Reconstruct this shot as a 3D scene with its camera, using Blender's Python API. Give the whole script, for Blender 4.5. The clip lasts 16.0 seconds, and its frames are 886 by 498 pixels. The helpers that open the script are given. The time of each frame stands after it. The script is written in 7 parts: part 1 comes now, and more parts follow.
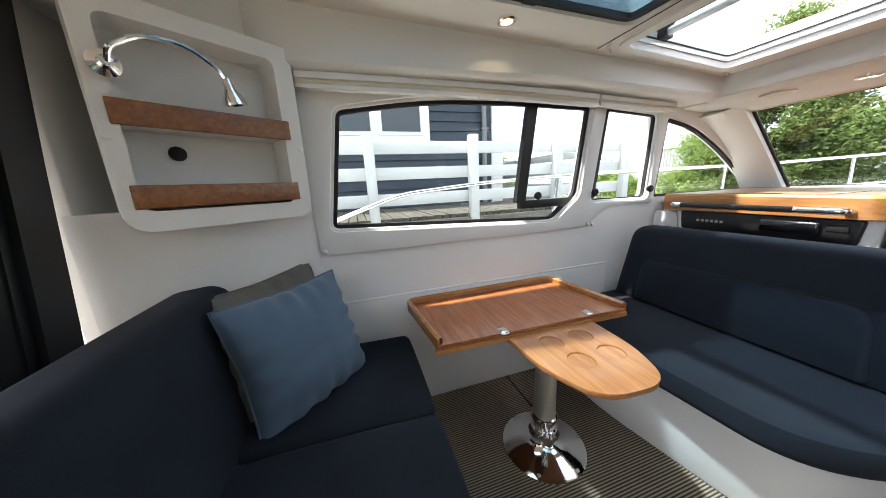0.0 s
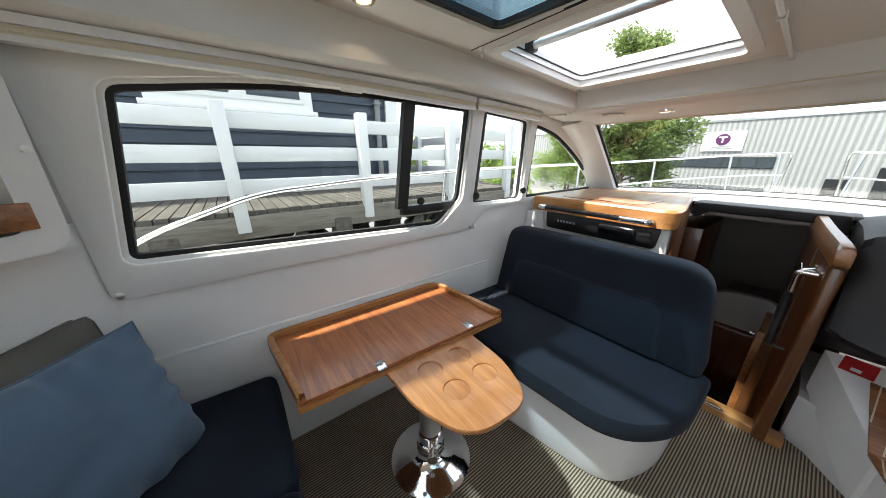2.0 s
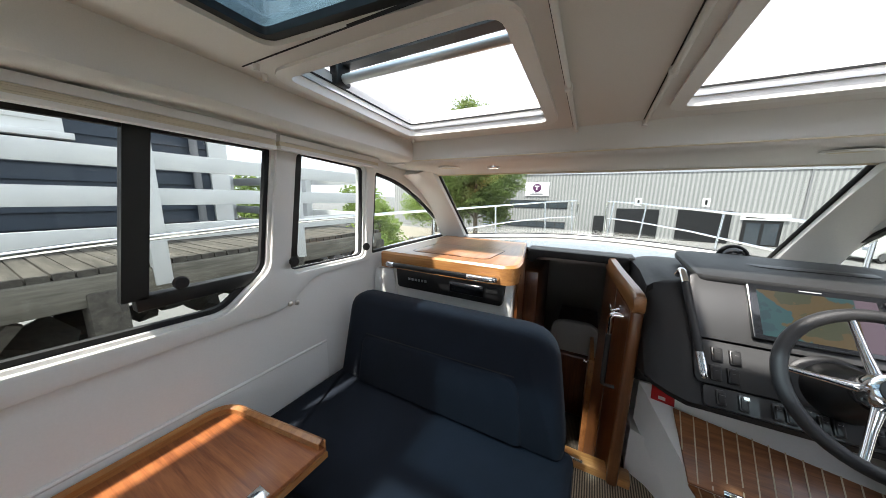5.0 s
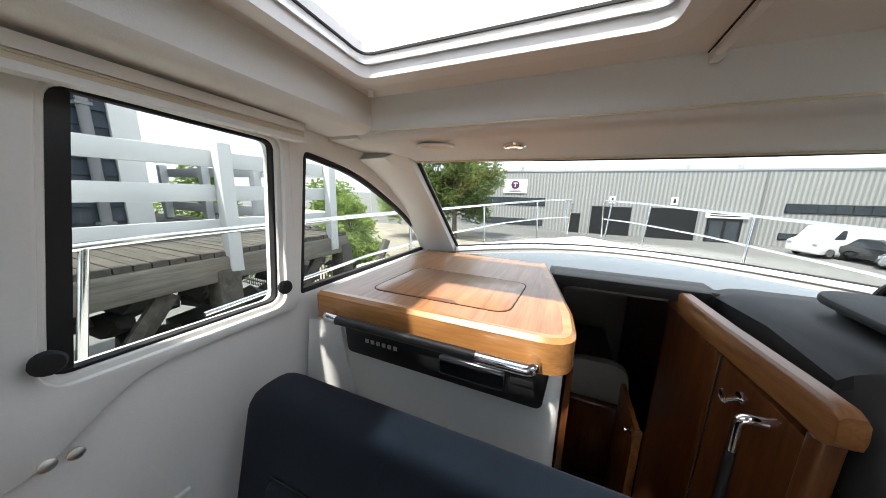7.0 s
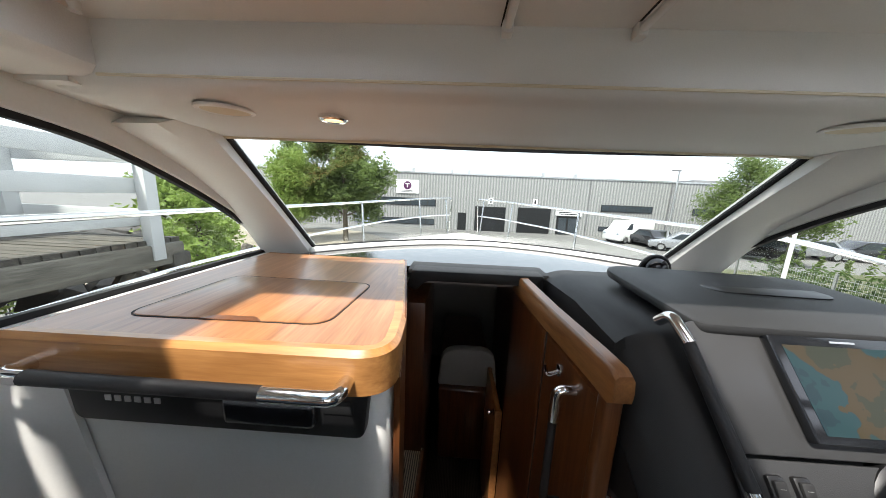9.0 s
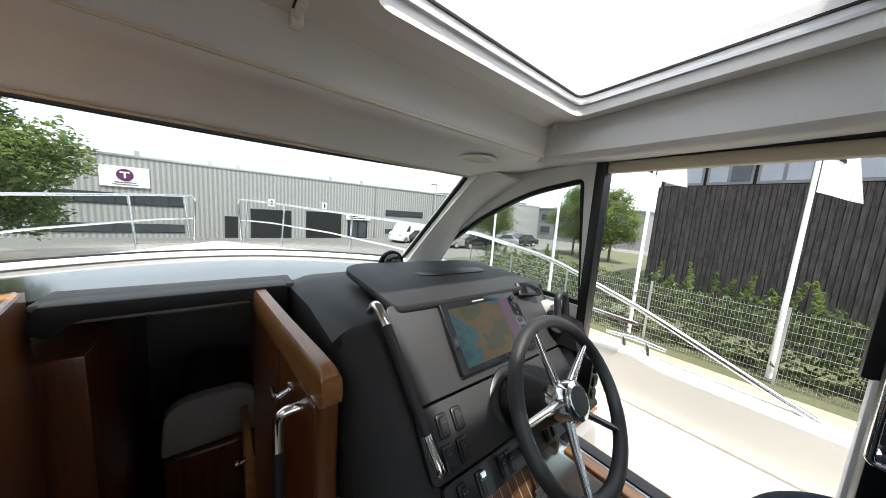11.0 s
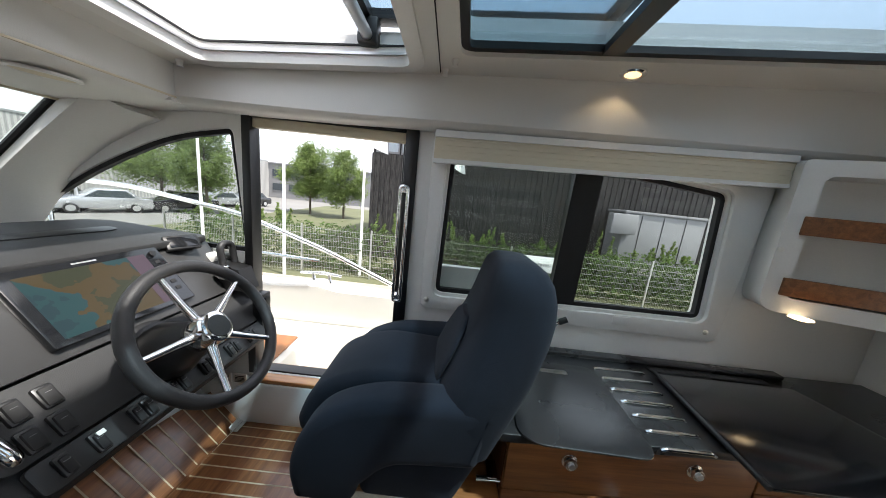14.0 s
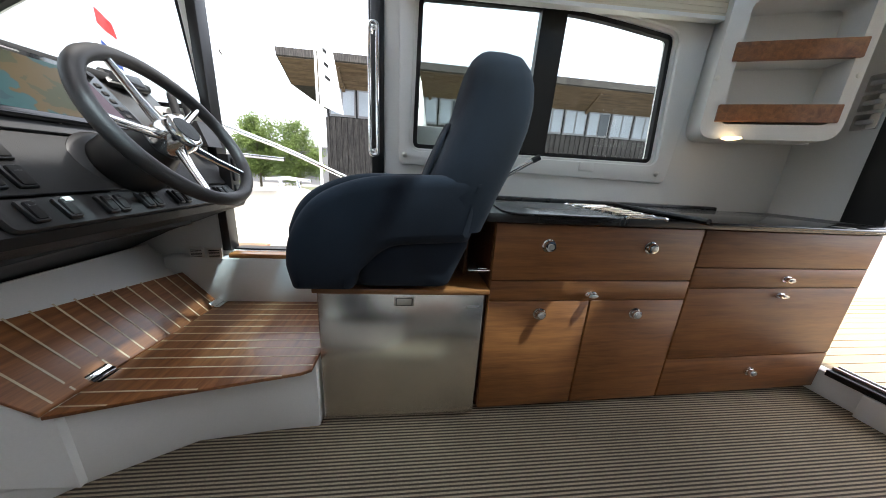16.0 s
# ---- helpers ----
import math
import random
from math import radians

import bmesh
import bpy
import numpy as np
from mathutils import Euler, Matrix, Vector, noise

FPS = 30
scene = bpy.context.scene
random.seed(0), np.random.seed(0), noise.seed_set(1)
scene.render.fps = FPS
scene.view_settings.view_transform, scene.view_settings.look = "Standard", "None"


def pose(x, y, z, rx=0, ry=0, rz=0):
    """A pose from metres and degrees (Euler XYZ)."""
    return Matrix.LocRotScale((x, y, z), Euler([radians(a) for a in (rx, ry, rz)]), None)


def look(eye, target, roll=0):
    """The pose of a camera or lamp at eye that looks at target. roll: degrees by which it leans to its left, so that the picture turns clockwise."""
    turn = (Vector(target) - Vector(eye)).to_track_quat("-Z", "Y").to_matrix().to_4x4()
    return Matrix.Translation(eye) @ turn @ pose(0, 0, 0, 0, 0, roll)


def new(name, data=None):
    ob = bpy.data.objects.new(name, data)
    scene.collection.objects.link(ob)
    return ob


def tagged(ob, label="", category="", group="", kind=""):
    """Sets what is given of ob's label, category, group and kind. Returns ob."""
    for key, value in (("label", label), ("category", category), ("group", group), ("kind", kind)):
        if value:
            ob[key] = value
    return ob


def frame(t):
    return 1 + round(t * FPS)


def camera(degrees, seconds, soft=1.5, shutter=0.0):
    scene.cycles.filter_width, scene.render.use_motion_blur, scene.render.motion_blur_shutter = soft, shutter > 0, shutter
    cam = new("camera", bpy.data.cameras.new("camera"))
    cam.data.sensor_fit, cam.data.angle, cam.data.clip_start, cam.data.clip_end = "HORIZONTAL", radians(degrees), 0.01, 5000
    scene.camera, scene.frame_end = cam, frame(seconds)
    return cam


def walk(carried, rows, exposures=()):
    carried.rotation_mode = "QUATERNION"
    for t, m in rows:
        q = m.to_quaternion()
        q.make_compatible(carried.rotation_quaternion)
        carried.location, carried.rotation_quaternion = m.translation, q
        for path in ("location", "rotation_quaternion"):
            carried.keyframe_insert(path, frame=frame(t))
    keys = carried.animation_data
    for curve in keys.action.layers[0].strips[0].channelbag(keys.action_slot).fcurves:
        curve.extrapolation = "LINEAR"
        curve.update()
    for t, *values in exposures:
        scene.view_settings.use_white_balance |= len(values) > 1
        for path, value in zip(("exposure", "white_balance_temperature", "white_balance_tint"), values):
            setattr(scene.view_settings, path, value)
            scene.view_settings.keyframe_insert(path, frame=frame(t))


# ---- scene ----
SIZE = 1.2  # the plan below is drawn at 1 : 1.2 and brought to full size at the end
cam = camera(116.0, 16.0, soft=0.7)
PATH = [
    (0.0, 0.054, -0.137, 1.311, 77.14, 2.74, 72.38),
    (0.5, 0.034, -0.129, 1.361, 75.34, 2.23, 66.94),
    (1.0, -0.025, -0.048, 1.411, 71.89, 0.81, 60.21),
    (1.5, -0.048, 0.018, 1.450, 70.72, 0.45, 55.84),
    (2.0, -0.039, 0.052, 1.447, 71.55, 0.17, 53.25),
    (2.5, 0.021, 0.104, 1.465, 73.43, 0.74, 50.91),
    (3.0, 0.047, 0.149, 1.494, 76.58, 0.73, 48.24),
    (3.5, 0.038, 0.173, 1.501, 79.54, 0.31, 44.48),
    (4.0, 0.059, 0.282, 1.476, 79.65, 0.15, 40.42),
    (4.5, -0.002, 0.387, 1.478, 79.68, -0.06, 33.68),
    (5.0, -0.129, 0.457, 1.507, 79.42, -0.90, 28.25),
    (7.5, -0.475, 1.152, 1.520, 78.54, -1.85, 20.77),
    (8.0, -0.429, 1.210, 1.501, 79.26, -1.73, 13.39),
    (8.5, -0.361, 1.240, 1.488, 80.03, -1.64, 8.37),
    (9.0, -0.304, 1.214, 1.486, 79.49, -2.39, 2.61),
    (9.5, -0.306, 1.220, 1.501, 79.76, -3.20, -8.89),
    (10.0, -0.247, 1.223, 1.489, 81.21, -3.53, -19.52),
    (12.5, 0.007, 0.988, 1.479, 83.56, -5.66, -60.31),
    (13.0, -0.042, 0.848, 1.480, 83.68, -5.69, -67.92),
    (13.5, -0.111, 0.839, 1.514, 79.86, -5.58, -82.24),
    (14.0, -0.141, 0.872, 1.484, 78.94, -6.00, -88.40),
    (14.5, -0.190, 0.882, 1.378, 80.74, -5.65, -90.02),
    (15.0, -0.245, 0.896, 1.232, 80.84, -5.01, -91.51),
    (15.5, -0.261, 0.893, 1.126, 77.60, -4.35, -93.34),
    (16.0, -0.275, 0.889, 1.007, 74.72, -3.34, -95.91),
]
EXPOSURES = [(0.0, 2.02), (1.0, 1.90), (2.0, 1.79), (3.5, 1.61), (5.0, 1.45), (7.5, 1.38), (10.0, 1.30), (12.5, 1.08), (14.0, 1.40), (15.0, 1.57), (16.0, 1.82)]
walk(cam, [(t, pose(SIZE * x, SIZE * y, SIZE * z, rx, ry, rz)) for t, x, y, z, rx, ry, rz in PATH], EXPOSURES)

# ---- light: bright thin cloud, high sun from the port quarter ----
SUN_WAY = Vector((0.20, 0.43, -1.0)).normalized()
world = bpy.data.worlds.new("sky_world")
scene.world = world
world.use_nodes = True
wn, wl = world.node_tree.nodes, world.node_tree.links
sky = wn.new("ShaderNodeTexSky")
sky.sky_type, sky.sun_disc = "NISHITA", False
sky.sun_elevation = math.asin(-SUN_WAY.z)
sky.sun_rotation = math.atan2(-SUN_WAY.x, -SUN_WAY.y)
sky.air_density, sky.dust_density, sky.ozone_density = 1.0, 4.0, 1.0
veil = wn.new("ShaderNodeMixRGB")
veil.inputs[0].default_value = 0.65
veil.inputs[2].default_value = (7.8, 8.15, 8.95, 1)
wl.new(sky.outputs[0], veil.inputs[1])
wl.new(veil.outputs[0], wn["Background"].inputs[0])
wn["Background"].inputs[1].default_value = 0.13
sun = new("sun", bpy.data.lights.new("sun", "SUN"))
sun.data.energy, sun.data.angle, sun.data.color = 4.0, radians(2.0), (1.0, 0.96, 0.90)
sun.matrix_world = look((0, 0, 30), Vector((0, 0, 30)) + SUN_WAY)

# ---- materials ----
def mat(name, color, rough=0.5, metal=0.0, spec=0.5, var=0.08, scale=3.0, fine=180.0, bump=0.0, bump_scale=None, coat=0.0, sheen=0.0):
    """A painted, moulded or metal surface with large soft variation, fine grain and relief."""
    m = bpy.data.materials.new(name)
    m.use_nodes = True
    n, l = m.node_tree.nodes, m.node_tree.links
    b = n["Principled BSDF"]
    tc = n.new("ShaderNodeTexCoord")
    big = n.new("ShaderNodeTexNoise")
    big.inputs["Scale"].default_value, big.inputs["Detail"].default_value = scale, 5
    small = n.new("ShaderNodeTexNoise")
    small.inputs["Scale"].default_value, small.inputs["Detail"].default_value = fine, 2
    l.new(tc.outputs["Object"], big.inputs["Vector"])
    l.new(tc.outputs["Object"], small.inputs["Vector"])
    mix = n.new("ShaderNodeMath")
    mix.operation = "ADD"
    l.new(big.outputs["Fac"], mix.inputs[0])
    l.new(small.outputs["Fac"], mix.inputs[1])
    r = n.new("ShaderNodeMapRange")
    r.inputs[1].default_value, r.inputs[2].default_value = 0.6, 1.4
    r.inputs[3].default_value, r.inputs[4].default_value = 1 - var, 1 + var
    l.new(mix.outputs[0], r.inputs[0])
    c = n.new("ShaderNodeVectorMath")
    c.operation = "SCALE"
    c.inputs[0].default_value = color
    l.new(r.outputs[0], c.inputs["Scale"])
    l.new(c.outputs[0], b.inputs["Base Color"])
    rr = n.new("ShaderNodeMapRange")
    rr.inputs[3].default_value, rr.inputs[4].default_value = max(rough - 0.08, 0.02), min(rough + 0.08, 1)
    l.new(big.outputs["Fac"], rr.inputs[0])
    l.new(rr.outputs[0], b.inputs["Roughness"])
    b.inputs["Metallic"].default_value = metal
    b.inputs["Specular IOR Level"].default_value = spec
    b.inputs["Coat Weight"].default_value = coat
    b.inputs["Coat Roughness"].default_value = 0.12
    b.inputs["Sheen Weight"].default_value = sheen
    if bump:
        bp = n.new("ShaderNodeBump")
        bp.inputs["Strength"].default_value, bp.inputs["Distance"].default_value = bump, 0.002
        if bump_scale:
            bn = n.new("ShaderNodeTexNoise")
            bn.inputs["Scale"].default_value, bn.inputs["Detail"].default_value = bump_scale, 3
            l.new(tc.outputs["Object"], bn.inputs["Vector"])
            l.new(bn.outputs["Fac"], bp.inputs["Height"])
        else:
            l.new(small.outputs["Fac"], bp.inputs["Height"])
        l.new(bp.outputs[0], b.inputs["Normal"])
    return m


def wood(name, dark, light, along="y", rough=0.32, coat=0.35, stretch=14.0, streak=55.0):
    """Varnished wood with grain running along one axis, pores and slow colour drift, slightly different from piece to piece."""
    m = bpy.data.materials.new(name)
    m.use_nodes = True
    n, l = m.node_tree.nodes, m.node_tree.links
    b = n["Principled BSDF"]
    tc = n.new("ShaderNodeTexCoord")
    info = n.new("ShaderNodeObjectInfo")
    mp = n.new("ShaderNodeMapping")
    mp.inputs["Scale"].default_value = [1 / stretch if a == along else 1.0 for a in "xyz"]
    off = n.new("ShaderNodeVectorMath")
    off.operation = "ADD"
    sh = n.new("ShaderNodeMath")
    sh.operation = "MULTIPLY"
    sh.inputs[1].default_value = 7.0
    l.new(info.outputs["Random"], sh.inputs[0])
    l.new(tc.outputs["Object"], off.inputs[0])
    l.new(sh.outputs[0], off.inputs[1])
    l.new(off.outputs[0], mp.inputs["Vector"])
    g = n.new("ShaderNodeTexNoise")
    g.inputs["Scale"].default_value, g.inputs["Detail"].default_value, g.inputs["Distortion"].default_value = streak, 6, 0.6
    l.new(mp.outputs[0], g.inputs["Vector"])
    p = n.new("ShaderNodeTexNoise")
    p.inputs["Scale"].default_value, p.inputs["Detail"].default_value = streak * 5, 3
    l.new(mp.outputs[0], p.inputs["Vector"])
    s = n.new("ShaderNodeTexNoise")
    s.inputs["Scale"].default_value, s.inputs["Detail"].default_value = 4.0, 3
    l.new(off.outputs[0], s.inputs["Vector"])
    a1 = n.new("ShaderNodeMath")
    a1.operation = "MULTIPLY_ADD"
    a1.inputs[1].default_value = 0.45
    l.new(p.outputs["Fac"], a1.inputs[0])
    l.new(g.outputs["Fac"], a1.inputs[2])
    a2 = n.new("ShaderNodeMath")
    a2.operation = "MULTIPLY_ADD"
    a2.inputs[1].default_value = 0.4
    l.new(s.outputs["Fac"], a2.inputs[0])
    l.new(a1.outputs[0], a2.inputs[2])
    ramp = n.new("ShaderNodeValToRGB")
    ramp.color_ramp.elements[0].position, ramp.color_ramp.elements[1].position = 0.62, 1.18
    ramp.color_ramp.elements[0].color = (*dark, 1)
    ramp.color_ramp.elements[1].color = (*light, 1)
    mr = n.new("ShaderNodeMapRange")
    mr.inputs[1].default_value, mr.inputs[2].default_value = 0.65, 1.2
    l.new(a2.outputs[0], mr.inputs[0])
    ramp.color_ramp.elements[0].position, ramp.color_ramp.elements[1].position = 0.0, 1.0
    l.new(mr.outputs[0], ramp.inputs[0])
    l.new(ramp.outputs[0], b.inputs["Base Color"])
    b.inputs["Roughness"].default_value = rough
    b.inputs["Coat Weight"].default_value = coat
    b.inputs["Coat Roughness"].default_value = 0.15
    bp = n.new("ShaderNodeBump")
    bp.inputs["Strength"].default_value, bp.inputs["Distance"].default_value = 0.15, 0.001
    l.new(p.outputs["Fac"], bp.inputs["Height"])
    l.new(bp.outputs[0], b.inputs["Normal"])
    return m


def striped(name, c1, c2, axis, pitch, rough=0.9, bump=0.6, mixnoise=0.45, sharp=0.5):
    """Narrow parallel ribs, as in woven carpet or sheet cladding."""
    m = bpy.data.materials.new(name)
    m.use_nodes = True
    n, l = m.node_tree.nodes, m.node_tree.links
    b = n["Principled BSDF"]
    tc = n.new("ShaderNodeTexCoord")
    sep = n.new("ShaderNodeSeparateXYZ")
    l.new(tc.outputs["Object"], sep.inputs[0])
    k = n.new("ShaderNodeMath")
    k.operation = "MULTIPLY"
    k.inputs[1].default_value = 2 * math.pi / pitch
    l.new(sep.outputs["xyz".index(axis)], k.inputs[0])
    s = n.new("ShaderNodeMath")
    s.operation = "SINE"
    l.new(k.outputs[0], s.inputs[0])
    mr = n.new("ShaderNodeMapRange")
    mr.inputs[1].default_value, mr.inputs[2].default_value = -sharp, sharp
    l.new(s.outputs[0], mr.inputs[0])
    no = n.new("ShaderNodeTexNoise")
    no.inputs["Scale"].default_value, no.inputs["Detail"].default_value = 260, 3
    l.new(tc.outputs["Object"], no.inputs["Vector"])
    big = n.new("ShaderNodeTexNoise")
    big.inputs["Scale"].default_value, big.inputs["Detail"].default_value = 3, 4
    l.new(tc.outputs["Object"], big.inputs["Vector"])
    mx = n.new("ShaderNodeMixRGB")
    mx.inputs[1].default_value, mx.inputs[2].default_value = (*c1, 1), (*c2, 1)
    l.new(mr.outputs[0], mx.inputs[0])
    dirt = n.new("ShaderNodeMath")
    dirt.operation = "ADD"
    l.new(no.outputs["Fac"], dirt.inputs[0])
    l.new(big.outputs["Fac"], dirt.inputs[1])
    dr = n.new("ShaderNodeMapRange")
    dr.inputs[1].default_value, dr.inputs[2].default_value = 0.5, 1.5
    dr.inputs[3].default_value, dr.inputs[4].default_value = 1 - mixnoise, 1 + mixnoise
    l.new(dirt.outputs[0], dr.inputs[0])
    sc = n.new("ShaderNodeVectorMath")
    sc.operation = "SCALE"
    l.new(mx.outputs[0], sc.inputs[0])
    l.new(dr.outputs[0], sc.inputs["Scale"])
    l.new(sc.outputs[0], b.inputs["Base Color"])
    b.inputs["Roughness"].default_value = rough
    bp = n.new("ShaderNodeBump")
    bp.inputs["Strength"].default_value, bp.inputs["Distance"].default_value = bump, 0.003
    l.new(mr.outputs[0], bp.inputs["Height"])
    l.new(bp.outputs[0], b.inputs["Normal"])
    return m


def pane(name, tint, gloss=0.06):
    """Thin window glass: tinted, with the gloss of its surface."""
    m = bpy.data.materials.new(name)
    m.use_nodes = True
    n, l = m.node_tree.nodes, m.node_tree.links
    n.remove(n["Principled BSDF"])
    t = n.new("ShaderNodeBsdfTransparent")
    t.inputs[0].default_value = (*tint, 1)
    g = n.new("ShaderNodeBsdfGlossy")
    g.inputs["Roughness"].default_value = 0.02
    lw = n.new("ShaderNodeLayerWeight")
    lw.inputs[0].default_value = 0.5
    pw = n.new("ShaderNodeMath")
    pw.operation = "POWER"
    pw.inputs[1].default_value = 4.0
    l.new(lw.outputs["Facing"], pw.inputs[0])
    fr = n.new("ShaderNodeMath")
    fr.operation = "MULTIPLY_ADD"
    fr.inputs[1].default_value, fr.inputs[2].default_value = 0.5, gloss * 0.5
    l.new(pw.outputs[0], fr.inputs[0])
    mx = n.new("ShaderNodeMixShader")
    l.new(fr.outputs[0], mx.inputs[0])
    l.new(t.outputs[0], mx.inputs[1])
    l.new(g.outputs[0], mx.inputs[2])
    l.new(mx.outputs[0], n["Material Output"].inputs[0])
    return m


def glow(name, color, strength):
    m = bpy.data.materials.new(name)
    m.use_nodes = True
    b = m.node_tree.nodes["Principled BSDF"]
    b.inputs["Emission Color"].default_value = (*color, 1)
    b.inputs["Emission Strength"].default_value = strength
    return m


GEL = mat("white_gelcoat", (0.74, 0.73, 0.70), 0.42, var=0.03, scale=1.5, bump=0.05, bump_scale=60)
LINER = mat("soft_white_headliner", (0.66, 0.652, 0.625), 0.7, var=0.04, scale=2.0, fine=400, bump=0.25)
CEIL = mat("white_ceiling_panel", (0.70, 0.682, 0.645), 0.6, var=0.03, scale=1.5, fine=300, bump=0.12)
NAVY = mat("navy_woven_fabric", (0.0100, 0.0137, 0.0210), 0.92, spec=0.2, var=0.45, scale=5, fine=650, bump=0.35, sheen=0.04)
NAVY2 = mat("navy_woven_fabric_seat", (0.0098, 0.0138, 0.0212), 0.93, spec=0.2, var=0.55, scale=5, fine=650, bump=0.35, sheen=0.04)
BLUE = mat("blue_cotton", (0.085, 0.130, 0.185), 0.9, spec=0.2, var=0.16, scale=9, fine=500, bump=0.4, sheen=0.2)
TAUPE = mat("taupe_cotton", (0.125, 0.12, 0.105), 0.92, spec=0.2, var=0.16, scale=9, fine=500, bump=0.4)
TABLE = wood("red_mahogany_veneer", (0.175, 0.050, 0.014), (0.43, 0.152, 0.049), "x", 0.38, 0.3, 16, 60)
TRIM = wood("varnished_mahogany_trim", (0.265, 0.102, 0.029), (0.50, 0.23, 0.075), "y", 0.3, 0.45, 12, 40)
TRIMX = wood("varnished_mahogany_edge", (0.27, 0.11, 0.032), (0.50, 0.245, 0.080), "x", 0.3, 0.45, 12, 40)
COUNTER = wood("mahogany_counter", (0.22, 0.090, 0.033), (0.41, 0.195, 0.083), "y", 0.3, 0.4, 14, 45)
GALLEY = wood("brown_teak_front", (0.135, 0.045, 0.0125), (0.30, 0.118, 0.035), "y", 0.46, 0.0, 16, 45)
TEAK = wood("teak_plank", (0.13, 0.046, 0.017), (0.32, 0.130, 0.047), "x", 0.36, 0.3, 14, 60)
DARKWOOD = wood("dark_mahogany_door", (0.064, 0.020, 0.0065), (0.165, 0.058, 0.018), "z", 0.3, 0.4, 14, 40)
LEAFWOOD = wood("mahogany_leaf", (0.29, 0.102, 0.030), (0.50, 0.212, 0.071), "x", 0.34, 0.35, 12, 40)
RAILWOOD = wood("mahogany_rail", (0.155, 0.058, 0.018), (0.30, 0.130, 0.043), "y", 0.3, 0.45, 12, 40)
HOLLY = mat("pale_caulking_strip", (0.55, 0.45, 0.30), 0.55)
CARPET = striped("ribbed_woven_carpet", (0.050, 0.037, 0.024), (0.33, 0.265, 0.185), "x", 0.0105)
# Copy of the ribbed carpet, darkened in its colour for the companionway's shade.
CABINCARPET = striped("shade_darkened_cabin_carpet", (0.018, 0.014, 0.009), (0.046, 0.036, 0.024), "x", 0.0105)
CHROME = mat("polished_chrome", (0.82, 0.82, 0.82), 0.1, 1.0, var=0.03)
STEEL = mat("brushed_steel", (0.78, 0.76, 0.71), 0.40, 1.0, var=0.05, fine=300)
FRIDGESTEEL = mat("brushed_fridge_steel", (0.80, 0.77, 0.71), 0.24, 1.0, var=0.05, scale=2, fine=300)
ALU = mat("anodised_aluminium", (0.62, 0.62, 0.62), 0.35, 0.9, var=0.04)
BLACK = mat("black_powder_coat", (0.008, 0.008, 0.0085), 0.4, var=0.15)
RUBBER = mat("black_rubber", (0.010, 0.010, 0.0105), 0.75, var=0.2)
GLOSSBLACK = mat("gloss_black_glass", (0.010, 0.011, 0.013), 0.12, var=0.1, coat=0.3)
DASHGLOSS = mat("black_dash_glass", (0.010, 0.011, 0.012), 0.04, var=0.1, coat=0.5)
STONE = mat("black_worktop", (0.014, 0.014, 0.015), 0.28, var=0.3, fine=900, bump=0.1)
GREY = mat("dark_grey_moulding", (0.0125, 0.0127, 0.0132), 0.55, spec=0.35, var=0.1, fine=700, bump=0.3)
GREY2 = mat("grey_moulding", (0.023, 0.0233, 0.024), 0.55, spec=0.35, var=0.08, fine=700, bump=0.3)
FACE = mat("grey_instrument_face", (0.034, 0.034, 0.0345), 0.34, var=0.06, fine=600, bump=0.1)
SOLE = mat("sun_bleached_teak", (0.27, 0.20, 0.115), 0.7, var=0.12, scale=4, fine=90, bump=0.2)
GREYL = mat("light_grey_panel", (0.20, 0.20, 0.205), 0.5, var=0.05, fine=500, bump=0.1)
LEATHER = mat("black_stitched_leather", (0.018, 0.018, 0.019), 0.5, var=0.15, fine=500, bump=0.4)
PLASTIC = mat("white_plastic", (0.72, 0.71, 0.68), 0.4, var=0.03)
RED = mat("red_sticker", (0.55, 0.03, 0.03), 0.4, var=0.05)
WHITE = mat("white_paint", (0.80, 0.80, 0.78), 0.5, var=0.05, scale=2)
BLIND = mat("beige_blind_fabric", (0.64, 0.57, 0.43), 0.85, var=0.06, fine=400, bump=0.2)
GLASS = pane("clear_window_glass", (0.84, 0.87, 0.86), 0.03)
ROOFGLASS = pane("tinted_roof_glass", (0.60, 0.69, 0.74), 0.2)
LAMPGLOW = glow("warm_lamp_glow", (1.0, 0.62, 0.28), 0.85)
SHELFGLOW = glow("warm_shelf_lamp", (1.0, 0.72, 0.40), 1.6)
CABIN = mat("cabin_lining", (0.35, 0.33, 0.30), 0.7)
# Lighter mahogany: the sun on the cabin door leaf is put into its colour.
TRIMZ = wood("sun_toned_mahogany", (0.26, 0.10, 0.03), (0.46, 0.21, 0.07), "z", 0.3, 0.45, 12, 40)


def leafy(name, color, var=0.4):
    """Leaves that let part of the light through."""
    m = mat(name, color, 0.55, var=var, scale=1.3, fine=9)
    n, l = m.node_tree.nodes, m.node_tree.links
    b = n["Principled BSDF"]
    t = n.new("ShaderNodeBsdfTranslucent")
    src = b.inputs["Base Color"].links[0].from_socket
    l.new(src, t.inputs["Color"])
    mx = n.new("ShaderNodeMixShader")
    mx.inputs[0].default_value = 0.45
    l.new(b.outputs[0], mx.inputs[1])
    l.new(t.outputs[0], mx.inputs[2])
    l.new(mx.outputs[0], n["Material Output"].inputs[0])
    return m


# ---- mesh helpers ----
ABOARD = True
HEIGHTS = ((-9.0, 0.19), (0.0, 0.19), (0.29, 0.15), (0.475, 0.135), (0.575, 0.08), (0.65, 0.05), (0.765, 0.0))


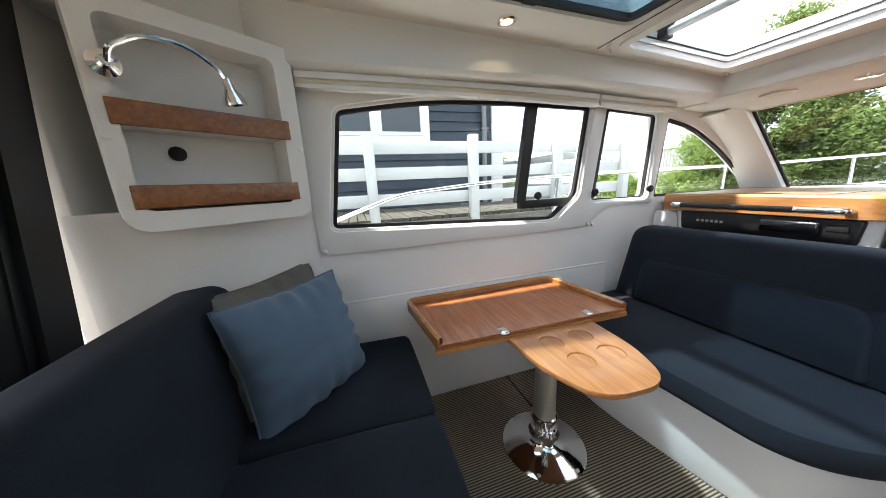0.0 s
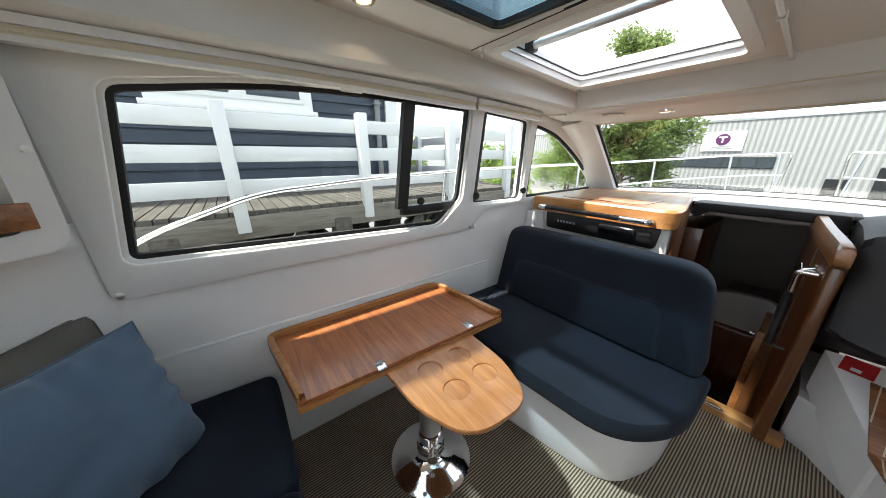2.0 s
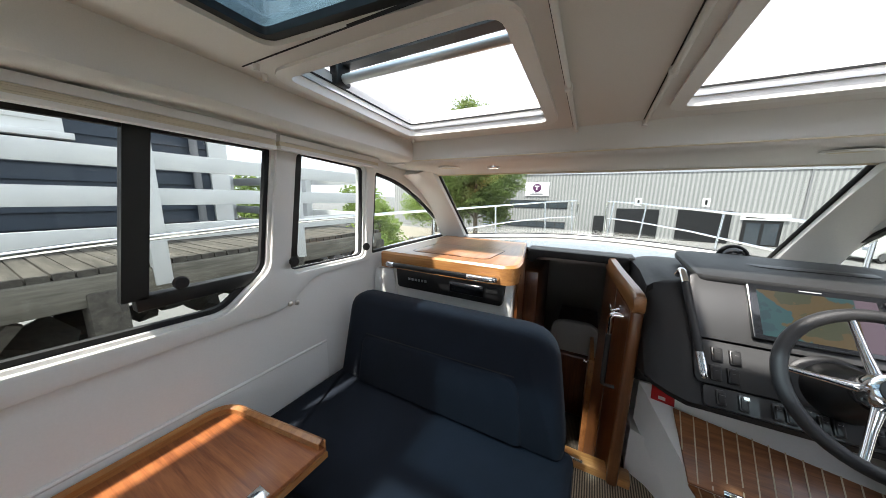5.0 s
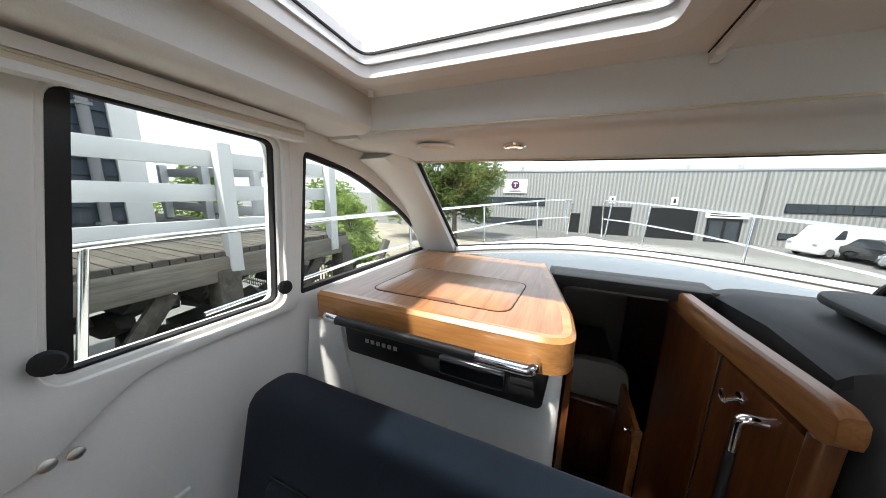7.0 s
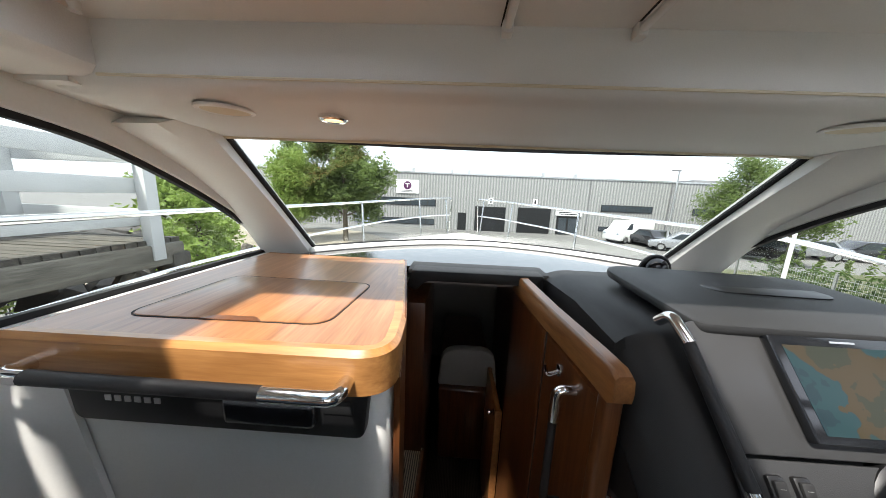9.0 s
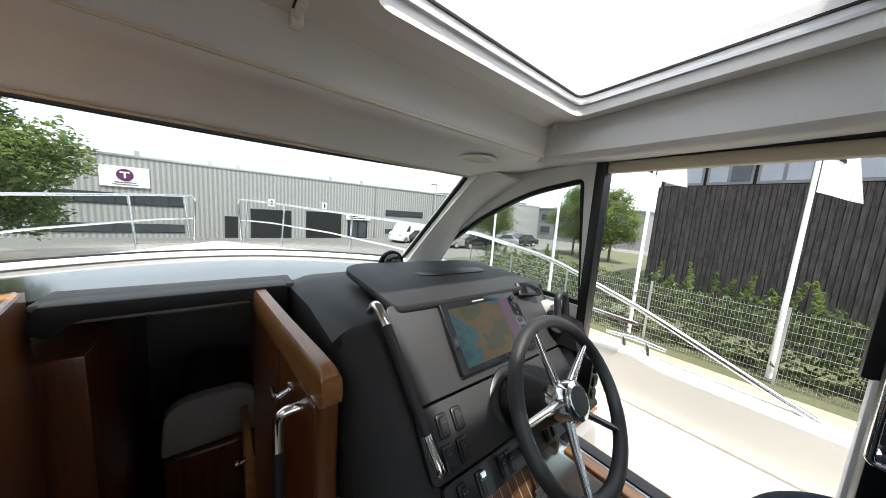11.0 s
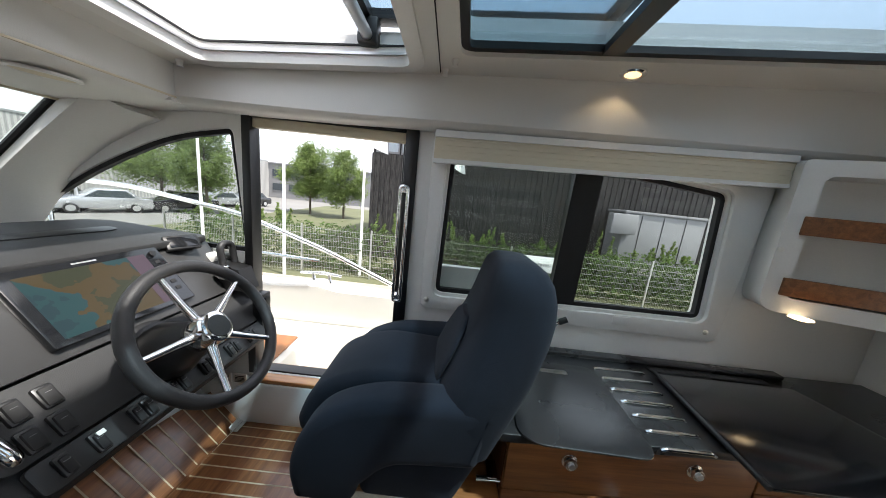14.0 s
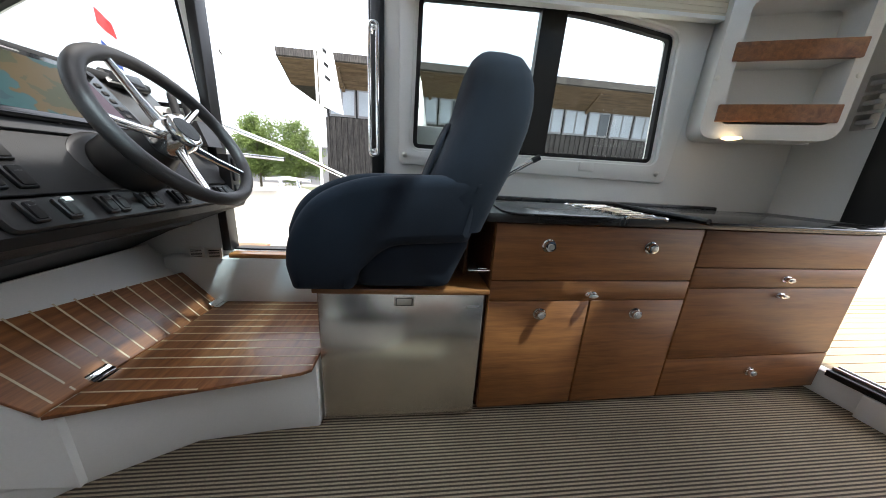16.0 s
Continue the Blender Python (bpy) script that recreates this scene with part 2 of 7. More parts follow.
def settle(z):
    """The sole of the boat lies above the datum: how far a low part of the boat is lifted, less and less up to table height."""
    for (a, la), (b, lb) in zip(HEIGHTS, HEIGHTS[1:]):
        if z < b:
            return z + la + (lb - la) * (z - a) / (b - a)
    return z


def mesh_of(name, bm, smooth=True):
    if ABOARD:
        for v in bm.verts:
            v.co.z = settle(v.co.z)
    bmesh.ops.recalc_face_normals(bm, faces=bm.faces)
    me = bpy.data.meshes.new(name)
    bm.to_mesh(me)
    bm.free()
    if smooth:
        me.shade_smooth()
        me.set_sharp_from_angle(angle=radians(38))
    return me


def part(name, bm, material, parent=None, label=""):
    """Links a bmesh as one mesh object under a thing or a part."""
    me = mesh_of(name, bm)
    me.materials.append(material)
    ob = new(name, me)
    if parent:
        ob.parent = parent
        ob.matrix_parent_inverse = parent.matrix_basis.inverted()
    if label:
        ob["label"] = label
    return ob


def thing(name, label, category, at=(0, 0, 0), group="", kind=""):
    """An Empty at a thing's base, which parents its parts."""
    ob = new(name)
    ob.empty_display_size = 0.05
    ob.location = at
    bpy.context.view_layer.update()
    return tagged(ob, label, category, group, kind)


def solo(name, bm, material, label, category, group="", kind=""):
    return tagged(part(name, bm, material), label, category, group, kind)


def bm_new():
    return bmesh.new()


def box(x0, x1, y0, y1, z0, z1, r=0.004, seg=2, bm=None):
    bm = bm or bm_new()
    v = bmesh.ops.create_cube(bm, size=1.0)["verts"]
    for p in v:
        p.co = ((x0 + x1) / 2 + p.co.x * (x1 - x0), (y0 + y1) / 2 + p.co.y * (y1 - y0), (z0 + z1) / 2 + p.co.z * (z1 - z0))
    if r:
        e = list({e for p in v for e in p.link_edges})
        bmesh.ops.bevel(bm, geom=e, offset=min(r, 0.49 * min(x1 - x0, y1 - y0, z1 - z0)), segments=seg, profile=0.5, affect="EDGES")
    return bm


def turned(bm, m):
    bmesh.ops.transform(bm, matrix=m, verts=bm.verts)
    return bm


def rounded(points, r, seg=5):
    """A closed 2D outline with its corners rounded; a point may carry its own radius as a third number."""
    out = []
    n = len(points)
    for i in range(n):
        p, a, b = (Vector(points[j % n][:2]) for j in (i, i - 1, i + 1))
        rr = points[i][2] if len(points[i]) > 2 else r
        da, db = a - p, b - p
        cut = min(rr, 0.48 * da.length, 0.48 * db.length)
        if cut < 1e-4:
            out.append(tuple(p))
            continue
        p0, p1 = p + da.normalized() * cut, p + db.normalized() * cut
        for k in range(seg + 1):
            t = k / seg
            out.append(tuple(p0 * (1 - t) ** 2 + p * 2 * t * (1 - t) + p1 * t * t))
    return out


AX = {"x": lambda u, v, w: (w, u, v), "y": lambda u, v, w: (u, w, v), "z": lambda u, v, w: (u, v, w)}


def plate(outline, holes, axis, w0, w1, bevel=0.0, bm=None):
    """A flat plate with holes right through it. axis x: outline in (y, z); y: (x, z); z: (x, y)."""
    own = bm_new()
    f = AX[axis]
    edges = []
    for loop in [outline, *holes]:
        vs = [own.verts.new(f(u, v, w0)) for u, v in loop]
        edges += [own.edges.new((vs[i], vs[(i + 1) % len(vs)])) for i in range(len(vs))]
    faces = bmesh.ops.triangle_fill(own, use_beauty=True, use_dissolve=False, edges=edges)["geom"]
    faces = [g for g in faces if isinstance(g, bmesh.types.BMFace)]
    ex = bmesh.ops.extrude_face_region(own, geom=faces)["geom"]
    d = Vector(f(0, 0, w1)) - Vector(f(0, 0, w0))
    bmesh.ops.translate(own, vec=d, verts=[g for g in ex if isinstance(g, bmesh.types.BMVert)])
    if bevel:
        sharp = [e for e in own.edges if len(e.link_faces) == 2 and e.calc_face_angle(0) > 1.0]
        bmesh.ops.bevel(own, geom=sharp, offset=bevel, segments=2, profile=0.5, affect="EDGES")
    if bm is None:
        return own
    me = bpy.data.meshes.new("tmp")
    own.to_mesh(me)
    own.free()
    bm.from_mesh(me)
    bpy.data.meshes.remove(me)
    return bm


def frame_ring(outline, inner, axis, w0, w1, bevel=0.0):
    """A closed frame between two outlines with equal numbers of points."""
    if len(outline) != len(inner):
        return plate(outline, [inner], axis, w0, w1, bevel)
    f = AX[axis]
    bm = bm_new()
    loops = [[bm.verts.new(f(u, v, w)) for u, v in lp] for lp, w in ((outline, w0), (inner, w0), (inner, w1), (outline, w1))]
    n = len(outline)
    for a, b in zip(loops, loops[1:] + loops[:1]):
        for k in range(n):
            bm.faces.new((a[k], a[(k + 1) % n], b[(k + 1) % n], b[k]))
    return bm


def offset(points, d):
    """The outline moved outwards by d (inwards when negative)."""
    n = len(points)
    area = sum(points[i][0] * points[(i + 1) % n][1] - points[(i + 1) % n][0] * points[i][1] for i in range(n))
    s = 1 if area > 0 else -1
    out = []
    for i in range(n):
        a, p, b = Vector(points[i - 1]), Vector(points[i]), Vector(points[(i + 1) % n])
        t = ((p - a).normalized() + (b - p).normalized())
        if t.length < 1e-6:
            t = p - a
        t.normalize()
        out.append((p.x + s * t.y * d, p.y - s * t.x * d))
    return out


def tube(points, r, seg=10, bm=None, closed=False, caps=True):
    """A round bar along a line of points."""
    bm = bm or bm_new()
    pts = [Vector(p) for p in points]
    rings = []
    n = len(pts)
    ref = None
    for i, p in enumerate(pts):
        a = pts[i - 1] if i or closed else p
        b = pts[(i + 1) % n] if i < n - 1 or closed else p
        d = (b - a).normalized()
        if ref is None:
            ref = d.orthogonal().normalized()
        ref = (ref - d * ref.dot(d)).normalized()
        side = d.cross(ref)
        rr = r[i] if isinstance(r, (list, tuple)) else r
        rings.append([bm.verts.new(p + (ref * math.cos(2 * math.pi * k / seg) + side * math.sin(2 * math.pi * k / seg)) * rr) for k in range(seg)])
    m = n if closed else n - 1
    for i in range(m):
        a, b = rings[i], rings[(i + 1) % n]
        for k in range(seg):
            bm.faces.new((a[k], a[(k + 1) % seg], b[(k + 1) % seg], b[k]))
    if caps and not closed:
        bm.faces.new(rings[0][::-1])
        bm.faces.new(rings[-1])
    return bm


def bend(points, r=0.03, seg=5):
    """A 3D line of points with its corners rounded."""
    pts = [Vector(p) for p in points]
    out = [pts[0]]
    for i in range(1, len(pts) - 1):
        p, da, db = pts[i], pts[i - 1] - pts[i], pts[i + 1] - pts[i]
        c = min(r, 0.45 * da.length, 0.45 * db.length)
        p0, p1 = p + da.normalized() * c, p + db.normalized() * c
        out += [p0 * (1 - t) ** 2 + p * 2 * t * (1 - t) + p1 * t * t for t in (k / seg for k in range(seg + 1))]
    out.append(pts[-1])
    return out


def lathe(profile, at=(0, 0, 0), way=(0, 0, 1), seg=24, bm=None):
    """Turns (radius, height) pairs round an axis through at."""
    bm = bm or bm_new()
    q = Vector((0, 0, 1)).rotation_difference(Vector(way).normalized()).to_matrix()
    rings = []
    for r, h in profile:
        rings.append([bm.verts.new(Vector(at) + q @ Vector((max(r, 1e-4) * math.cos(2 * math.pi * k / seg), max(r, 1e-4) * math.sin(2 * math.pi * k / seg), h))) for k in range(seg)])
    for a, b in zip(rings, rings[1:]):
        for k in range(seg):
            bm.faces.new((a[k], a[(k + 1) % seg], b[(k + 1) % seg], b[k]))
    bm.faces.new(rings[0][::-1])
    bm.faces.new(rings[-1])
    return bm


def sheet(fn, nu, nv, thick=0.0, bm=None):
    """A curved sheet from fn(u, v), u and v from 0 to 1, given thickness along its normal."""
    bm = bm or bm_new()
    g = [[bm.verts.new(fn(i / nu, j / nv)) for j in range(nv + 1)] for i in range(nu + 1)]
    fs = [bm.faces.new((g[i][j], g[i + 1][j], g[i + 1][j + 1], g[i][j + 1])) for i in range(nu) for j in range(nv)]
    if thick:
        bmesh.ops.recalc_face_normals(bm, faces=fs)
        bmesh.ops.solidify(bm, geom=fs, thickness=thick)
    return bm


def loft(sections, bm=None, caps=True):
    """A skin over closed rings of equal length."""
    bm = bm or bm_new()
    rings = [[bm.verts.new(p) for p in s] for s in sections]
    n = len(rings[0])
    for a, b in zip(rings, rings[1:]):
        for k in range(n):
            bm.faces.new((a[k], a[(k + 1) % n], b[(k + 1) % n], b[k]))
    if caps:
        bm.faces.new(rings[0][::-1])
        bm.faces.new(rings[-1])
    return bm


def pad(x0, x1, y0, y1, z0, z1, r=0.04, puff=0.012, n=10):
    """An upholstered cushion: rounded block whose broad faces swell a little."""
    bm = box(x0, x1, y0, y1, z0, z1, r, 4)
    c, h = Vector(((x0 + x1) / 2, (y0 + y1) / 2, (z0 + z1) / 2)), Vector(((x1 - x0) / 2, (y1 - y0) / 2, (z1 - z0) / 2))
    bmesh.ops.subdivide_edges(bm, edges=[e for e in bm.edges if e.calc_length() > 0.15], cuts=n, use_grid_fill=True)
    for v in bm.verts:
        q = [(v.co[i] - c[i]) / h[i] for i in range(3)]
        for i in range(3):
            o = [q[j] for j in range(3) if j != i]
            w = max(0, 1 - o[0] ** 4) * max(0, 1 - o[1] ** 4)
            v.co[i] += q[i] * puff * w
        v.co += Vector(noise.noise_vector(v.co * 6)) * 0.002
    return bm


# ---- the saloon: floor, walls, roof ----
PX, SX, AFT = -1.23, 0.92, -0.86


def ceil_z(y):
    return 1.798 + 0.066 * (1.9 - y)


PWIN1 = rounded([(-0.24, 1.15, .03), (-0.17, 1.63, .03), (0.20, 1.685, .3), (0.62, 1.695, .3), (1.12, 1.685, .02), (1.055, 1.225, .03), (0.90, 1.10, .04)], .03)
PWIN2 = rounded([(1.155, 1.19), (1.225, 1.68), (1.605, 1.655), (1.575, 1.185)], .03)
ARC = rounded([(1.65, 1.18, .02), (1.70, 1.645, .03), (1.94, 1.60, .3), (2.24, 1.46, .3), (2.67, 1.18, .03)], .03, 8)
SDOOR = [(1.01, 0.56), (1.01, 1.715), (1.655, 1.715), (1.655, 0.56)]
SWIN2 = rounded([(-0.17, 1.105), (-0.14, 1.595), (0.30, 1.645, .3), (0.885, 1.625), (0.895, 1.10)], .03)

floor = tagged(part("floor", plate([(PX, AFT), (PX, 2.45), (-0.41, 2.45), (-0.41, 1.87), (0.145, 1.87), (0.145, 2.45), (SX, 2.45), (SX, AFT)], [], "z", -0.06, 0.0), CARPET), "ribbed beige and brown woven carpet floor", "floor", kind="structure")
part("floor_joint", box(-1.23, -0.70, 0.605, 0.612, 0.0, 0.003, 0), RUBBER, floor, "dark joint of a floor hatch")

wall_port = tagged(part("wall_port", plate([(AFT, -0.1), (AFT, 2.02), (0.4, 1.93), (1.7, 1.80), (2.2, 1.66), (2.80, 1.12), (2.80, -0.1)], [PWIN1, PWIN2, ARC], "x", PX, PX - 0.06, 0.006), GEL), "white moulded cabin side with three window openings", "wall", kind="structure")
wall_star = tagged(part("wall_starboard", plate([(AFT, -0.1), (AFT, 2.02), (0.4, 1.93), (1.7, 1.80), (2.2, 1.66), (2.80, 1.12), (2.80, -0.1)], [SWIN2, SDOOR, ARC], "x", SX, SX + 0.06, 0.006), GEL), "white moulded cabin side with a doorway and windows", "wall", kind="structure")
# raised liner round the windows
part("window_liner", plate(rounded([(-0.33, 1.84), (-0.30, 1.035), (1.12, 1.04, .05), (1.26, 1.15, .06), (1.63, 1.15), (1.64, 1.72), (1.1, 1.76)], .03), [offset(PWIN1, 0.012), offset(PWIN2, 0.012)], "x", PX + 0.016, PX - 0.002, 0.006), GEL, wall_port, "raised white window surround")
part("waist_ledge", tube([(PX + 0.006, -0.32, 0.803), (PX + 0.006, 1.30, 0.803)], 0.007, 8), GEL, wall_port)
part("lower_panel", box(PX, PX + 0.012, -0.34, 1.30, 0.0, 0.80, 0.005), GEL, wall_port)
part("window_liner", plate(rounded([(-0.30, 1.80), (-0.24, 1.02), (0.95, 1.035), (0.955, 1.74)], .03), [offset(SWIN2, 0.012)], "x", SX - 0.016, SX + 0.002, 0.006), GEL, wall_star, "raised white window surround")


def screw(y, z, x, parent, way):
    part("screw_cap", lathe([(0.011, 0), (0.011, 0.003), (0.007, 0.006), (0.0, 0.007)], (x, y, z), way, 12), STEEL, parent)


for y, z in ((-0.28, 1.055), (1.13, 1.055), (1.16, 1.05)):
    screw(y, z, PX + 0.016, wall_port, (1, 0, 0))
for y, z in ((0.925, 1.07), (-0.19, 1.06), (-0.2, 1.75)):
    screw(y, z, SX - 0.016, wall_star, (-1, 0, 0))


def window(name, outline, x, out, label, bars=(), glass=GLASS, rim=0.016):
    """A fixed pane in a black rubber rim; bars are uprights (y at the foot, y at the head, width)."""
    w = thing(name, label, "window", (x, outline[0][0], outline[0][1]), kind="structure")
    part("rubber_rim", frame_ring(offset(outline, 0.002), offset(outline, -rim), "x", x, x + out * 0.02), RUBBER, w)
    g = part("pane", plate(offset(outline, -rim * 0.6), [], "x", x + out * 0.012, x + out * 0.016), glass, w)
    g.visible_shadow = False
    for y0, y1, wd, z0, z1 in bars:
        part("window_bar", loft([[(x - out * 0.004, y0 - wd / 2, z0), (x - out * 0.004, y0 + wd / 2, z0), (x + out * 0.03, y0 + wd / 2, z0), (x + out * 0.03, y0 - wd / 2, z0)],
                                 [(x - out * 0.004, y1 - wd / 2, z1), (x - out * 0.004, y1 + wd / 2, z1), (x + out * 0.03, y1 + wd / 2, z1), (x + out * 0.03, y1 - wd / 2, z1)]]), BLACK, w, "black upright of a sliding pane")
    return w


w1 = window("window_1", PWIN1, PX - 0.01, -1, "long side window with a sliding pane slid open", [(0.70, 0.765, 0.055, 1.205, 1.685)])
part("sash_foot", box(PX - 0.045, PX - 0.006, 0.70, 1.06, 1.17, 1.215, 0.004), BLACK, w1)
w2 = window("window_2", PWIN2, PX - 0.01, -1, "side window slid open behind the long one", [(1.17, 1.235, 0.03, 1.20, 1.67)], rim=0.006)
window("window_3", ARC, PX - 0.01, -1, "arched quarter window beside the windscreen")
window("window_4", ARC, SX + 0.01, 1, "arched quarter window beside the windscreen")
window("window_5", SWIN2, SX + 0.01, 1, "long side window over the galley", [(0.385, 0.37, 0.10, 1.11, 1.64)])
for i, (y, z) in enumerate(((1.155, 1.235), (1.575, 1.235), (0.80, 1.235))):
    k = thing("window_catch", "black round knob of a window catch", "catch", (PX + 0.012, y, z), "window catches")
    part("knob", lathe([(0.008, 0), (0.008, 0.012), (0.019, 0.014), (0.021, 0.024), (0.017, 0.03), (0, 0.031)], (PX + 0.008 if i < 2 else PX - 0.02, y, z), (1, 0, 0), 16), RUBBER, k)

# roof with two open hatches and two glass panels
HATCH_P = rounded([(-0.985, 1.02), (-0.985, 1.69), (-0.31, 1.69), (-0.31, 1.02)], .05)
HATCH_S = rounded([(0.085, 1.02), (0.085, 1.685), (0.785, 1.685), (0.785, 1.02)], .05)
RGL_P = rounded([(-0.955, -0.22), (-0.875, 0.925), (-0.36, 0.965), (-0.36, -0.22)], .04)
RGL_S = rounded([(0.16, -0.35), (0.16, 0.92), (0.715, 0.885), (0.725, -0.35)], .04)


def on_roof(bm, lift=0.0):
    for v in bm.verts:
        v.co.z += ceil_z(v.co.y) + lift
    return bm


roof_out = [(-1.18, AFT - 0.05), (-1.06, 1.82), (0.84, 1.82), (0.89, AFT - 0.05)]
ceiling = tagged(part("ceiling", on_roof(plate(roof_out, [HATCH_P, HATCH_S, RGL_P, RGL_S], "z", 0.0, 0.06)), CEIL), "white panelled saloon ceiling with two hatch openings", "ceiling", kind="structure")
for x in (-0.235, 0.005):
    # slightly proud centre panel edges
    part("panel_joint", on_roof(box(x - 0.0015, x + 0.0015, 0.95, 1.82, -0.002, 0.004, 0)), RUBBER, ceiling)
part("panel_joint", on_roof(box(-1.04, 0.82, 0.944, 0.947, -0.002, 0.004, 0)), RUBBER, ceiling)
for h, nm in ((HATCH_P, "port"), (HATCH_S, "starboard")):
    part("hatch_frame", on_roof(frame_ring(offset(h, 0.03), offset(h, -0.012), "z", -0.008, 0.075, 0.004)), GEL, ceiling, "white hatch frame")
    part("hatch_gasket", on_roof(frame_ring(offset(h, 0.004), offset(h, -0.020), "z", 0.020, 0.027)), ALU, ceiling)
    part("hatch_seal", on_roof(frame_ring(offset(h, 0.004), offset(h, -0.016), "z", 0.044, 0.049)), RUBBER, ceiling)
for g in (RGL_P, RGL_S):
    part("glass_border", on_roof(frame_ring(offset(g, 0.004), offset(g, -0.022), "z", 0.012, 0.03)), BLACK, ceiling, "black border of roof glass")
    part("roof_pane", on_roof(plate(offset(g, -0.005), [], "z", 0.032, 0.038)), ROOFGLASS, ceiling, "blue-tinted roof glass")
for a, b in (((-0.905, 0.50), (-0.37, 0.53)), ((0.17, 0.52), (0.71, 0.48))):
    bm = loft([[(a[0], a[1] - 0.025, 0.008), (a[0], a[1] + 0.025, 0.008), (a[0], a[1] + 0.025, 0.03), (a[0], a[1] - 0.025, 0.03)],
               [(b[0], b[1] - 0.025, 0.008), (b[0], b[1] + 0.025, 0.008), (b[0], b[1] + 0.025, 0.03), (b[0], b[1] - 0.025, 0.03)]])
    part("glass_bar", on_roof(bm), BLACK, ceiling)
# outer roof skin round the openings, above
part("roof_skin", on_roof(plate([(-1.30, AFT - 0.9), (-1.30, 1.95), (1.0, 1.95), (1.0, AFT - 0.9)], [offset(HATCH_P, 0.02), offset(HATCH_S, 0.02), offset(RGL_P, 0.006), offset(RGL_S, 0.006)], "z", 0.062, 0.10)), GEL, ceiling)


def coaming(name, x, z_low, out):
    """Side box under the roof edge: an inner face and a soffit back to the cabin side."""
    ys = [AFT - 0.02, -0.3, 0.1, 0.5, 0.9, 1.3, 1.55, 1.72, 1.80]
    rings = []
    inner = x
    for y in ys:
        zl, zt = z_low(y), ceil_z(y) + 0.01
        x = inner + out * (0.045 if out < 0 else 0.025) * (1.8 - y)
        if out < 0:
            rings.append([(x, y, zt), (x, y, zl + 0.02), (x - 0.012, y, zl + 0.005), (x - 0.03, y, zl), (PX - 0.01, y, zl), (PX - 0.01, y, zt + 0.03)])
        else:
            rings.append([(x, y, zt), (x, y, zl + 0.02), (x + 0.012, y, zl + 0.005), (x + 0.03, y, zl), (SX + 0.01, y, zl), (SX + 0.01, y, zt + 0.03)])
    return tagged(part(name, loft(rings), LINER), "soft white padded box along the roof edge", "trim", kind="structure")


trim_p = coaming("trim_port", -1.045, lambda y: 1.700 + 0.044 * min(1.0, (1.8 - y) / 0.9), -1)
trim_s = coaming("trim_starboard", 0.815, lambda y: 1.69 + 0.028 * max(0.0, 1.4 - y), 1)

# padded box over the windscreen
prof = [(1.80, 1.850), (1.800, 1.72), (1.806, 1.70), (1.825, 1.686), (1.86, 1.680), (2.00, 1.672), (2.15, 1.655), (2.17, 1.665), (2.10, 1.78), (1.9, 1.90)]
header = tagged(part("trim_forward", loft([[(x, y, z) for y, z in prof] for x in (-1.17, -0.7, -0.155, 0.4, 0.88)]), LINER), "soft white padded box over the windscreen", "trim", kind="structure")
part("piping", tube([(x, 1.803, 1.705) for x in (-1.05, -0.5, 0, 0.5, 0.82)], 0.003, 6), BLIND, header)
part("visor_edge", tube([(-1.08, 2.152, 1.656), (0.78, 2.152, 1.656)], 0.007, 8), BLIND, header)

# windscreen and its pillars
WC = -0.15


def screen_top(s):
    return Vector((WC + 0.93 * s, 2.16 + 0.10 * (1 - s * s), 1.66))


def screen_foot(s):
    return Vector((WC + 0.93 * s, 2.70 + 0.50 * (1 - s * s), 1.185))


ws = thing("window_6", "wide curved windscreen", "window", (WC, 3.2, 1.19), kind="structure")
g = part("pane", sheet(lambda u, v: screen_top(u * 2 - 1).lerp(screen_foot(u * 2 - 1), v), 24, 4, 0.006), GLASS, ws)
g.visible_shadow = False
part("rubber_rim", tube([screen_foot(-1 + 2 * k / 24) for k in range(25)], 0.012, 8), RUBBER, ws)
part("rubber_rim", tube([screen_top(-1 + 2 * k / 24) + Vector((0, 0, 0.008)) for k in range(25)], 0.012, 8), RUBBER, ws)
for s, nm, xx in ((-1, "pillar_port", PX), (1, "pillar_starboard", SX)):
    a, b = screen_top(s), screen_foot(s)
    part("rubber_rim", tube([a, b], 0.012, 8), RUBBER, ws)
    rings = []
    for t in (-0.12, 0.0, 0.25, 0.5, 0.75, 1.0, 1.08):
        c = a.lerp(b, t)
        w = 0.075 + 0.03 * abs(t - 0.5)
        arc = 0.05 * (1 - (2 * t - 1) ** 2)
        i, o = c.x, xx + s * 0.02
        rings.append([(i, c.y + 0.01, c.z + 0.02), (i, c.y - 0.05, c.z - 0.02 + arc * 0.3), (i + s * 0.05, c.y - w - 0.02, c.z - w * 0.4 + arc), (o, c.y - w - 0.05, c.z - w * 0.5 + arc), (o, c.y + 0.03, c.z + 0.05)])
    tagged(part(nm, loft(rings), GEL), "white moulded windscreen pillar", "pillar", kind="structure")
    rk = [(xx, 1.80, 1.70), (xx, 2.15, 1.70), (xx - s * 0.14, 2.16, 1.70), (xx - s * 0.12, 1.80, 1.70)]
    part("corner_fill", loft([rk, [(p[0], p[1], 1.66 + (0.03 if p[1] < 2 else 0.0)) for p in rk]]), LINER, header)

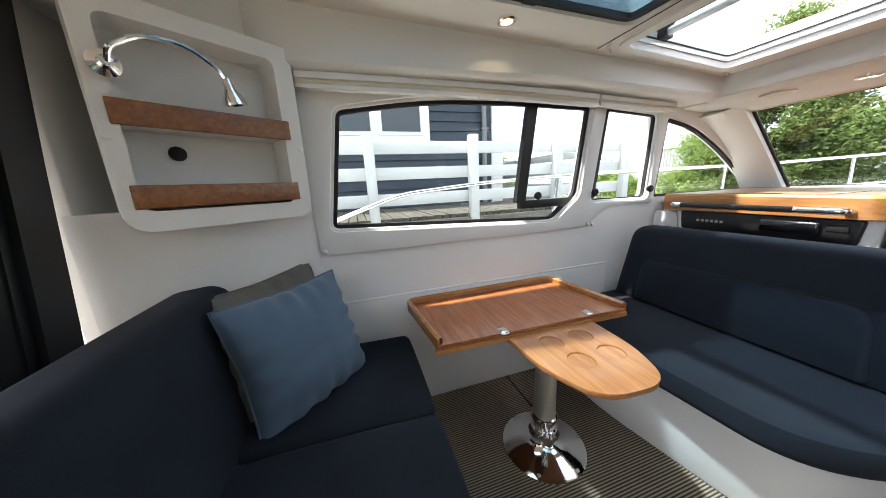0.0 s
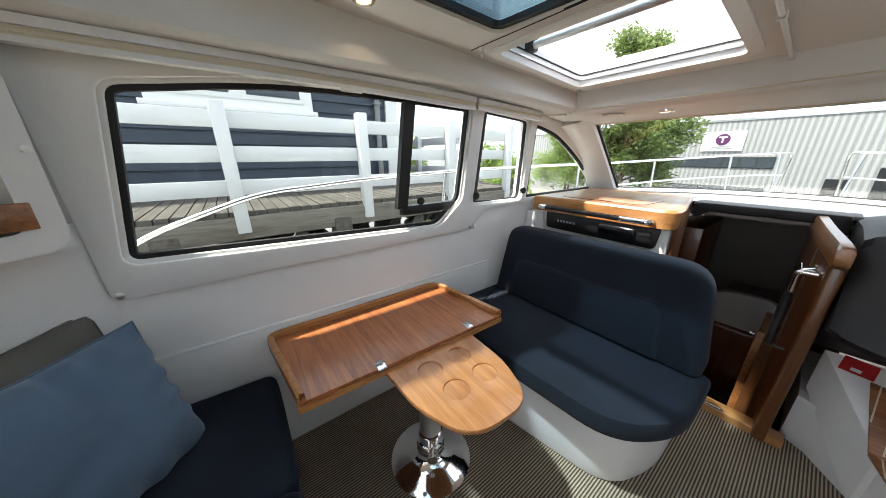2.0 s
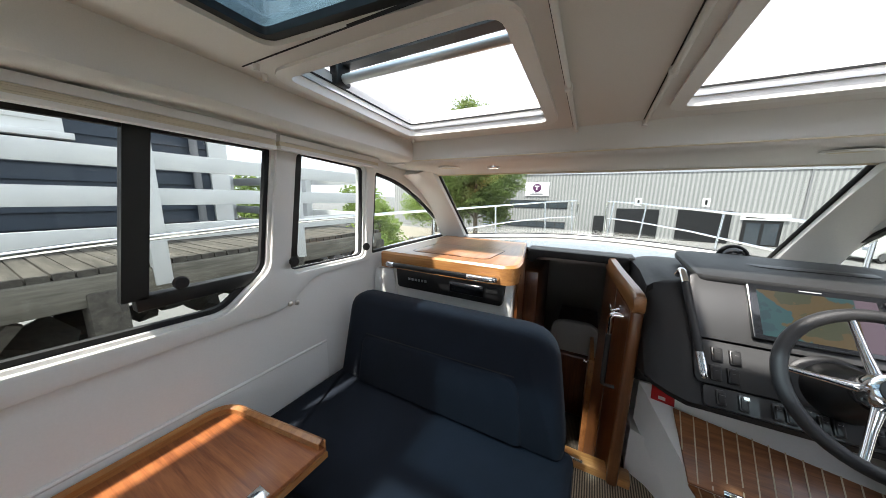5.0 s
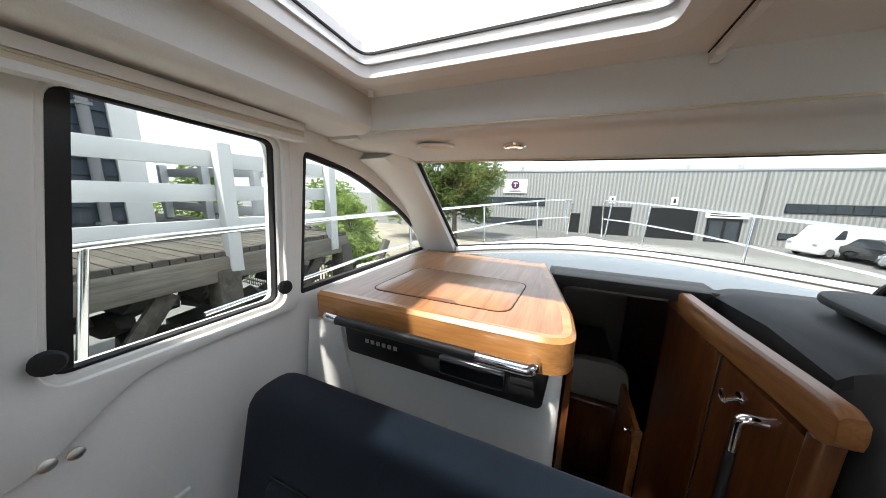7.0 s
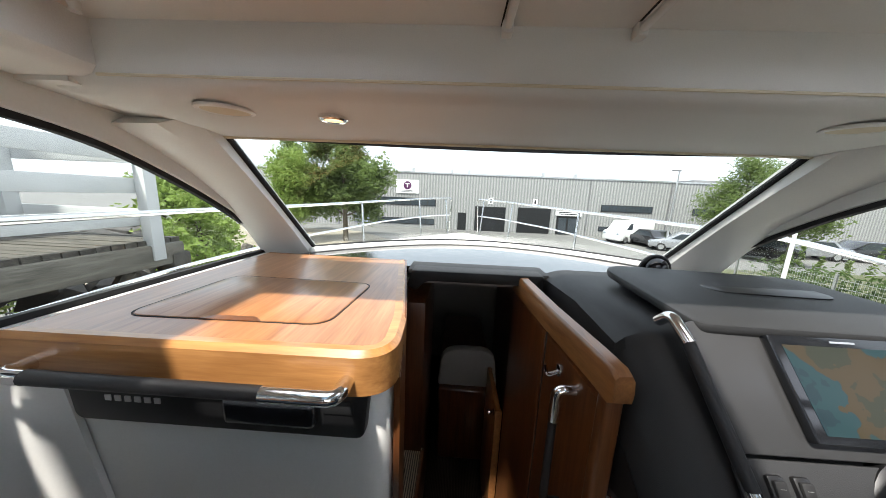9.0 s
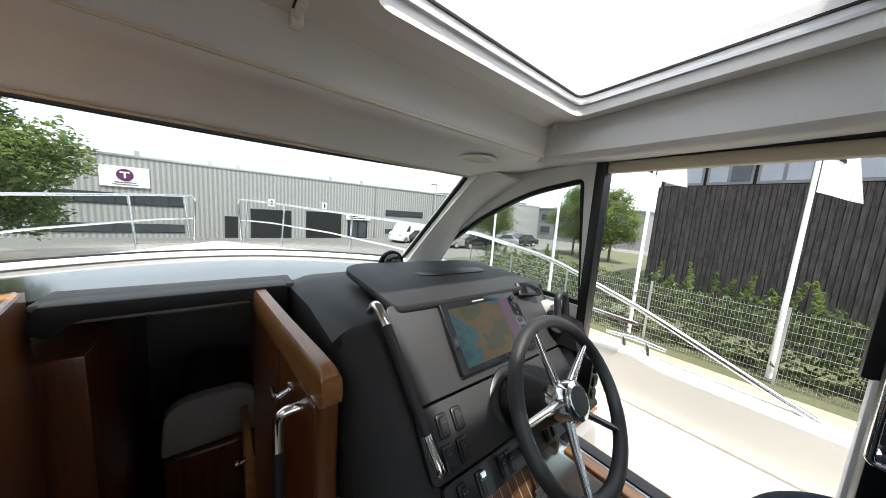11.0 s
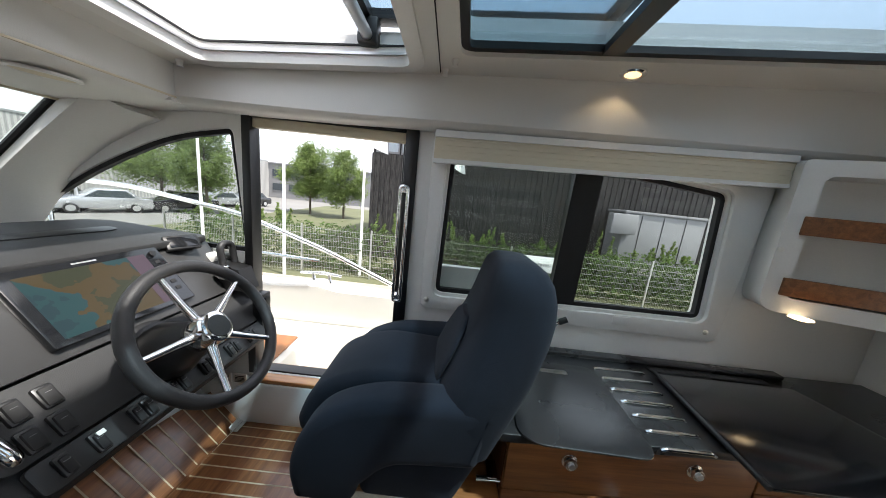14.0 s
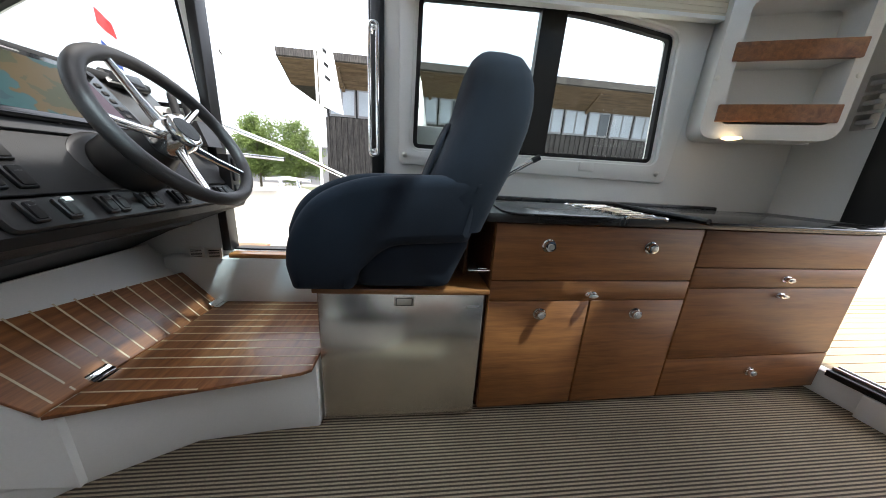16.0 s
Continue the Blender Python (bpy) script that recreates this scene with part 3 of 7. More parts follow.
# shelf under the windscreen
dash_pts = [(-1.24, 2.47), (-1.24, 2.80), (-1.06, 2.72)] + [(screen_foot(-1 + 2 * k / 12).x, screen_foot(-1 + 2 * k / 12).y) for k in range(1, 12)] + [(0.80, 2.72), (0.93, 2.80), (0.93, 2.47)]
dash_shelf = tagged(part("dash_shelf", plate(dash_pts, [], "z", 1.135, 1.165), DASHGLOSS), "dark glossy shelf under the windscreen", "shelf", kind="structure")
part("white_lip", tube([screen_foot(-1 + 2 * k / 24) + Vector((0, -0.045, -0.012)) for k in range(25)], 0.02, 8), GEL, dash_shelf, "white lip along the windscreen")
for s, xx in ((-1, PX), (1, SX)):
    tagged(part("window_ledge", box(min(xx, xx - s * 0.06), max(xx, xx - s * 0.06), 1.72, 2.76, 1.125, 1.172, 0.01), GEL), "white ledge below the quarter window", "ledge", kind="structure")

# aft bulkhead with the wide doorway
bulk = tagged(part("wall_aft", plate([(-1.29, -0.1), (-1.29, 2.06), (0.98, 2.06), (0.98, -0.1)], [[(-0.93, 0.12), (-0.97, 1.90), (0.60, 1.90), (0.60, 0.12)]], "y", AFT, AFT - 0.06, 0.005), GEL), "white aft bulkhead round the wide cockpit doorway", "wall", kind="structure")


# ---- dinette ----
def bench_forward():
    b = thing("forward_bench", "navy upholstered forward bench with backrest on a white plinth", "bench", (-0.68, 1.2, 0), "dinette benches")
    out = rounded([(-1.218, 0.90, .01), (-0.80, 0.915, .1), (-0.24, 1.02, .12), (-0.16, 1.25, .1), (-0.16, 1.66, .01), (-1.218, 1.66, .01)], .02, 6)
    part("plinth", plate(out, [], "z", 0.001, 0.37, 0.012), GEL, b, "white moulded plinth")
    seat_out = rounded([(-1.21, 0.86, .02), (-0.80, 0.86, .2), (-0.24, 0.90, .16), (-0.10, 1.10, .12), (-0.10, 1.42, .04), (-1.21, 1.42, .02)], .03, 7)
    bm = plate(seat_out, [], "z", 0.375, 0.505)
    top = [e for e in bm.edges if len(e.link_faces) == 2 and e.calc_face_angle(0) > 1.0]
    bmesh.ops.bevel(bm, geom=top, offset=0.035, segments=4, profile=0.5, affect="EDGES")
    part("seat_cushion", bm, NAVY, b)
    outl = rounded([(-1.19, 0.50, .03), (-1.16, 1.035, .09), (-0.19, 1.045, .12), (-0.13, 0.62, .06), (-0.135, 0.50, .03)], .05, 7)
    bm = plate(outl, [], "y", 1.355, 1.475)
    bmesh.ops.bevel(bm, geom=[e for e in bm.edges if len(e.link_faces) == 2 and e.calc_face_angle(0) > 1.0], offset=0.04, segments=4, profile=0.5, affect="EDGES")
    for v in bm.verts:
        v.co.y += (v.co.z - 0.5) * 0.13 - 0.02
    part("backrest", bm, NAVY, b)
    inner = rounded([(-1.05, 0.53, .03), (-1.05, 0.855, .06), (-0.30, 0.87, .08), (-0.27, 0.53, .03)], .05, 7)
    bm = plate(inner, [], "y", 1.318, 1.36)
    bmesh.ops.bevel(bm, geom=[e for e in bm.edges if len(e.link_faces) == 2 and e.calc_face_angle(0) > 1.0], offset=0.016, segments=3, profile=0.5, affect="EDGES")
    for v in bm.verts:
        v.co.y += (v.co.z - 0.5) * 0.13
    part("back_pad", bm, NAVY, b)
    part("seam", tube([(x, 1.33 + (0.862 - 0.5) * 0.13 - 0.004, 0.858 + 0.015 * (x + 1.05) / 0.75) for x in (-1.03, -0.7, -0.32)], 0.002, 6), RUBBER, b)
    return b


def bench_aft():
    b = thing("aft_bench", "navy upholstered aft bench along the bulkhead", "bench", (-0.75, -0.3, 0), "dinette benches")
    out = rounded([(-1.217, -0.62), (-1.217, 0.00), (-0.36, 0.02, .1), (-0.26, -0.10, .1), (-0.26, -0.62)], .02, 6)
    part("plinth", plate(out, [], "z", 0.001, 0.345, 0.012), GEL, b, "white moulded plinth")
    for x0, x1 in ((-1.21, -0.70), (-0.695, -0.24)):
        bm = pad(x0, x1, -0.56, 0.045, 0.35, 0.475, 0.035, 0.006)
        for v in bm.verts:
            if v.co.z > 0.42:
                v.co.z -= 0.03 * (v.co.y + 0.2)
        part("seat_cushion", bm, NAVY2, b)
    outl = rounded([(-1.15, 0.40, .03), (-1.10, 1.025, .11), (-0.31, 1.03, .13), (-0.24, 0.62, .06), (-0.24, 0.40, .03)], .05, 8)
    bm = plate(outl, [], "y", -0.660, -0.515)
    bmesh.ops.bevel(bm, geom=[e for e in bm.edges if len(e.link_faces) == 2 and e.calc_face_angle(0) > 1.0], offset=0.045, segments=5, profile=0.5, affect="EDGES")
    for v in bm.verts:
        v.co.y -= (v.co.z - 0.45) * 0.13
    part("backrest", bm, NAVY2, b)
    part("seam", tube([(-1.06, -0.583, 0.955), (-0.7, -0.584, 0.96), (-0.33, -0.583, 0.955)], 0.0025, 6), RUBBER, b)
    return b


bench_forward()
bench_aft()


def pillow(name, m, size, thick, material, label):
    """A stuffed cushion with drawn-out corners, sunken edges, soft folds and a seam round it."""
    n = 44

    def edge(a, c):
        pinch = 1 - 0.07 * (a * a * (1 - abs(c) ** 1.5) + c * c * (1 - abs(a) ** 1.5))
        return Vector((a * size / 2 * pinch, c * size / 2 * pinch, 0))

    def top(s):
        def fn(u, v):
            a, c = 2 * u - 1, 2 * v - 1
            e = (max(0, 1 - abs(a) ** 2.2) * max(0, 1 - abs(c) ** 2.2)) ** 0.52
            p = edge(a, c)
            near = max(abs(a), abs(c)) ** 4
            fold = 0.024 * near * math.sin(17 * (a if abs(c) > abs(a) else c) + 3 * s + 2 * a * c) * (1 - min(abs(a), abs(c)))
            dent = 0.016 * math.exp(-((a + 0.25) ** 2 * 9 + (c + 0.05 - 0.3 * a) ** 2 * 40)) + 0.012 * math.exp(-((a - 0.2) ** 2 * 30 + (c - 0.75) ** 2 * 14)) + 0.012 * math.exp(-((a + 0.55) ** 2 * 14 + (c + 0.7) ** 2 * 30))
            p.z = s * (e * (thick - dent) + e ** 0.3 * fold + 0.003)
            q = noise.noise_vector(p * 7 + Vector((s, 0, 0)))
            return p + Vector((0, 0, q.z * 0.010 * e))
        return fn
    bm = sheet(top(1), n, n)
    sheet(top(-1), n, n, bm=bm)
    bmesh.ops.remove_doubles(bm, verts=bm.verts, dist=0.0062)
    turned(bm, m)
    ob = solo(name, bm, material, label, "cushion", "scatter cushions")
    rim = [edge(a, c) for a, c in [(-1 + k / 8, -1) for k in range(16)] + [(1, -1 + k / 8) for k in range(16)] + [(1 - k / 8, 1) for k in range(16)] + [(-1, 1 - k / 8) for k in range(16)]]
    part("seam", turned(tube(rim, 0.0035, 6, closed=True), m), material, ob)
    return ob


def lean(centre, u, v):
    """A frame whose x runs along u, y along v, z out of both."""
    u = Vector(u).normalized()
    n = u.cross(Vector(v)).normalized()
    v = n.cross(u)
    return Matrix(((u.x, v.x, n.x, centre[0]), (u.y, v.y, n.y, centre[1]), (u.z, v.z, n.z, centre[2]), (0, 0, 0, 1)))


ABOARD = False
taupe = pillow("scatter_cushion", lean((-1.015, -0.445, 0.812), (-0.72, 0.69, 0.05), (-0.17, -0.27, 0.94)), 0.43, 0.075, TAUPE, "taupe cotton scatter cushion leaning behind the blue one")
for k in (0, 1):
    part("zip_tag", turned(box(0.196, 0.222, -0.074 - 0.036 * k, -0.060 - 0.036 * k, -0.004, 0.004, 0.002), lean((-1.015, -0.445, 0.812), (-0.72, 0.69, 0.05), (-0.17, -0.27, 0.94))), BLACK, taupe, "small black cloth tag")
pillow("scatter_cushion", lean((-0.945, -0.365, 0.785), (-0.707, 0.707, 0.0), (-0.15, -0.29, 0.94)), 0.435, 0.10, BLUE, "dusty blue cotton scatter cushion on the aft bench")
ABOARD = True


def table():
    t = thing("saloon_table", "mahogany saloon table with a raised fiddle and a drop leaf", "table", (-0.71, 0.45, 0))
    out = rounded([(-1.205, 0.04, .06), (-1.205, 0.87, .08), (-0.765, 0.925, .008), (-0.79, 0.085, .008)], .05, 6)
    part("tabletop", plate(out, [], "z", 0.735, 0.762, 0.003), TABLE, t)
    # fiddle rail on three sides
    inner = offset(out, -0.022)
    ring = [(a, b) for a, b in zip(out, inner) if not (a[0] > -0.83 and 0.09 < a[1] < 0.91)]
    k0 = max(range(len(ring)), key=lambda i: (Vector(ring[i][0]) - Vector(ring[i - 1][0])).length)
    ring = ring[k0:] + ring[:k0]
    secs = [[(o[0], o[1], 0.728), (o[0], o[1], 0.785), ((o[0] * 0.6 + i[0] * 0.4), (o[1] * 0.6 + i[1] * 0.4), 0.790), (i[0], i[1], 0.783), (i[0], i[1], 0.755)] for o, i in ring]
    part("fiddle_rail", loft(secs), TRIM, t, "varnished raised edge")
    part("front_edge", loft([[(-0.786, 0.080, 0.700), (-0.786, 0.080, 0.733), (-0.821, 0.082, 0.733), (-0.821, 0.082, 0.700)], [(-0.761, 0.923, 0.700), (-0.761, 0.923, 0.733), (-0.796, 0.921, 0.733), (-0.796, 0.921, 0.700)]]), TRIM, t)
    # fixed leaf with four cup recesses
    lo = rounded([(-0.80, 0.355, .01), (-0.60, 0.365, .05), (-0.42, 0.43, .14), (-0.405, 0.66, .14), (-0.57, 0.725, .05), (-0.80, 0.74, .01)], .05, 8)
    cups = [[(cx + 0.043 * math.cos(a), cy + 0.043 * math.sin(a)) for a in (2 * math.pi * k / 24 for k in range(24))] for cx, cy in ((-0.695, 0.485), (-0.695, 0.615), (-0.575, 0.505), (-0.575, 0.63))]
    leaf = part("leaf", plate(lo, cups, "z", 0.690, 0.722, 0.003), LEAFWOOD, t, "light mahogany leaf with cup recesses")
    for c in cups:
        part("cup_recess", plate(c, [], "z", 0.692, 0.712), LEAFWOOD, leaf)
    part("underframe", box(-1.05, -0.68, 0.40, 0.68, 0.66, 0.689, 0.004), DARKWOOD, t)
    for y in (0.345, 0.745):
        h = part("hinge", box(-0.818, -0.776, y - 0.016, y + 0.016, 0.762, 0.765, 0.001), CHROME, t)
        part("hinge_knuckle", tube([(-0.778, y - 0.016, 0.757), (-0.778, y + 0.016, 0.757)], 0.006, 10), CHROME, h)
    cx, cy = -0.775, 0.53
    part("column", lathe([(0.045, 0.10), (0.043, 0.40), (0.040, 0.66)], (cx, cy, 0), seg=28), STEEL, t, "grey column")
    part("collar", lathe([(0.048, 0.09), (0.054, 0.10), (0.054, 0.125), (0.049, 0.13), (0.049, 0.165), (0.053, 0.17), (0.053, 0.185), (0.046, 0.19)], (cx, cy, 0), seg=28), CHROME, t)
    part("lock_knob", lathe([(0.006, 0), (0.006, 0.05), (0.02, 0.052), (0.02, 0.07), (0.0, 0.072)], (cx + 0.04, cy - 0.02, 0.145), (0.8, -0.5, 0.1), 14), CHROME, t)
    part("base_flange", lathe([(0.172, 0.001), (0.172, 0.006), (0.150, 0.016), (0.10, 0.030), (0.062, 0.052), (0.050, 0.075), (0.050, 0.10)], (cx, cy, 0), seg=40), CHROME, t, "polished chrome floor flange")
    for k in range(6):
        a = k * math.pi / 3 + 0.3
        part("flange_screw", lathe([(0.009, 0), (0.008, 0.004), (0, 0.005)], (cx + 0.155 * math.cos(a), cy + 0.155 * math.sin(a), 0.011), seg=10), STEEL, t)
    return t


table()


# ---- forward counter on the port side ----
def counter():
    c = thing("forward_counter", "white cabinet with a varnished mahogany counter top", "cabinet", (-0.78, 1.9, 0))
    out = rounded([(-1.175, 1.660, .01), (-0.400, 1.668, .085), (-0.410, 1.85, .03), (-0.520, 2.455, .01), (-1.175, 2.465, .01)], .02, 8)
    part("counter_top", plate(offset(out, -0.012), [], "z", 1.128, 1.1535, 0.002), COUNTER, c)
    inn = offset(out, -0.035)
    idx = [i for i in range(len(out)) if not (out[i][0] < -1.15 and out[i][1] > 1.70) and not out[i][1] > 2.46]
    idx.sort()
    start = min(idx, key=lambda i: out[i][0] + (0 if out[i][1] < 1.7 else 9))
    order = idx[idx.index(start):] + idx[:idx.index(start)]
    secs = [[(out[i][0], out[i][1], 1.066), (out[i][0], out[i][1], 1.145), (out[i][0] * .7 + inn[i][0] * .3, out[i][1] * .7 + inn[i][1] * .3, 1.156), (inn[i][0], inn[i][1], 1.153), (inn[i][0], inn[i][1], 1.06)] for i in order]
    part("edge_band", loft(secs), TRIMX, c, "varnished light mahogany edge")
    lid = rounded([(-1.04, 1.762), (-0.575, 1.772), (-0.56, 2.075), (-1.03, 2.085)], .05, 6)
    part("lid_joint", frame_ring(offset(lid, 0.0018), offset(lid, -0.0018), "z", 1.1525, 1.1545), RUBBER, c)
    part("lid", plate(offset(lid, -0.0035), [], "z", 1.140, 1.1555, 0.001), COUNTER, c, "flush mahogany lid")
    part("finger_notch", plate(rounded([(-0.86, 1.765), (-0.72, 1.768), (-0.745, 1.788), (-0.835, 1.786)], .008), [], "z", 1.150, 1.1565), DARKWOOD, c)
    body = rounded([(-1.215, 1.715, .02), (-0.418, 1.705, .06), (-0.428, 1.85, .02), (-0.534, 2.45, .01), (-1.215, 2.45, .01)], .02, 5)
    part("body", plate(body, [], "z", 0.0, 1.062, 0.01), GEL, c)
    part("side_panel", loft([[(x, y, 0.0), (x, y, zt), (x + 0.014, y, zt), (x + 0.014, y, 0.0)] for x, y, zt in ((-0.416, 1.735, 1.066), (-0.425, 1.85, 1.150), (-0.531, 2.455, 1.150))]), DARKWOOD, c, "mahogany side panel")
    part("foot_rib", loft([[(-1.215, 1.715, 1.05), (-1.12, 1.712, 1.05), (-1.12, 1.70, 1.05), (-1.215, 1.66, 1.05)], [(-1.215, 1.715, 0.4), (-1.03, 1.712, 0.4), (-1.03, 1.70, 0.4), (-1.215, 1.60, 0.4)], [(-1.215, 1.715, 0.01), (-1.0, 1.712, 0.01), (-1.0, 1.70, 0.01), (-1.215, 1.58, 0.01)]]), GEL, c)
    s = part("black_unit", plate(rounded([(-1.075, 0.955, .02), (-1.085, 1.058, .01), (-0.455, 1.058, .01), (-0.465, 0.955, .02)], .02), [], "y", 1.685, 1.72, 0.004), BLACK, c, "black appliance front")
    part("unit_handle", box(-0.74, -0.555, 1.664, 1.69, 0.985, 1.045, 0.012, 3), GLOSSBLACK, s)
    part("unit_panel", box(-0.545, -0.485, 1.682, 1.69, 1.01, 1.04, 0.003), GREY, s)
    for k in range(6):
        x = -1.0 + k * 0.021
        part("badge_bar", box(x, x + 0.013, 1.683, 1.686, 1.005, 1.018, 0.0005, 1), ALU, s, "plain pale badge bars")
    part("vent_grille", box(-0.97, -0.82, 1.694, 1.70, 0.66, 0.70, 0.003), ALU, c)
    r = part("hand_rail", tube([(-1.05, 1.622, 1.097), (-0.62, 1.622, 1.097)], 0.0135, 12), LEATHER, c, "black leather grip")
    part("rail_end", tube(bend([(-1.10, 1.668, 1.097), (-1.10, 1.622, 1.097), (-1.05, 1.622, 1.097)], 0.03), 0.0145, 12), CHROME, r)
    part("rail_end", tube(bend([(-0.49, 1.668, 1.097), (-0.49, 1.622, 1.097), (-0.62, 1.622, 1.097)], 0.03), 0.0145, 12), CHROME, r)
    # the counter stands a little above the datum of its drawing
    for ob in c.children_recursive:
        for v in ob.data.vertices:
            if v.co.z > 0.9:
                v.co.z += 0.045
    return c


counter()


# ---- companionway ----
def companionway():
    c = thing("companionway", "dark companionway lined with mahogany, leading down to the cabin", "stairwell", (-0.15, 2.3, 0), kind="structure")
    part("threshold", box(-0.42, 0.15, 1.80, 1.875, -0.05, 0.045, 0.006), TRIMX, c, "worn mahogany threshold")
    part("kick_plate", box(-0.13, -0.05, 1.799, 1.804, 0.048, 0.06, 0.001), CHROME, c)
    part("lintel", plate(rounded([(-0.50, 1.10), (-0.48, 1.172), (0.09, 1.172), (0.10, 1.08), (0.05, 1.08), (0.0, 1.125, .06), (-0.42, 1.125, .06), (-0.46, 1.08)], .01), [], "y", 2.37, 2.47, 0.006), GREY, c, "dark grey arched head")
    part("deck_edge", box(-0.50, 0.12, 2.40, 2.55, 1.150, 1.170, 0.004), GREY, c)
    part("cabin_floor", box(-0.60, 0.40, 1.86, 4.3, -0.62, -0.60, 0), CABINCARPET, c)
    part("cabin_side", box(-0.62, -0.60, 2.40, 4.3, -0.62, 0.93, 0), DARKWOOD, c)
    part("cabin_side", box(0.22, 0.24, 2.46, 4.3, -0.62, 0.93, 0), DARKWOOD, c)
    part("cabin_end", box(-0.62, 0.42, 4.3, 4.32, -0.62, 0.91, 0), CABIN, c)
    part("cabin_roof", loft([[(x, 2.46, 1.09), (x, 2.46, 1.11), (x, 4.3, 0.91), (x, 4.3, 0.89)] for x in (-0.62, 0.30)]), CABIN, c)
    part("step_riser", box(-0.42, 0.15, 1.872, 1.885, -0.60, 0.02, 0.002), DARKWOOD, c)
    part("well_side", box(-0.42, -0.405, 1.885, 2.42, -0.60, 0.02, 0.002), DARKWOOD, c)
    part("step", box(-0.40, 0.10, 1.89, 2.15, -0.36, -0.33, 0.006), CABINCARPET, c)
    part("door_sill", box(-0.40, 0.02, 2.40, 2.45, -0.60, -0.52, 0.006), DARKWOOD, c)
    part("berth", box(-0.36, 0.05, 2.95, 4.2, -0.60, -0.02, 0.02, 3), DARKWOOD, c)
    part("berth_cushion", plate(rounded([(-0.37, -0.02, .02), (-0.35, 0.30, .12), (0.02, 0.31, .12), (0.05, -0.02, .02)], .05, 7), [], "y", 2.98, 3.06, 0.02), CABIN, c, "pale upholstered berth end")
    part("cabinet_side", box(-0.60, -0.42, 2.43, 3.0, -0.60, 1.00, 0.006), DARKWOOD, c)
    return c


companionway()


def side_door():
    d = thing("wooden_panel", "varnished mahogany panel with a top rail beside the companionway", "panel", (0.08, 2.1, 0))

    def px(y):
        # the panel runs slightly outboard as it comes aft
        return 0.075 - 0.115 * (y - 1.80)

    def run(bm):
        for v in bm.verts:
            v.co.x += px(v.co.y)
        return bm
    out = rounded([(1.80, -0.58), (1.80, 1.03, .02), (2.44, 1.09), (2.44, -0.58)], .02)
    part("panel_board", run(plate(out, [], "x", -0.018, 0.018, 0.003)), DARKWOOD, d)
    part("panel_joint", run(box(-0.0195, -0.017, 2.086, 2.092, -0.5, 1.06, 0)), RUBBER, d)
    part("joint_strip", run(box(-0.022, -0.016, 2.094, 2.118, -0.5, 1.06, 0.002)), DARKWOOD, d)
    rail = []
    for y, z0, z1 in ((1.755, 1.082, 1.105), (1.758, 1.065, 1.128), (1.775, 1.052, 1.138), (1.84, 1.058, 1.142), (2.10, 1.066, 1.148), (2.44, 1.086, 1.166)):
        x = px(y)
        rail.append([(x - 0.024, y, z0), (x - 0.026, y, z1 - 0.010), (x - 0.019, y, z1), (x + 0.009, y, z1 + 0.002), (x + 0.016, y, z1 - 0.010), (x + 0.016, y, z0)])
    part("top_rail", loft(rail), RAILWOOD, d, "light mahogany rail with a rounded end")
    part("post", run(box(-0.022, 0.022, 1.780, 1.815, 0.0, 1.055, 0.010, 3)), DARKWOOD, d)
    x = px(1.90) - 0.018
    r = part("grab_bar", tube(bend([(x, 1.90, 0.985), (x - 0.05, 1.90, 0.985), (x - 0.05, 1.90, 0.50), (x, 1.90, 0.50)], 0.03), 0.012, 10), LEATHER, d, "black grip with chrome ends")
    part("bar_end", tube(bend([(x, 1.90, 0.985), (x - 0.05, 1.90, 0.985), (x - 0.05, 1.90, 0.89)], 0.04), 0.0135, 10), CHROME, r)
    x = px(1.99) - 0.018
    hk = part("coat_hook", lathe([(0.018, 0), (0.018, 0.004), (0, 0.006)], (x, 1.99, 0.985), (-1, 0, 0), 14), CHROME, d)
    part("hook_prong", tube(bend([(x, 1.99, 0.985), (x - 0.035, 1.99, 0.97), (x - 0.042, 1.995, 1.0)], 0.01), 0.005, 8), CHROME, hk)
    part("hook_prong", tube(bend([(x, 1.99, 0.98), (x - 0.025, 2.005, 0.955), (x - 0.035, 2.01, 0.975)], 0.01), 0.005, 8), CHROME, hk)
    leaf = part("folded_leaf", box(-0.045, -0.018, 2.475, 2.85, -0.58, 0.27, 0.006), TRIMZ, d, "lower door leaf standing open in the cabin")
    part("leaf_edge", box(-0.050, -0.014, 2.462, 2.474, -0.58, 0.275, 0.003), RAILWOOD, leaf, "lighter wooden edge strip")
    part("leaf_knob", lathe([(0.018, 0), (0.018, 0.004), (0.008, 0.006), (0.008, 0.02), (0.016, 0.026), (0.013, 0.036), (0, 0.038)], (-0.045, 2.515, 0.22), (-1, -0.1, 0), 14), CHROME, leaf)
    return d


side_door()


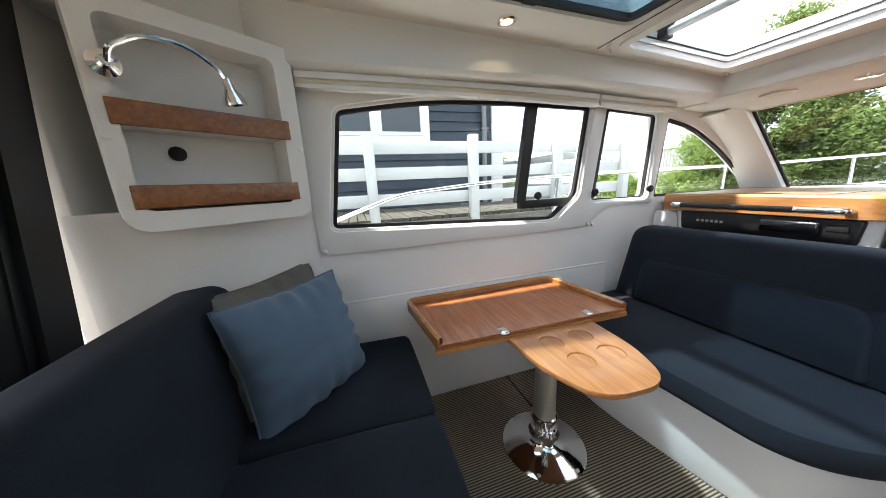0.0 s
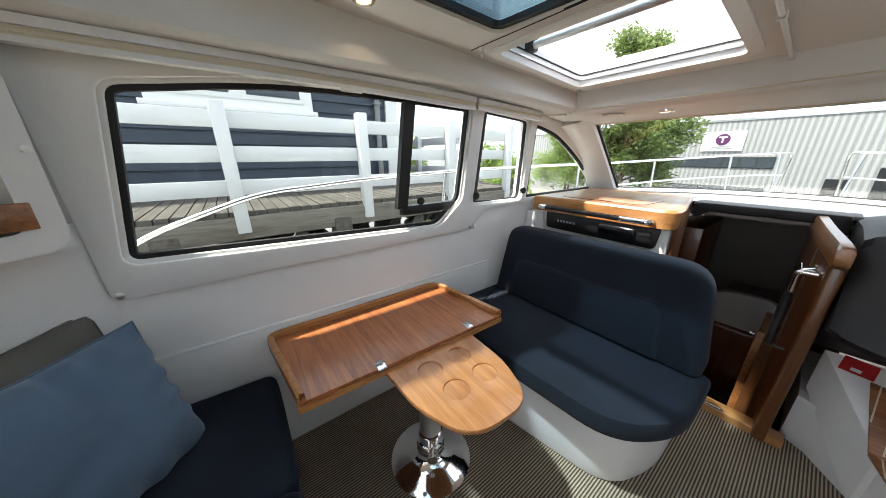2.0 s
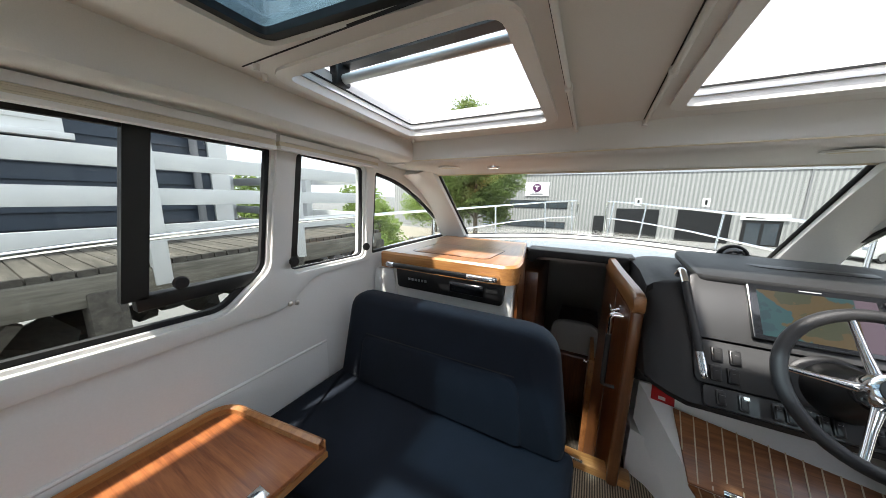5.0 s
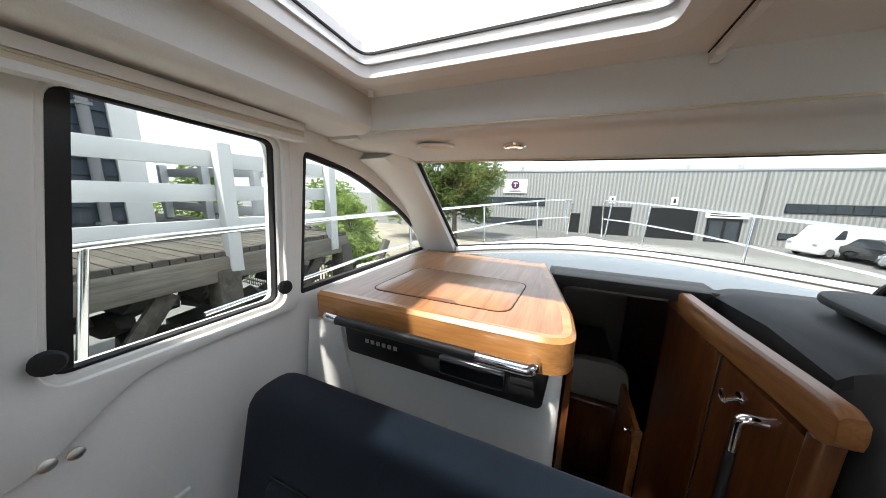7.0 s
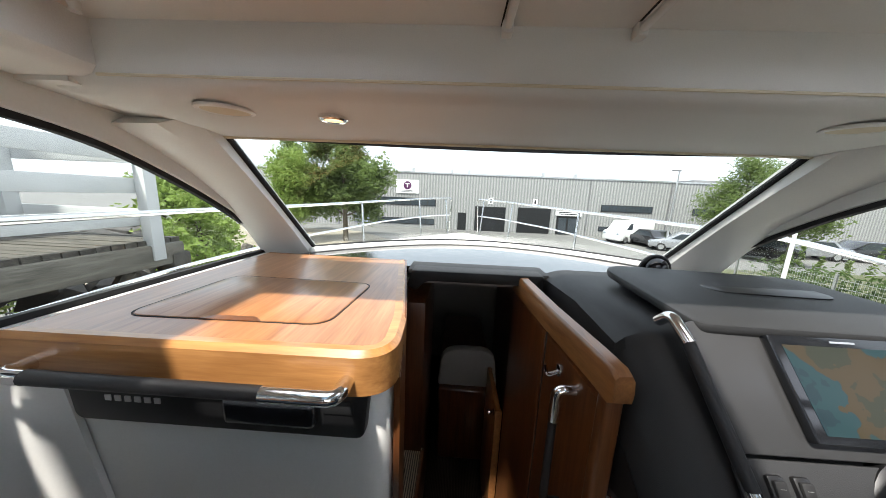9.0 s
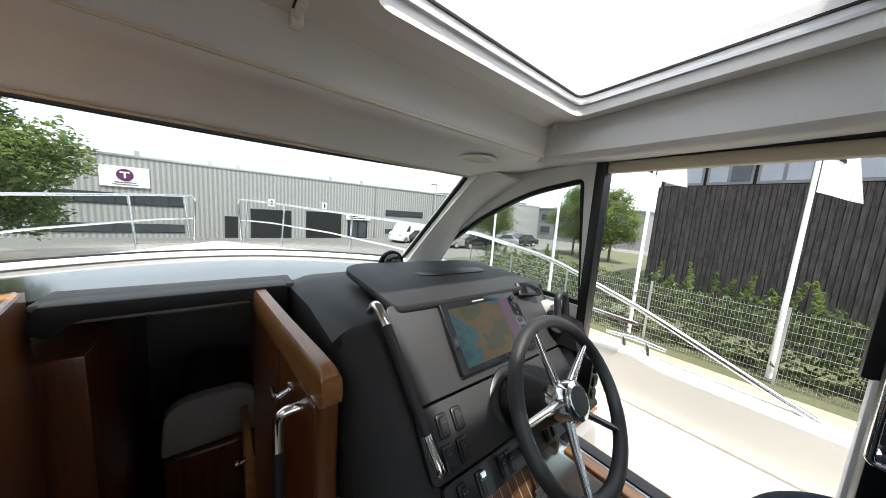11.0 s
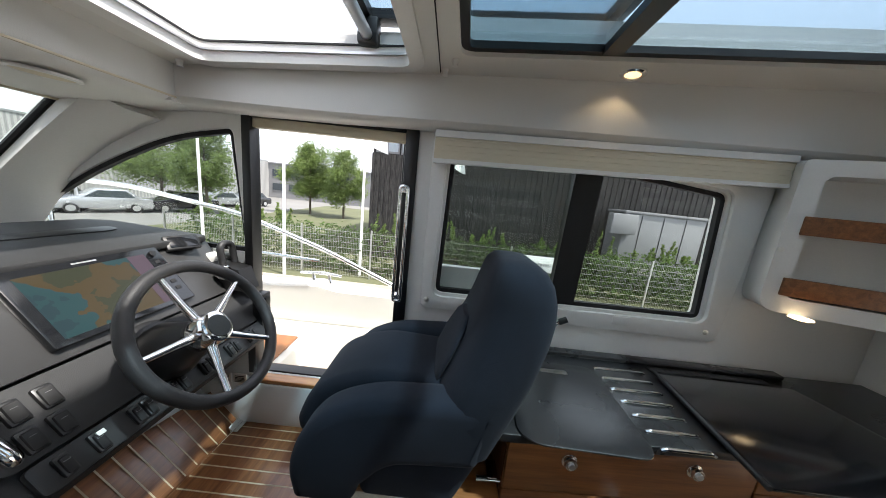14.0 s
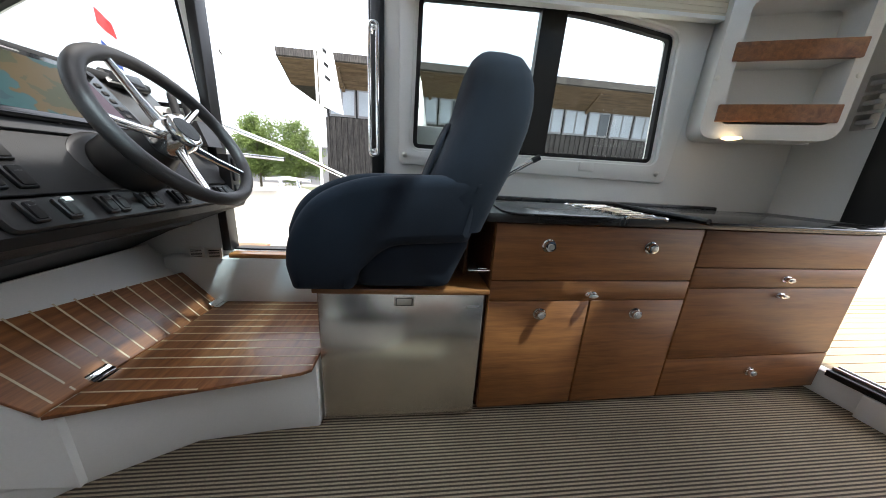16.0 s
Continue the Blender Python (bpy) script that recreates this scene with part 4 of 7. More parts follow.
# ---- helm ----
def footrest():
    f = thing("helm_platform", "white moulded helm platform with teak and pale strip planking", "platform", (0.6, 1.5, 0))
    out = [(0.135, 1.91), (0.135, 2.44), (0.915, 2.44), (0.915, 1.165), (0.475, 1.165), (0.465, 1.30), (0.44, 1.50), (0.33, 1.70), (0.21, 1.86)]
    part("riser", plate(out, [], "z", 0.001, 0.275, 0.006), GEL, f, "white riser")
    flat = [(0.30, 1.69), (0.36, 1.47), (0.425, 1.19), (0.44, 1.165), (0.912, 1.165), (0.912, 1.66)]

    def planks(outline, y_of, name, place):
        """Teak boards running athwartships with pale strips between."""
        board = part(name, place(plate(outline, [], "z", 0, 0.012, 0.002)), TEAK, f, "teak boards with pale caulking")
        for k in range(40):
            x = 0.20 + k * 0.043
            ys = []
            n = len(outline)
            for i in range(n):
                (xa, ya), (xb, yb) = outline[i], outline[(i + 1) % n]
                if (xa - x) * (xb - x) < 0:
                    ys.append(ya + (yb - ya) * (x - xa) / (xb - xa))
            if len(ys) >= 2 and max(ys) - min(ys) > 0.03:
                part("strip", place(box(x - 0.0022, x + 0.0022, min(ys) + 0.003, max(ys) - 0.003, 0.0112, 0.0126, 0)), HOLLY, board)
        return board

    def lay(bm):
        return turned(bm, pose(0, 0, 0.276))

    def slope(bm):
        # second sheet, tilted up towards the bow
        for v in bm.verts:
            d = v.co.y - 1.69
            v.co.z += 0.279 + d * 1.05
            v.co.y = 1.688 + d * 0.84
        return bm
    planks(flat, None, "deck_board", lay)
    planks([(0.30, 1.695), (0.262, 1.900), (0.912, 1.815), (0.912, 1.67)], None, "foot_board", slope)
    part("kick_slope", slope(plate([(0.32, 1.692), (0.145, 1.985), (0.912, 1.985), (0.912, 1.668)], [], "z", -0.27, 0.004)), GEL, f, "white sloping face round the foot board")
    for x, y in ((0.43, 1.69), (0.84, 1.665)):
        h = part("hinge", box(x - 0.028, x + 0.028, y - 0.022, y + 0.002, 0.288, 0.292, 0.001), CHROME, f)
        part("hinge_leaf", turned(box(-0.028, 0.028, 0, 0.022, 0, 0.004, 0.001), pose(x, y, 0.291, 45, 0, 0)), CHROME, h)
        part("knuckle", tube([(x - 0.028, y, 0.293), (x + 0.028, y, 0.293)], 0.006, 8), CHROME, h)
    q = Vector((-0.83, -0.55, 0.1)).normalized()
    v = part("vent", lathe([(0.055, 0), (0.055, 0.004), (0.045, 0.008), (0.0, 0.006)], (0.292, 1.755, 0.135), q, 24), PLASTIC, f, "round white ventilation grille")
    side = q.cross(Vector((0, 0, 1))).normalized()
    for k in range(7):
        h = -0.03 + k * 0.01
        wdt = math.sqrt(0.038 ** 2 - h * h)
        c = Vector((0.292, 1.755, 0.135 + h)) + q * 0.008
        part("slot", tube([c - side * wdt, c + side * wdt], 0.0026, 6), GREY, v)
    st = part("sticker", slope(turned(box(-0.042, 0.042, -0.036, 0.036, 0.004, 0.006, 0), pose(0.232, 1.948, 0, 0, 0, -8))), RED, f, "red fire extinguisher sticker")
    part("pictogram", slope(turned(box(-0.016, 0.010, -0.026, 0.010, 0.006, 0.0075, 0), pose(0.232, 1.948, 0, 0, 0, -8))), WHITE, st)
    part("pictogram", slope(turned(box(-0.026, 0.008, 0.015, 0.022, 0.006, 0.0075, 0), pose(0.232, 1.948, 0, 0, 0, -8))), WHITE, st)
    return f


footrest()


def on_face(bm, x, s, lift=0.0):
    """Lays a small flat part, built lying in x-y with z out, on the sloping instrument face, s metres down from its top."""
    a = radians(51)
    m = Matrix.Translation((x, 1.835 - s * math.cos(a) - lift * math.sin(a), 1.235 - s * math.sin(a) + lift * math.cos(a))) @ Matrix.Rotation(a, 4, "X")
    return turned(bm, m)


def console():
    c = thing("helm_console", "dark grey moulded helm console with instruments and switches", "console", (0.5, 1.9, 0))
    # cross sections from the inboard flank to the cabin side: (y, z)
    def sec(x, shrink, top):
        return [(x, 2.46, 0.45), (x, 2.46, top), (x, 2.10, top + 0.02), (x, 1.86, 1.20 - shrink * 0.3), (x, 1.82 + shrink * 0.3, 1.195 - shrink * 0.5), (x, 1.572 + shrink * 0.5, 0.885 - shrink * 0.2), (x, 1.547 + shrink * 0.7, 0.862), (x, 1.557 + shrink * 0.8, 0.84), (x, 1.66 + shrink, 0.80), (x, 1.85, 0.69), (x, 2.00, 0.56)]
    part("shell", loft([sec(0.105, 0.16, 1.15), sec(0.125, 0.10, 1.165), sec(0.165, 0.04, 1.18), sec(0.21, 0.0, 1.185), sec(0.55, 0.0, 1.185), sec(0.915, 0.0, 1.185)]), GREY, c)
    hood = rounded([(0.245, 1.81, .03), (0.90, 1.79, .03), (0.905, 2.22, .1), (0.25, 2.28, .12)], .03, 6)
    bm = plate(hood, [], "z", 1.215, 1.240, 0.007)
    for v in bm.verts:
        v.co.z += 0.02 * (v.co.y - 1.86) / 0.4
    part("hood", bm, GREY2, c, "grey instrument hood")
    part("hood_skirt", loft([[(0.32, 2.24, 1.17), (0.32, 1.90, 1.17), (0.90, 1.89, 1.17), (0.90, 2.2, 1.17)], [(0.32, 2.24, 1.22), (0.32, 1.875, 1.22), (0.90, 1.865, 1.22), (0.90, 2.2, 1.22)]]), GREY, c)
    tray = rounded([(0.46, 2.02), (0.80, 2.00), (0.82, 2.14), (0.48, 2.20)], .06, 6)
    part("tray", plate(tray, [], "z", 1.246, 1.251, 0.001), BLACK, c, "shallow black tray")
    part("upper_face", on_face(plate(rounded([(0.225, -0.250), (0.225, -0.005), (0.905, -0.005), (0.905, -0.250)], .02), [], "z", -0.004, 0.006, 0.003), 0, 0), FACE, c, "light grey instrument panel")
    part("lower_face", on_face(plate(rounded([(0.225, -0.400), (0.225, -0.256), (0.905, -0.256), (0.905, -0.400)], .02), [], "z", -0.004, 0.004, 0.003), 0, 0), GREY2, c)
    part("switch_strip", on_face(plate(rounded([(0.245, -0.468), (0.245, -0.406), (0.90, -0.406), (0.90, -0.468)], .012), [], "z", -0.012, 0.002, 0.002), 0, 0), GREY2, c)
    d = part("chart_display", on_face(plate(rounded([(0.375, -0.226), (0.375, -0.03), (0.705, -0.03), (0.705, -0.226)], .006), [], "z", 0.006, 0.024, 0.003), 0, 0), GLOSSBLACK, c, "black chart plotter showing a coloured map")
    part("map", on_face(plate([(0.398, -0.212), (0.398, -0.05), (0.658, -0.05), (0.658, -0.212)], [], "z", 0.024, 0.0246), 0, 0), MAP, d)
    part("map_menu", on_face(plate([(0.613, -0.212), (0.613, -0.05), (0.658, -0.05), (0.658, -0.212)], [], "z", 0.0247, 0.0251), 0, 0), MENU, d, "violet menu column")
    part("display_mark", on_face(box(0.50, 0.55, -0.042, -0.038, 0.024, 0.0248, 0), 0, 0), ALU, d)
    for k in range(5):
        part("display_key", on_face(box(0.671, 0.685, -0.090 - k * 0.024, -0.078 - k * 0.024, 0.024, 0.027, 0.002), 0, 0), GREY, d)
    part("display_dial", on_face(lathe([(0.009, 0.024), (0.009, 0.032), (0, 0.033)], (0.678, -0.055, 0)), 0, 0), BLACK, d)

    def switch(x, s, w=0.030, h=0.050):
        sw = part("rocker_switch", on_face(box(x - w / 2, x + w / 2, -s - h / 2, -s + h / 2, 0.0, 0.012, 0.005, 2), 0, 0), BLACK, c)
        bm = box(-w / 2 + 0.004, w / 2 - 0.004, -h / 2 + 0.005, h / 2 - 0.005, 0.008, 0.017, 0.004, 2)
        turned(bm, pose(x, -s, 0, 6, 0, 0))
        part("rocker", on_face(bm, 0, 0), RUBBER, sw)
        part("symbol", on_face(box(x - 0.005, x + 0.005, -s + 0.006, -s + 0.014, 0.0155, 0.0178, 0), 0, 0), GREYL, sw)
    for x, s in ((0.285, 0.303), (0.330, 0.303), (0.278, 0.364), (0.320, 0.364)):
        switch(x, s)
    for x in (0.285, 0.337, 0.410, 0.436, 0.50, 0.526, 0.595, 0.621, 0.69, 0.716, 0.78, 0.806):
        switch(x, 0.437, 0.024, 0.046)
    w = part("start_switch", on_face(box(0.335, 0.349, -0.428, -0.418, 0.014, 0.0185, 0.001), 0, 0), WHITE, c)
    # folded-down cover under the console
    part("knee_cover", sheet(lambda u, v: Vector((0.26 + 0.52 * u + 0.06 * v, 1.665 + 0.20 * v + 0.03 * math.sin(math.pi * u), 0.795 - 0.10 * v * (1 - 0.35 * u))), 10, 6, 0.012), GREY2, c, "loose grey knee cover")
    r = part("hand_rail", tube([Vector((0.205, 1.800, 1.225)).lerp(Vector((0.25, 1.60, 0.945)), t) for t in (0.08, 0.5, 0.80)], 0.0125, 12), LEATHER, c, "black grip with chrome ends")
    part("rail_end", tube(bend([(0.20, 1.865, 1.215), (0.203, 1.835, 1.245), (0.208, 1.78, 1.203)], 0.03), 0.0125, 10), CHROME, r)
    part("rail_end", tube(bend([(0.241, 1.648, 1.006), (0.25, 1.592, 0.94), (0.255, 1.62, 0.915)], 0.02), 0.0135, 10), CHROME, r)
    k = part("throttle_base", loft([[(0.83, 1.74, 1.05), (0.905, 1.74, 1.05), (0.905, 1.60, 1.05), (0.83, 1.60, 1.05)], [(0.835, 1.73, 1.15), (0.905, 1.73, 1.15), (0.905, 1.63, 1.13), (0.835, 1.63, 1.13)]]), BLACK, c, "black engine control")
    part("throttle_lever", tube(bend([(0.84, 1.69, 1.14), (0.838, 1.70, 1.22), (0.895, 1.70, 1.22), (0.898, 1.69, 1.14)], 0.03), 0.012, 10), LEATHER, k)
    part("throttle_boss", lathe([(0.028, 0), (0.028, 0.012), (0.018, 0.02), (0, 0.021)], (0.832, 1.68, 1.12), (-1, -0.2, 0), 18), CHROME, k)
    part("control_panel", box(0.86, 0.915, 1.56, 1.60, 0.86, 1.03, 0.006), BLACK, c, "black control panel beside the door")
    for k2 in range(3):
        part("panel_button", box(0.872, 0.903, 1.552, 1.562, 0.885 + k2 * 0.048, 0.92 + k2 * 0.048, 0.004), GREY, c)
    lens = part("depth_display", turned(box(-0.05, 0.05, -0.008, 0.008, -0.028, 0.028, 0.006), pose(0.79, 1.79, 1.225, -40, 0, -20)), BLACK, c)
    part("display_glass", turned(box(-0.04, 0.04, -0.010, -0.008, -0.02, 0.02, 0.001), pose(0.79, 1.79, 1.225, -40, 0, -20)), GLOSSBLACK, lens)
    part("mirror_arm", tube([(0.84, 1.79, 1.20), (0.80, 1.795, 1.215)], 0.006, 8), BLACK, lens)
    return c


MAP = bpy.data.materials.new("chart_screen")
MAP.use_nodes = True
mn, ml = MAP.node_tree.nodes, MAP.node_tree.links
tcx, mno, mrp = mn.new("ShaderNodeTexCoord"), mn.new("ShaderNodeTexNoise"), mn.new("ShaderNodeValToRGB")
mno.inputs["Scale"].default_value, mno.inputs["Detail"].default_value = 5.5, 5
ml.new(tcx.outputs["Object"], mno.inputs["Vector"])
ml.new(mno.outputs["Fac"], mrp.inputs[0])
mrp.color_ramp.interpolation = "CONSTANT"
mrp.color_ramp.elements[0].color = (0.0, 0.20, 0.26, 1)
mrp.color_ramp.elements[1].color, mrp.color_ramp.elements[1].position = (0.42, 0.26, 0.03, 1), 0.52
e3 = mrp.color_ramp.elements.new(0.58)
e3.color = (0.16, 0.20, 0.04, 1)
e4 = mrp.color_ramp.elements.new(0.46)
e4.color = (0.02, 0.33, 0.36, 1)
mn["Principled BSDF"].inputs["Base Color"].default_value = (0.012, 0.012, 0.013, 1)
ml.new(mrp.outputs[0], mn["Principled BSDF"].inputs["Emission Color"])
mn["Principled BSDF"].inputs["Emission Strength"].default_value = 0.07
mn["Principled BSDF"].inputs["Roughness"].default_value = 0.3
mn["Principled BSDF"].inputs["Specular IOR Level"].default_value = 0.15
MENU = glow("violet_screen_menu", (0.30, 0.04, 0.22), 0.06)
MENU.node_tree.nodes["Principled BSDF"].inputs["Base Color"].default_value = (0.012, 0.012, 0.013, 1)

console()


def steering_wheel():
    q = Vector((0, -0.84, 0.54)).normalized()
    hub = Vector((0.54, 1.475, 1.065))
    rot = Vector((0, 0, 1)).rotation_difference(q).to_matrix()
    s = thing("steering_wheel", "black leather steering wheel with five chrome spokes", "wheel", hub)
    ring = [hub + rot @ Vector((0.187 * math.cos(a), 0.187 * math.sin(a), 0.0)) for a in (2 * math.pi * k / 48 for k in range(48))]
    part("rim", tube(ring, 0.0165, 12, closed=True), LEATHER, s, "black stitched leather rim")
    for k in range(5):
        a = radians(90 + 72 * k + 14)
        d = rot @ Vector((math.cos(a), math.sin(a), 0))
        part("spoke", tube([hub + d * 0.03 - q * 0.02, hub + d * 0.10 - q * 0.012, hub + d * 0.178], [0.013, 0.009, 0.008], 10), CHROME, s)
    part("hub", lathe([(0.040, -0.05), (0.046, -0.03), (0.046, 0.005), (0.042, 0.016), (0.034, 0.02)], hub, q, 28), CHROME, s)
    part("hub_cap", lathe([(0.033, 0.018), (0.03, 0.022), (0, 0.023)], hub, q, 28), GREY, s, "grey hub cap")
    part("boot", lathe([(0.075, -0.19), (0.078, -0.14), (0.062, -0.10), (0.045, -0.05)], hub, q, 28), BLACK, s, "black column boot")
    part("bezel", lathe([(0.10, -0.20), (0.10, -0.175), (0.085, -0.165)], hub, q, 28), BLACK, s)
    return s


steering_wheel()


def compass():
    c = thing("compass", "black dome compass on the dashboard", "compass", (0.505, 2.33, 1.20))
    part("body", lathe([(0.055, 0), (0.062, 0.01), (0.06, 0.03), (0.05, 0.045)], (0.505, 2.33, 1.20), seg=28), BLACK, c)
    part("dome", lathe([(0.047, 0.043), (0.043, 0.062), (0.032, 0.077), (0.016, 0.086), (0, 0.088)], (0.505, 2.33, 1.20), seg=28), GLOSSBLACK, c)
    part("hood", tube([(0.505 + 0.056 * math.cos(a), 2.33, 1.235 + 0.056 * math.sin(a)) for a in (math.pi * k / 12 for k in range(13))], 0.009, 8), BLACK, c)
    return c


compass()


def helm_seat():
    s = thing("helm_chair", "navy fabric helm seat with side bolsters and a tall back", "seat", (0.655, 0.95, 0.61))
    side = rounded([(1.195, 0.635, .02), (1.215, 0.80, .1), (1.15, 0.93, .1), (1.02, 0.99, .1), (0.69, 1.01, .04), (0.735, 0.83, .02), (0.955, 0.815, .08), (1.02, 0.74, .04), (1.04, 0.635, .02)], .03, 7)
    for x0, x1 in ((0.415, 0.525), (0.785, 0.895)):
        bm = plate(side, [], "x", x0, x1)
        bmesh.ops.bevel(bm, geom=[e for e in bm.edges if len(e.link_faces) == 2 and e.calc_face_angle(0) > 1.0], offset=0.032, segments=4, profile=0.5, affect="EDGES")
        part("bolster", bm, NAVY2, s)
    core = rounded([(1.03, 0.64, .03), (1.04, 0.84, .05), (0.72, 0.86, .05), (0.785, 0.64, .03)], .03, 6)
    bm = plate(core, [], "x", 0.44, 0.87)
    bmesh.ops.bevel(bm, geom=[e for e in bm.edges if len(e.link_faces) == 2 and e.calc_face_angle(0) > 1.0], offset=0.025, segments=3, profile=0.5, affect="EDGES")
    part("seat_shell", bm, NAVY2, s)
    cu = rounded([(1.25, 0.80, .05), (1.20, 0.93, .08), (1.05, 1.00, .08), (0.80, 0.985, .04), (0.80, 0.78, .03), (1.18, 0.74, .05)], .04, 7)
    bm = plate(cu, [], "x", 0.515, 0.795)
    bmesh.ops.bevel(bm, geom=[e for e in bm.edges if len(e.link_faces) == 2 and e.calc_face_angle(0) > 1.0], offset=0.035, segments=4, profile=0.5, affect="EDGES")
    part("seat_cushion", bm, NAVY2, s)
    rings = []
    for z, yb, yf, w in ((0.86, 0.685, 0.84, 0.235), (0.95, 0.648, 0.855, 0.242), (1.00, 0.625, 0.845, 0.238), (1.06, 0.598, 0.82, 0.225), (1.13, 0.572, 0.79, 0.203), (1.19, 0.560, 0.77, 0.185), (1.24, 0.561, 0.757, 0.172), (1.28, 0.572, 0.747, 0.158), (1.31, 0.592, 0.738, 0.135), (1.327, 0.62, 0.722, 0.10), (1.333, 0.65, 0.70, 0.05)):
        ring = []
        for k in range(28):
            a = 2 * math.pi * k / 28
            ca, sa = math.cos(a), math.sin(a)
            ring.append((0.655 + w * math.copysign(abs(ca) ** 0.55, ca), (yb + yf) / 2 + (yf - yb) / 2 * math.copysign(abs(sa) ** 0.6, sa), z))
        rings.append(ring)
    part("backrest", loft(rings), NAVY2, s)
    part("back_pad", loft([[(0.655 + w * math.copysign(abs(math.cos(a)) ** .5, math.cos(a)), y + 0.012 * math.sin(a), z) for a in (2 * math.pi * k / 24 for k in range(24))] for z, y, w in ((0.97, 0.85, 0.06), (0.985, 0.855, 0.12), (1.05, 0.83, 0.125), (1.12, 0.80, 0.10), (1.15, 0.785, 0.05))]), NAVY2, s)
    part("pedestal", box(0.50, 0.81, 0.80, 1.08, 0.611, 0.66, 0.006), BLACK, s)
    return s


helm_seat()


# ---- galley ----
def front_x(y):
    return 0.515 + 0.035 * (0.65 - y)


def slant(bm):
    for v in bm.verts:
        v.co.x += front_x(v.co.y)
    return bm


def knob(y, z, parent):
    k = part("knob", lathe([(0.021, 0), (0.021, 0.006), (0.014, 0.008), (0.014, 0.012), (0.017, 0.014), (0.016, 0.020), (0.0, 0.021)], (front_x(y) - 0.019, y, z), (-1, 0, 0), 20), CHROME, parent, "round chrome push lock")
    part("knob_button", lathe([(0.009, 0), (0.009, 0.004), (0, 0.005)], (front_x(y) - 0.040, y, z), (-1, 0, 0), 14), ALU, k)
    return k


def unit(label, y0, y1, fronts):
    u = thing("galley_cabinet", label, "cabinet", (0.65, (y0 + y1) / 2, 0), "galley cabinets")
    bm = box(0.0, 0.44, y0, y1, 0.03, 0.885, 0)
    for v in bm.verts:
        v.co.x = (v.co.x + front_x(v.co.y)) if v.co.x < 0.1 else 0.905
    part("body", bm, DARKWOOD, u)
    part("plinth", slant(box(0.03, 0.06, y0, y1, 0.0, 0.03, 0)), BLACK, u)
    for name, a, b, z0, z1, knobs in fronts:
        f = part(name, slant(box(-0.019, 0.0, a + 0.002, b - 0.002, z0 + 0.002, z1 - 0.002, 0.003)), GALLEY, u)
        for y, z in knobs:
            knob(y, z, f)
    return u


unit("brown teak galley cabinet with drawers, doors and chrome push locks", -0.070, 0.645, (
    ("flap_door", -0.07, 0.645, 0.650, 0.880, ((0.475, 0.815), (0.125, 0.815))),
    ("drawer", -0.07, 0.645, 0.520, 0.648, ((0.30, 0.57),)),
    ("door", 0.295, 0.645, 0.032, 0.518, ((0.47, 0.45),)),
    ("door", -0.07, 0.293, 0.032, 0.518, ((0.12, 0.445),))))
unit("brown teak galley drawer cabinet beside the cockpit door", -0.845, -0.072, (
    ("drawer", -0.845, -0.072, 0.735, 0.880, ()),
    ("drawer", -0.845, -0.072, 0.605, 0.733, ((-0.47, 0.665),)),
    ("door", -0.845, -0.072, 0.225, 0.603, ((-0.47, 0.555),)),
    ("drawer", -0.845, -0.072, 0.032, 0.223, ((-0.47, 0.145),))))


def worktop():
    w = thing("galley_worktop", "black composite worktop with sink lid, draining ribs and hob cover", "worktop", (0.65, 0, 0.885))
    out = rounded([(front_x(0.69) - 0.055, 0.695, .03), (front_x(-0.855) - 0.055, -0.855, .01), (0.90, -0.855), (0.90, 0.695)], .01)
    part("slab", plate(out, [], "z", 0.886, 0.912, 0.005), STONE, w)
    part("back_ledge", box(0.86, 0.902, -0.50, 0.69, 0.912, 0.93, 0.006), STONE, w)
    lid = rounded([(0.80, 0.60), (0.47, 0.64), (0.435, 0.60), (0.425, 0.30), (0.80, 0.285)], .05, 6)
    l = part("sink_lid", plate(lid, [], "z", 0.912, 0.918, 0.003), STONE, w, "flush black sink lid")
    part("lid_slot", plate(rounded([(0.73, 0.40), (0.755, 0.40), (0.755, 0.53), (0.735, 0.51)], .008), [], "z", 0.9175, 0.9195), CHROME, l)
    for k in range(7):
        x = 0.80 - k * 0.056
        part("drain_rib", tube(bend([(x, 0.275, 0.912), (x, 0.265, 0.9165), (x, 0.10 + 0.008 * k, 0.9165), (x, 0.09 + 0.008 * k, 0.912)], 0.01), 0.005, 8), CHROME, w, "chrome draining rib")
    h = part("hob_cover", plate(rounded([(0.80, 0.045), (0.385, 0.095), (0.375, -0.50), (0.80, -0.46)], .02), [], "z", 0.912, 0.921, 0.003), GLOSSBLACK, w, "gloss black hob cover")
    part("cover_edge", tube([(0.81, 0.05, 0.924), (0.38, 0.10, 0.924)], 0.007, 8), BLACK, h)
    part("cover_mark", box(0.40, 0.425, -0.42, -0.37, 0.9211, 0.9218, 0), ALU, h)
    part("vent_strip", box(0.82, 0.85, -0.40, 0.05, 0.912, 0.917, 0.002), GREY2, w)
    for k in range(22):
        part("vent_slot", box(0.826, 0.844, -0.39 + k * 0.02, -0.38 + k * 0.02, 0.9168, 0.9178, 0), BLACK, w)
    return w


worktop()


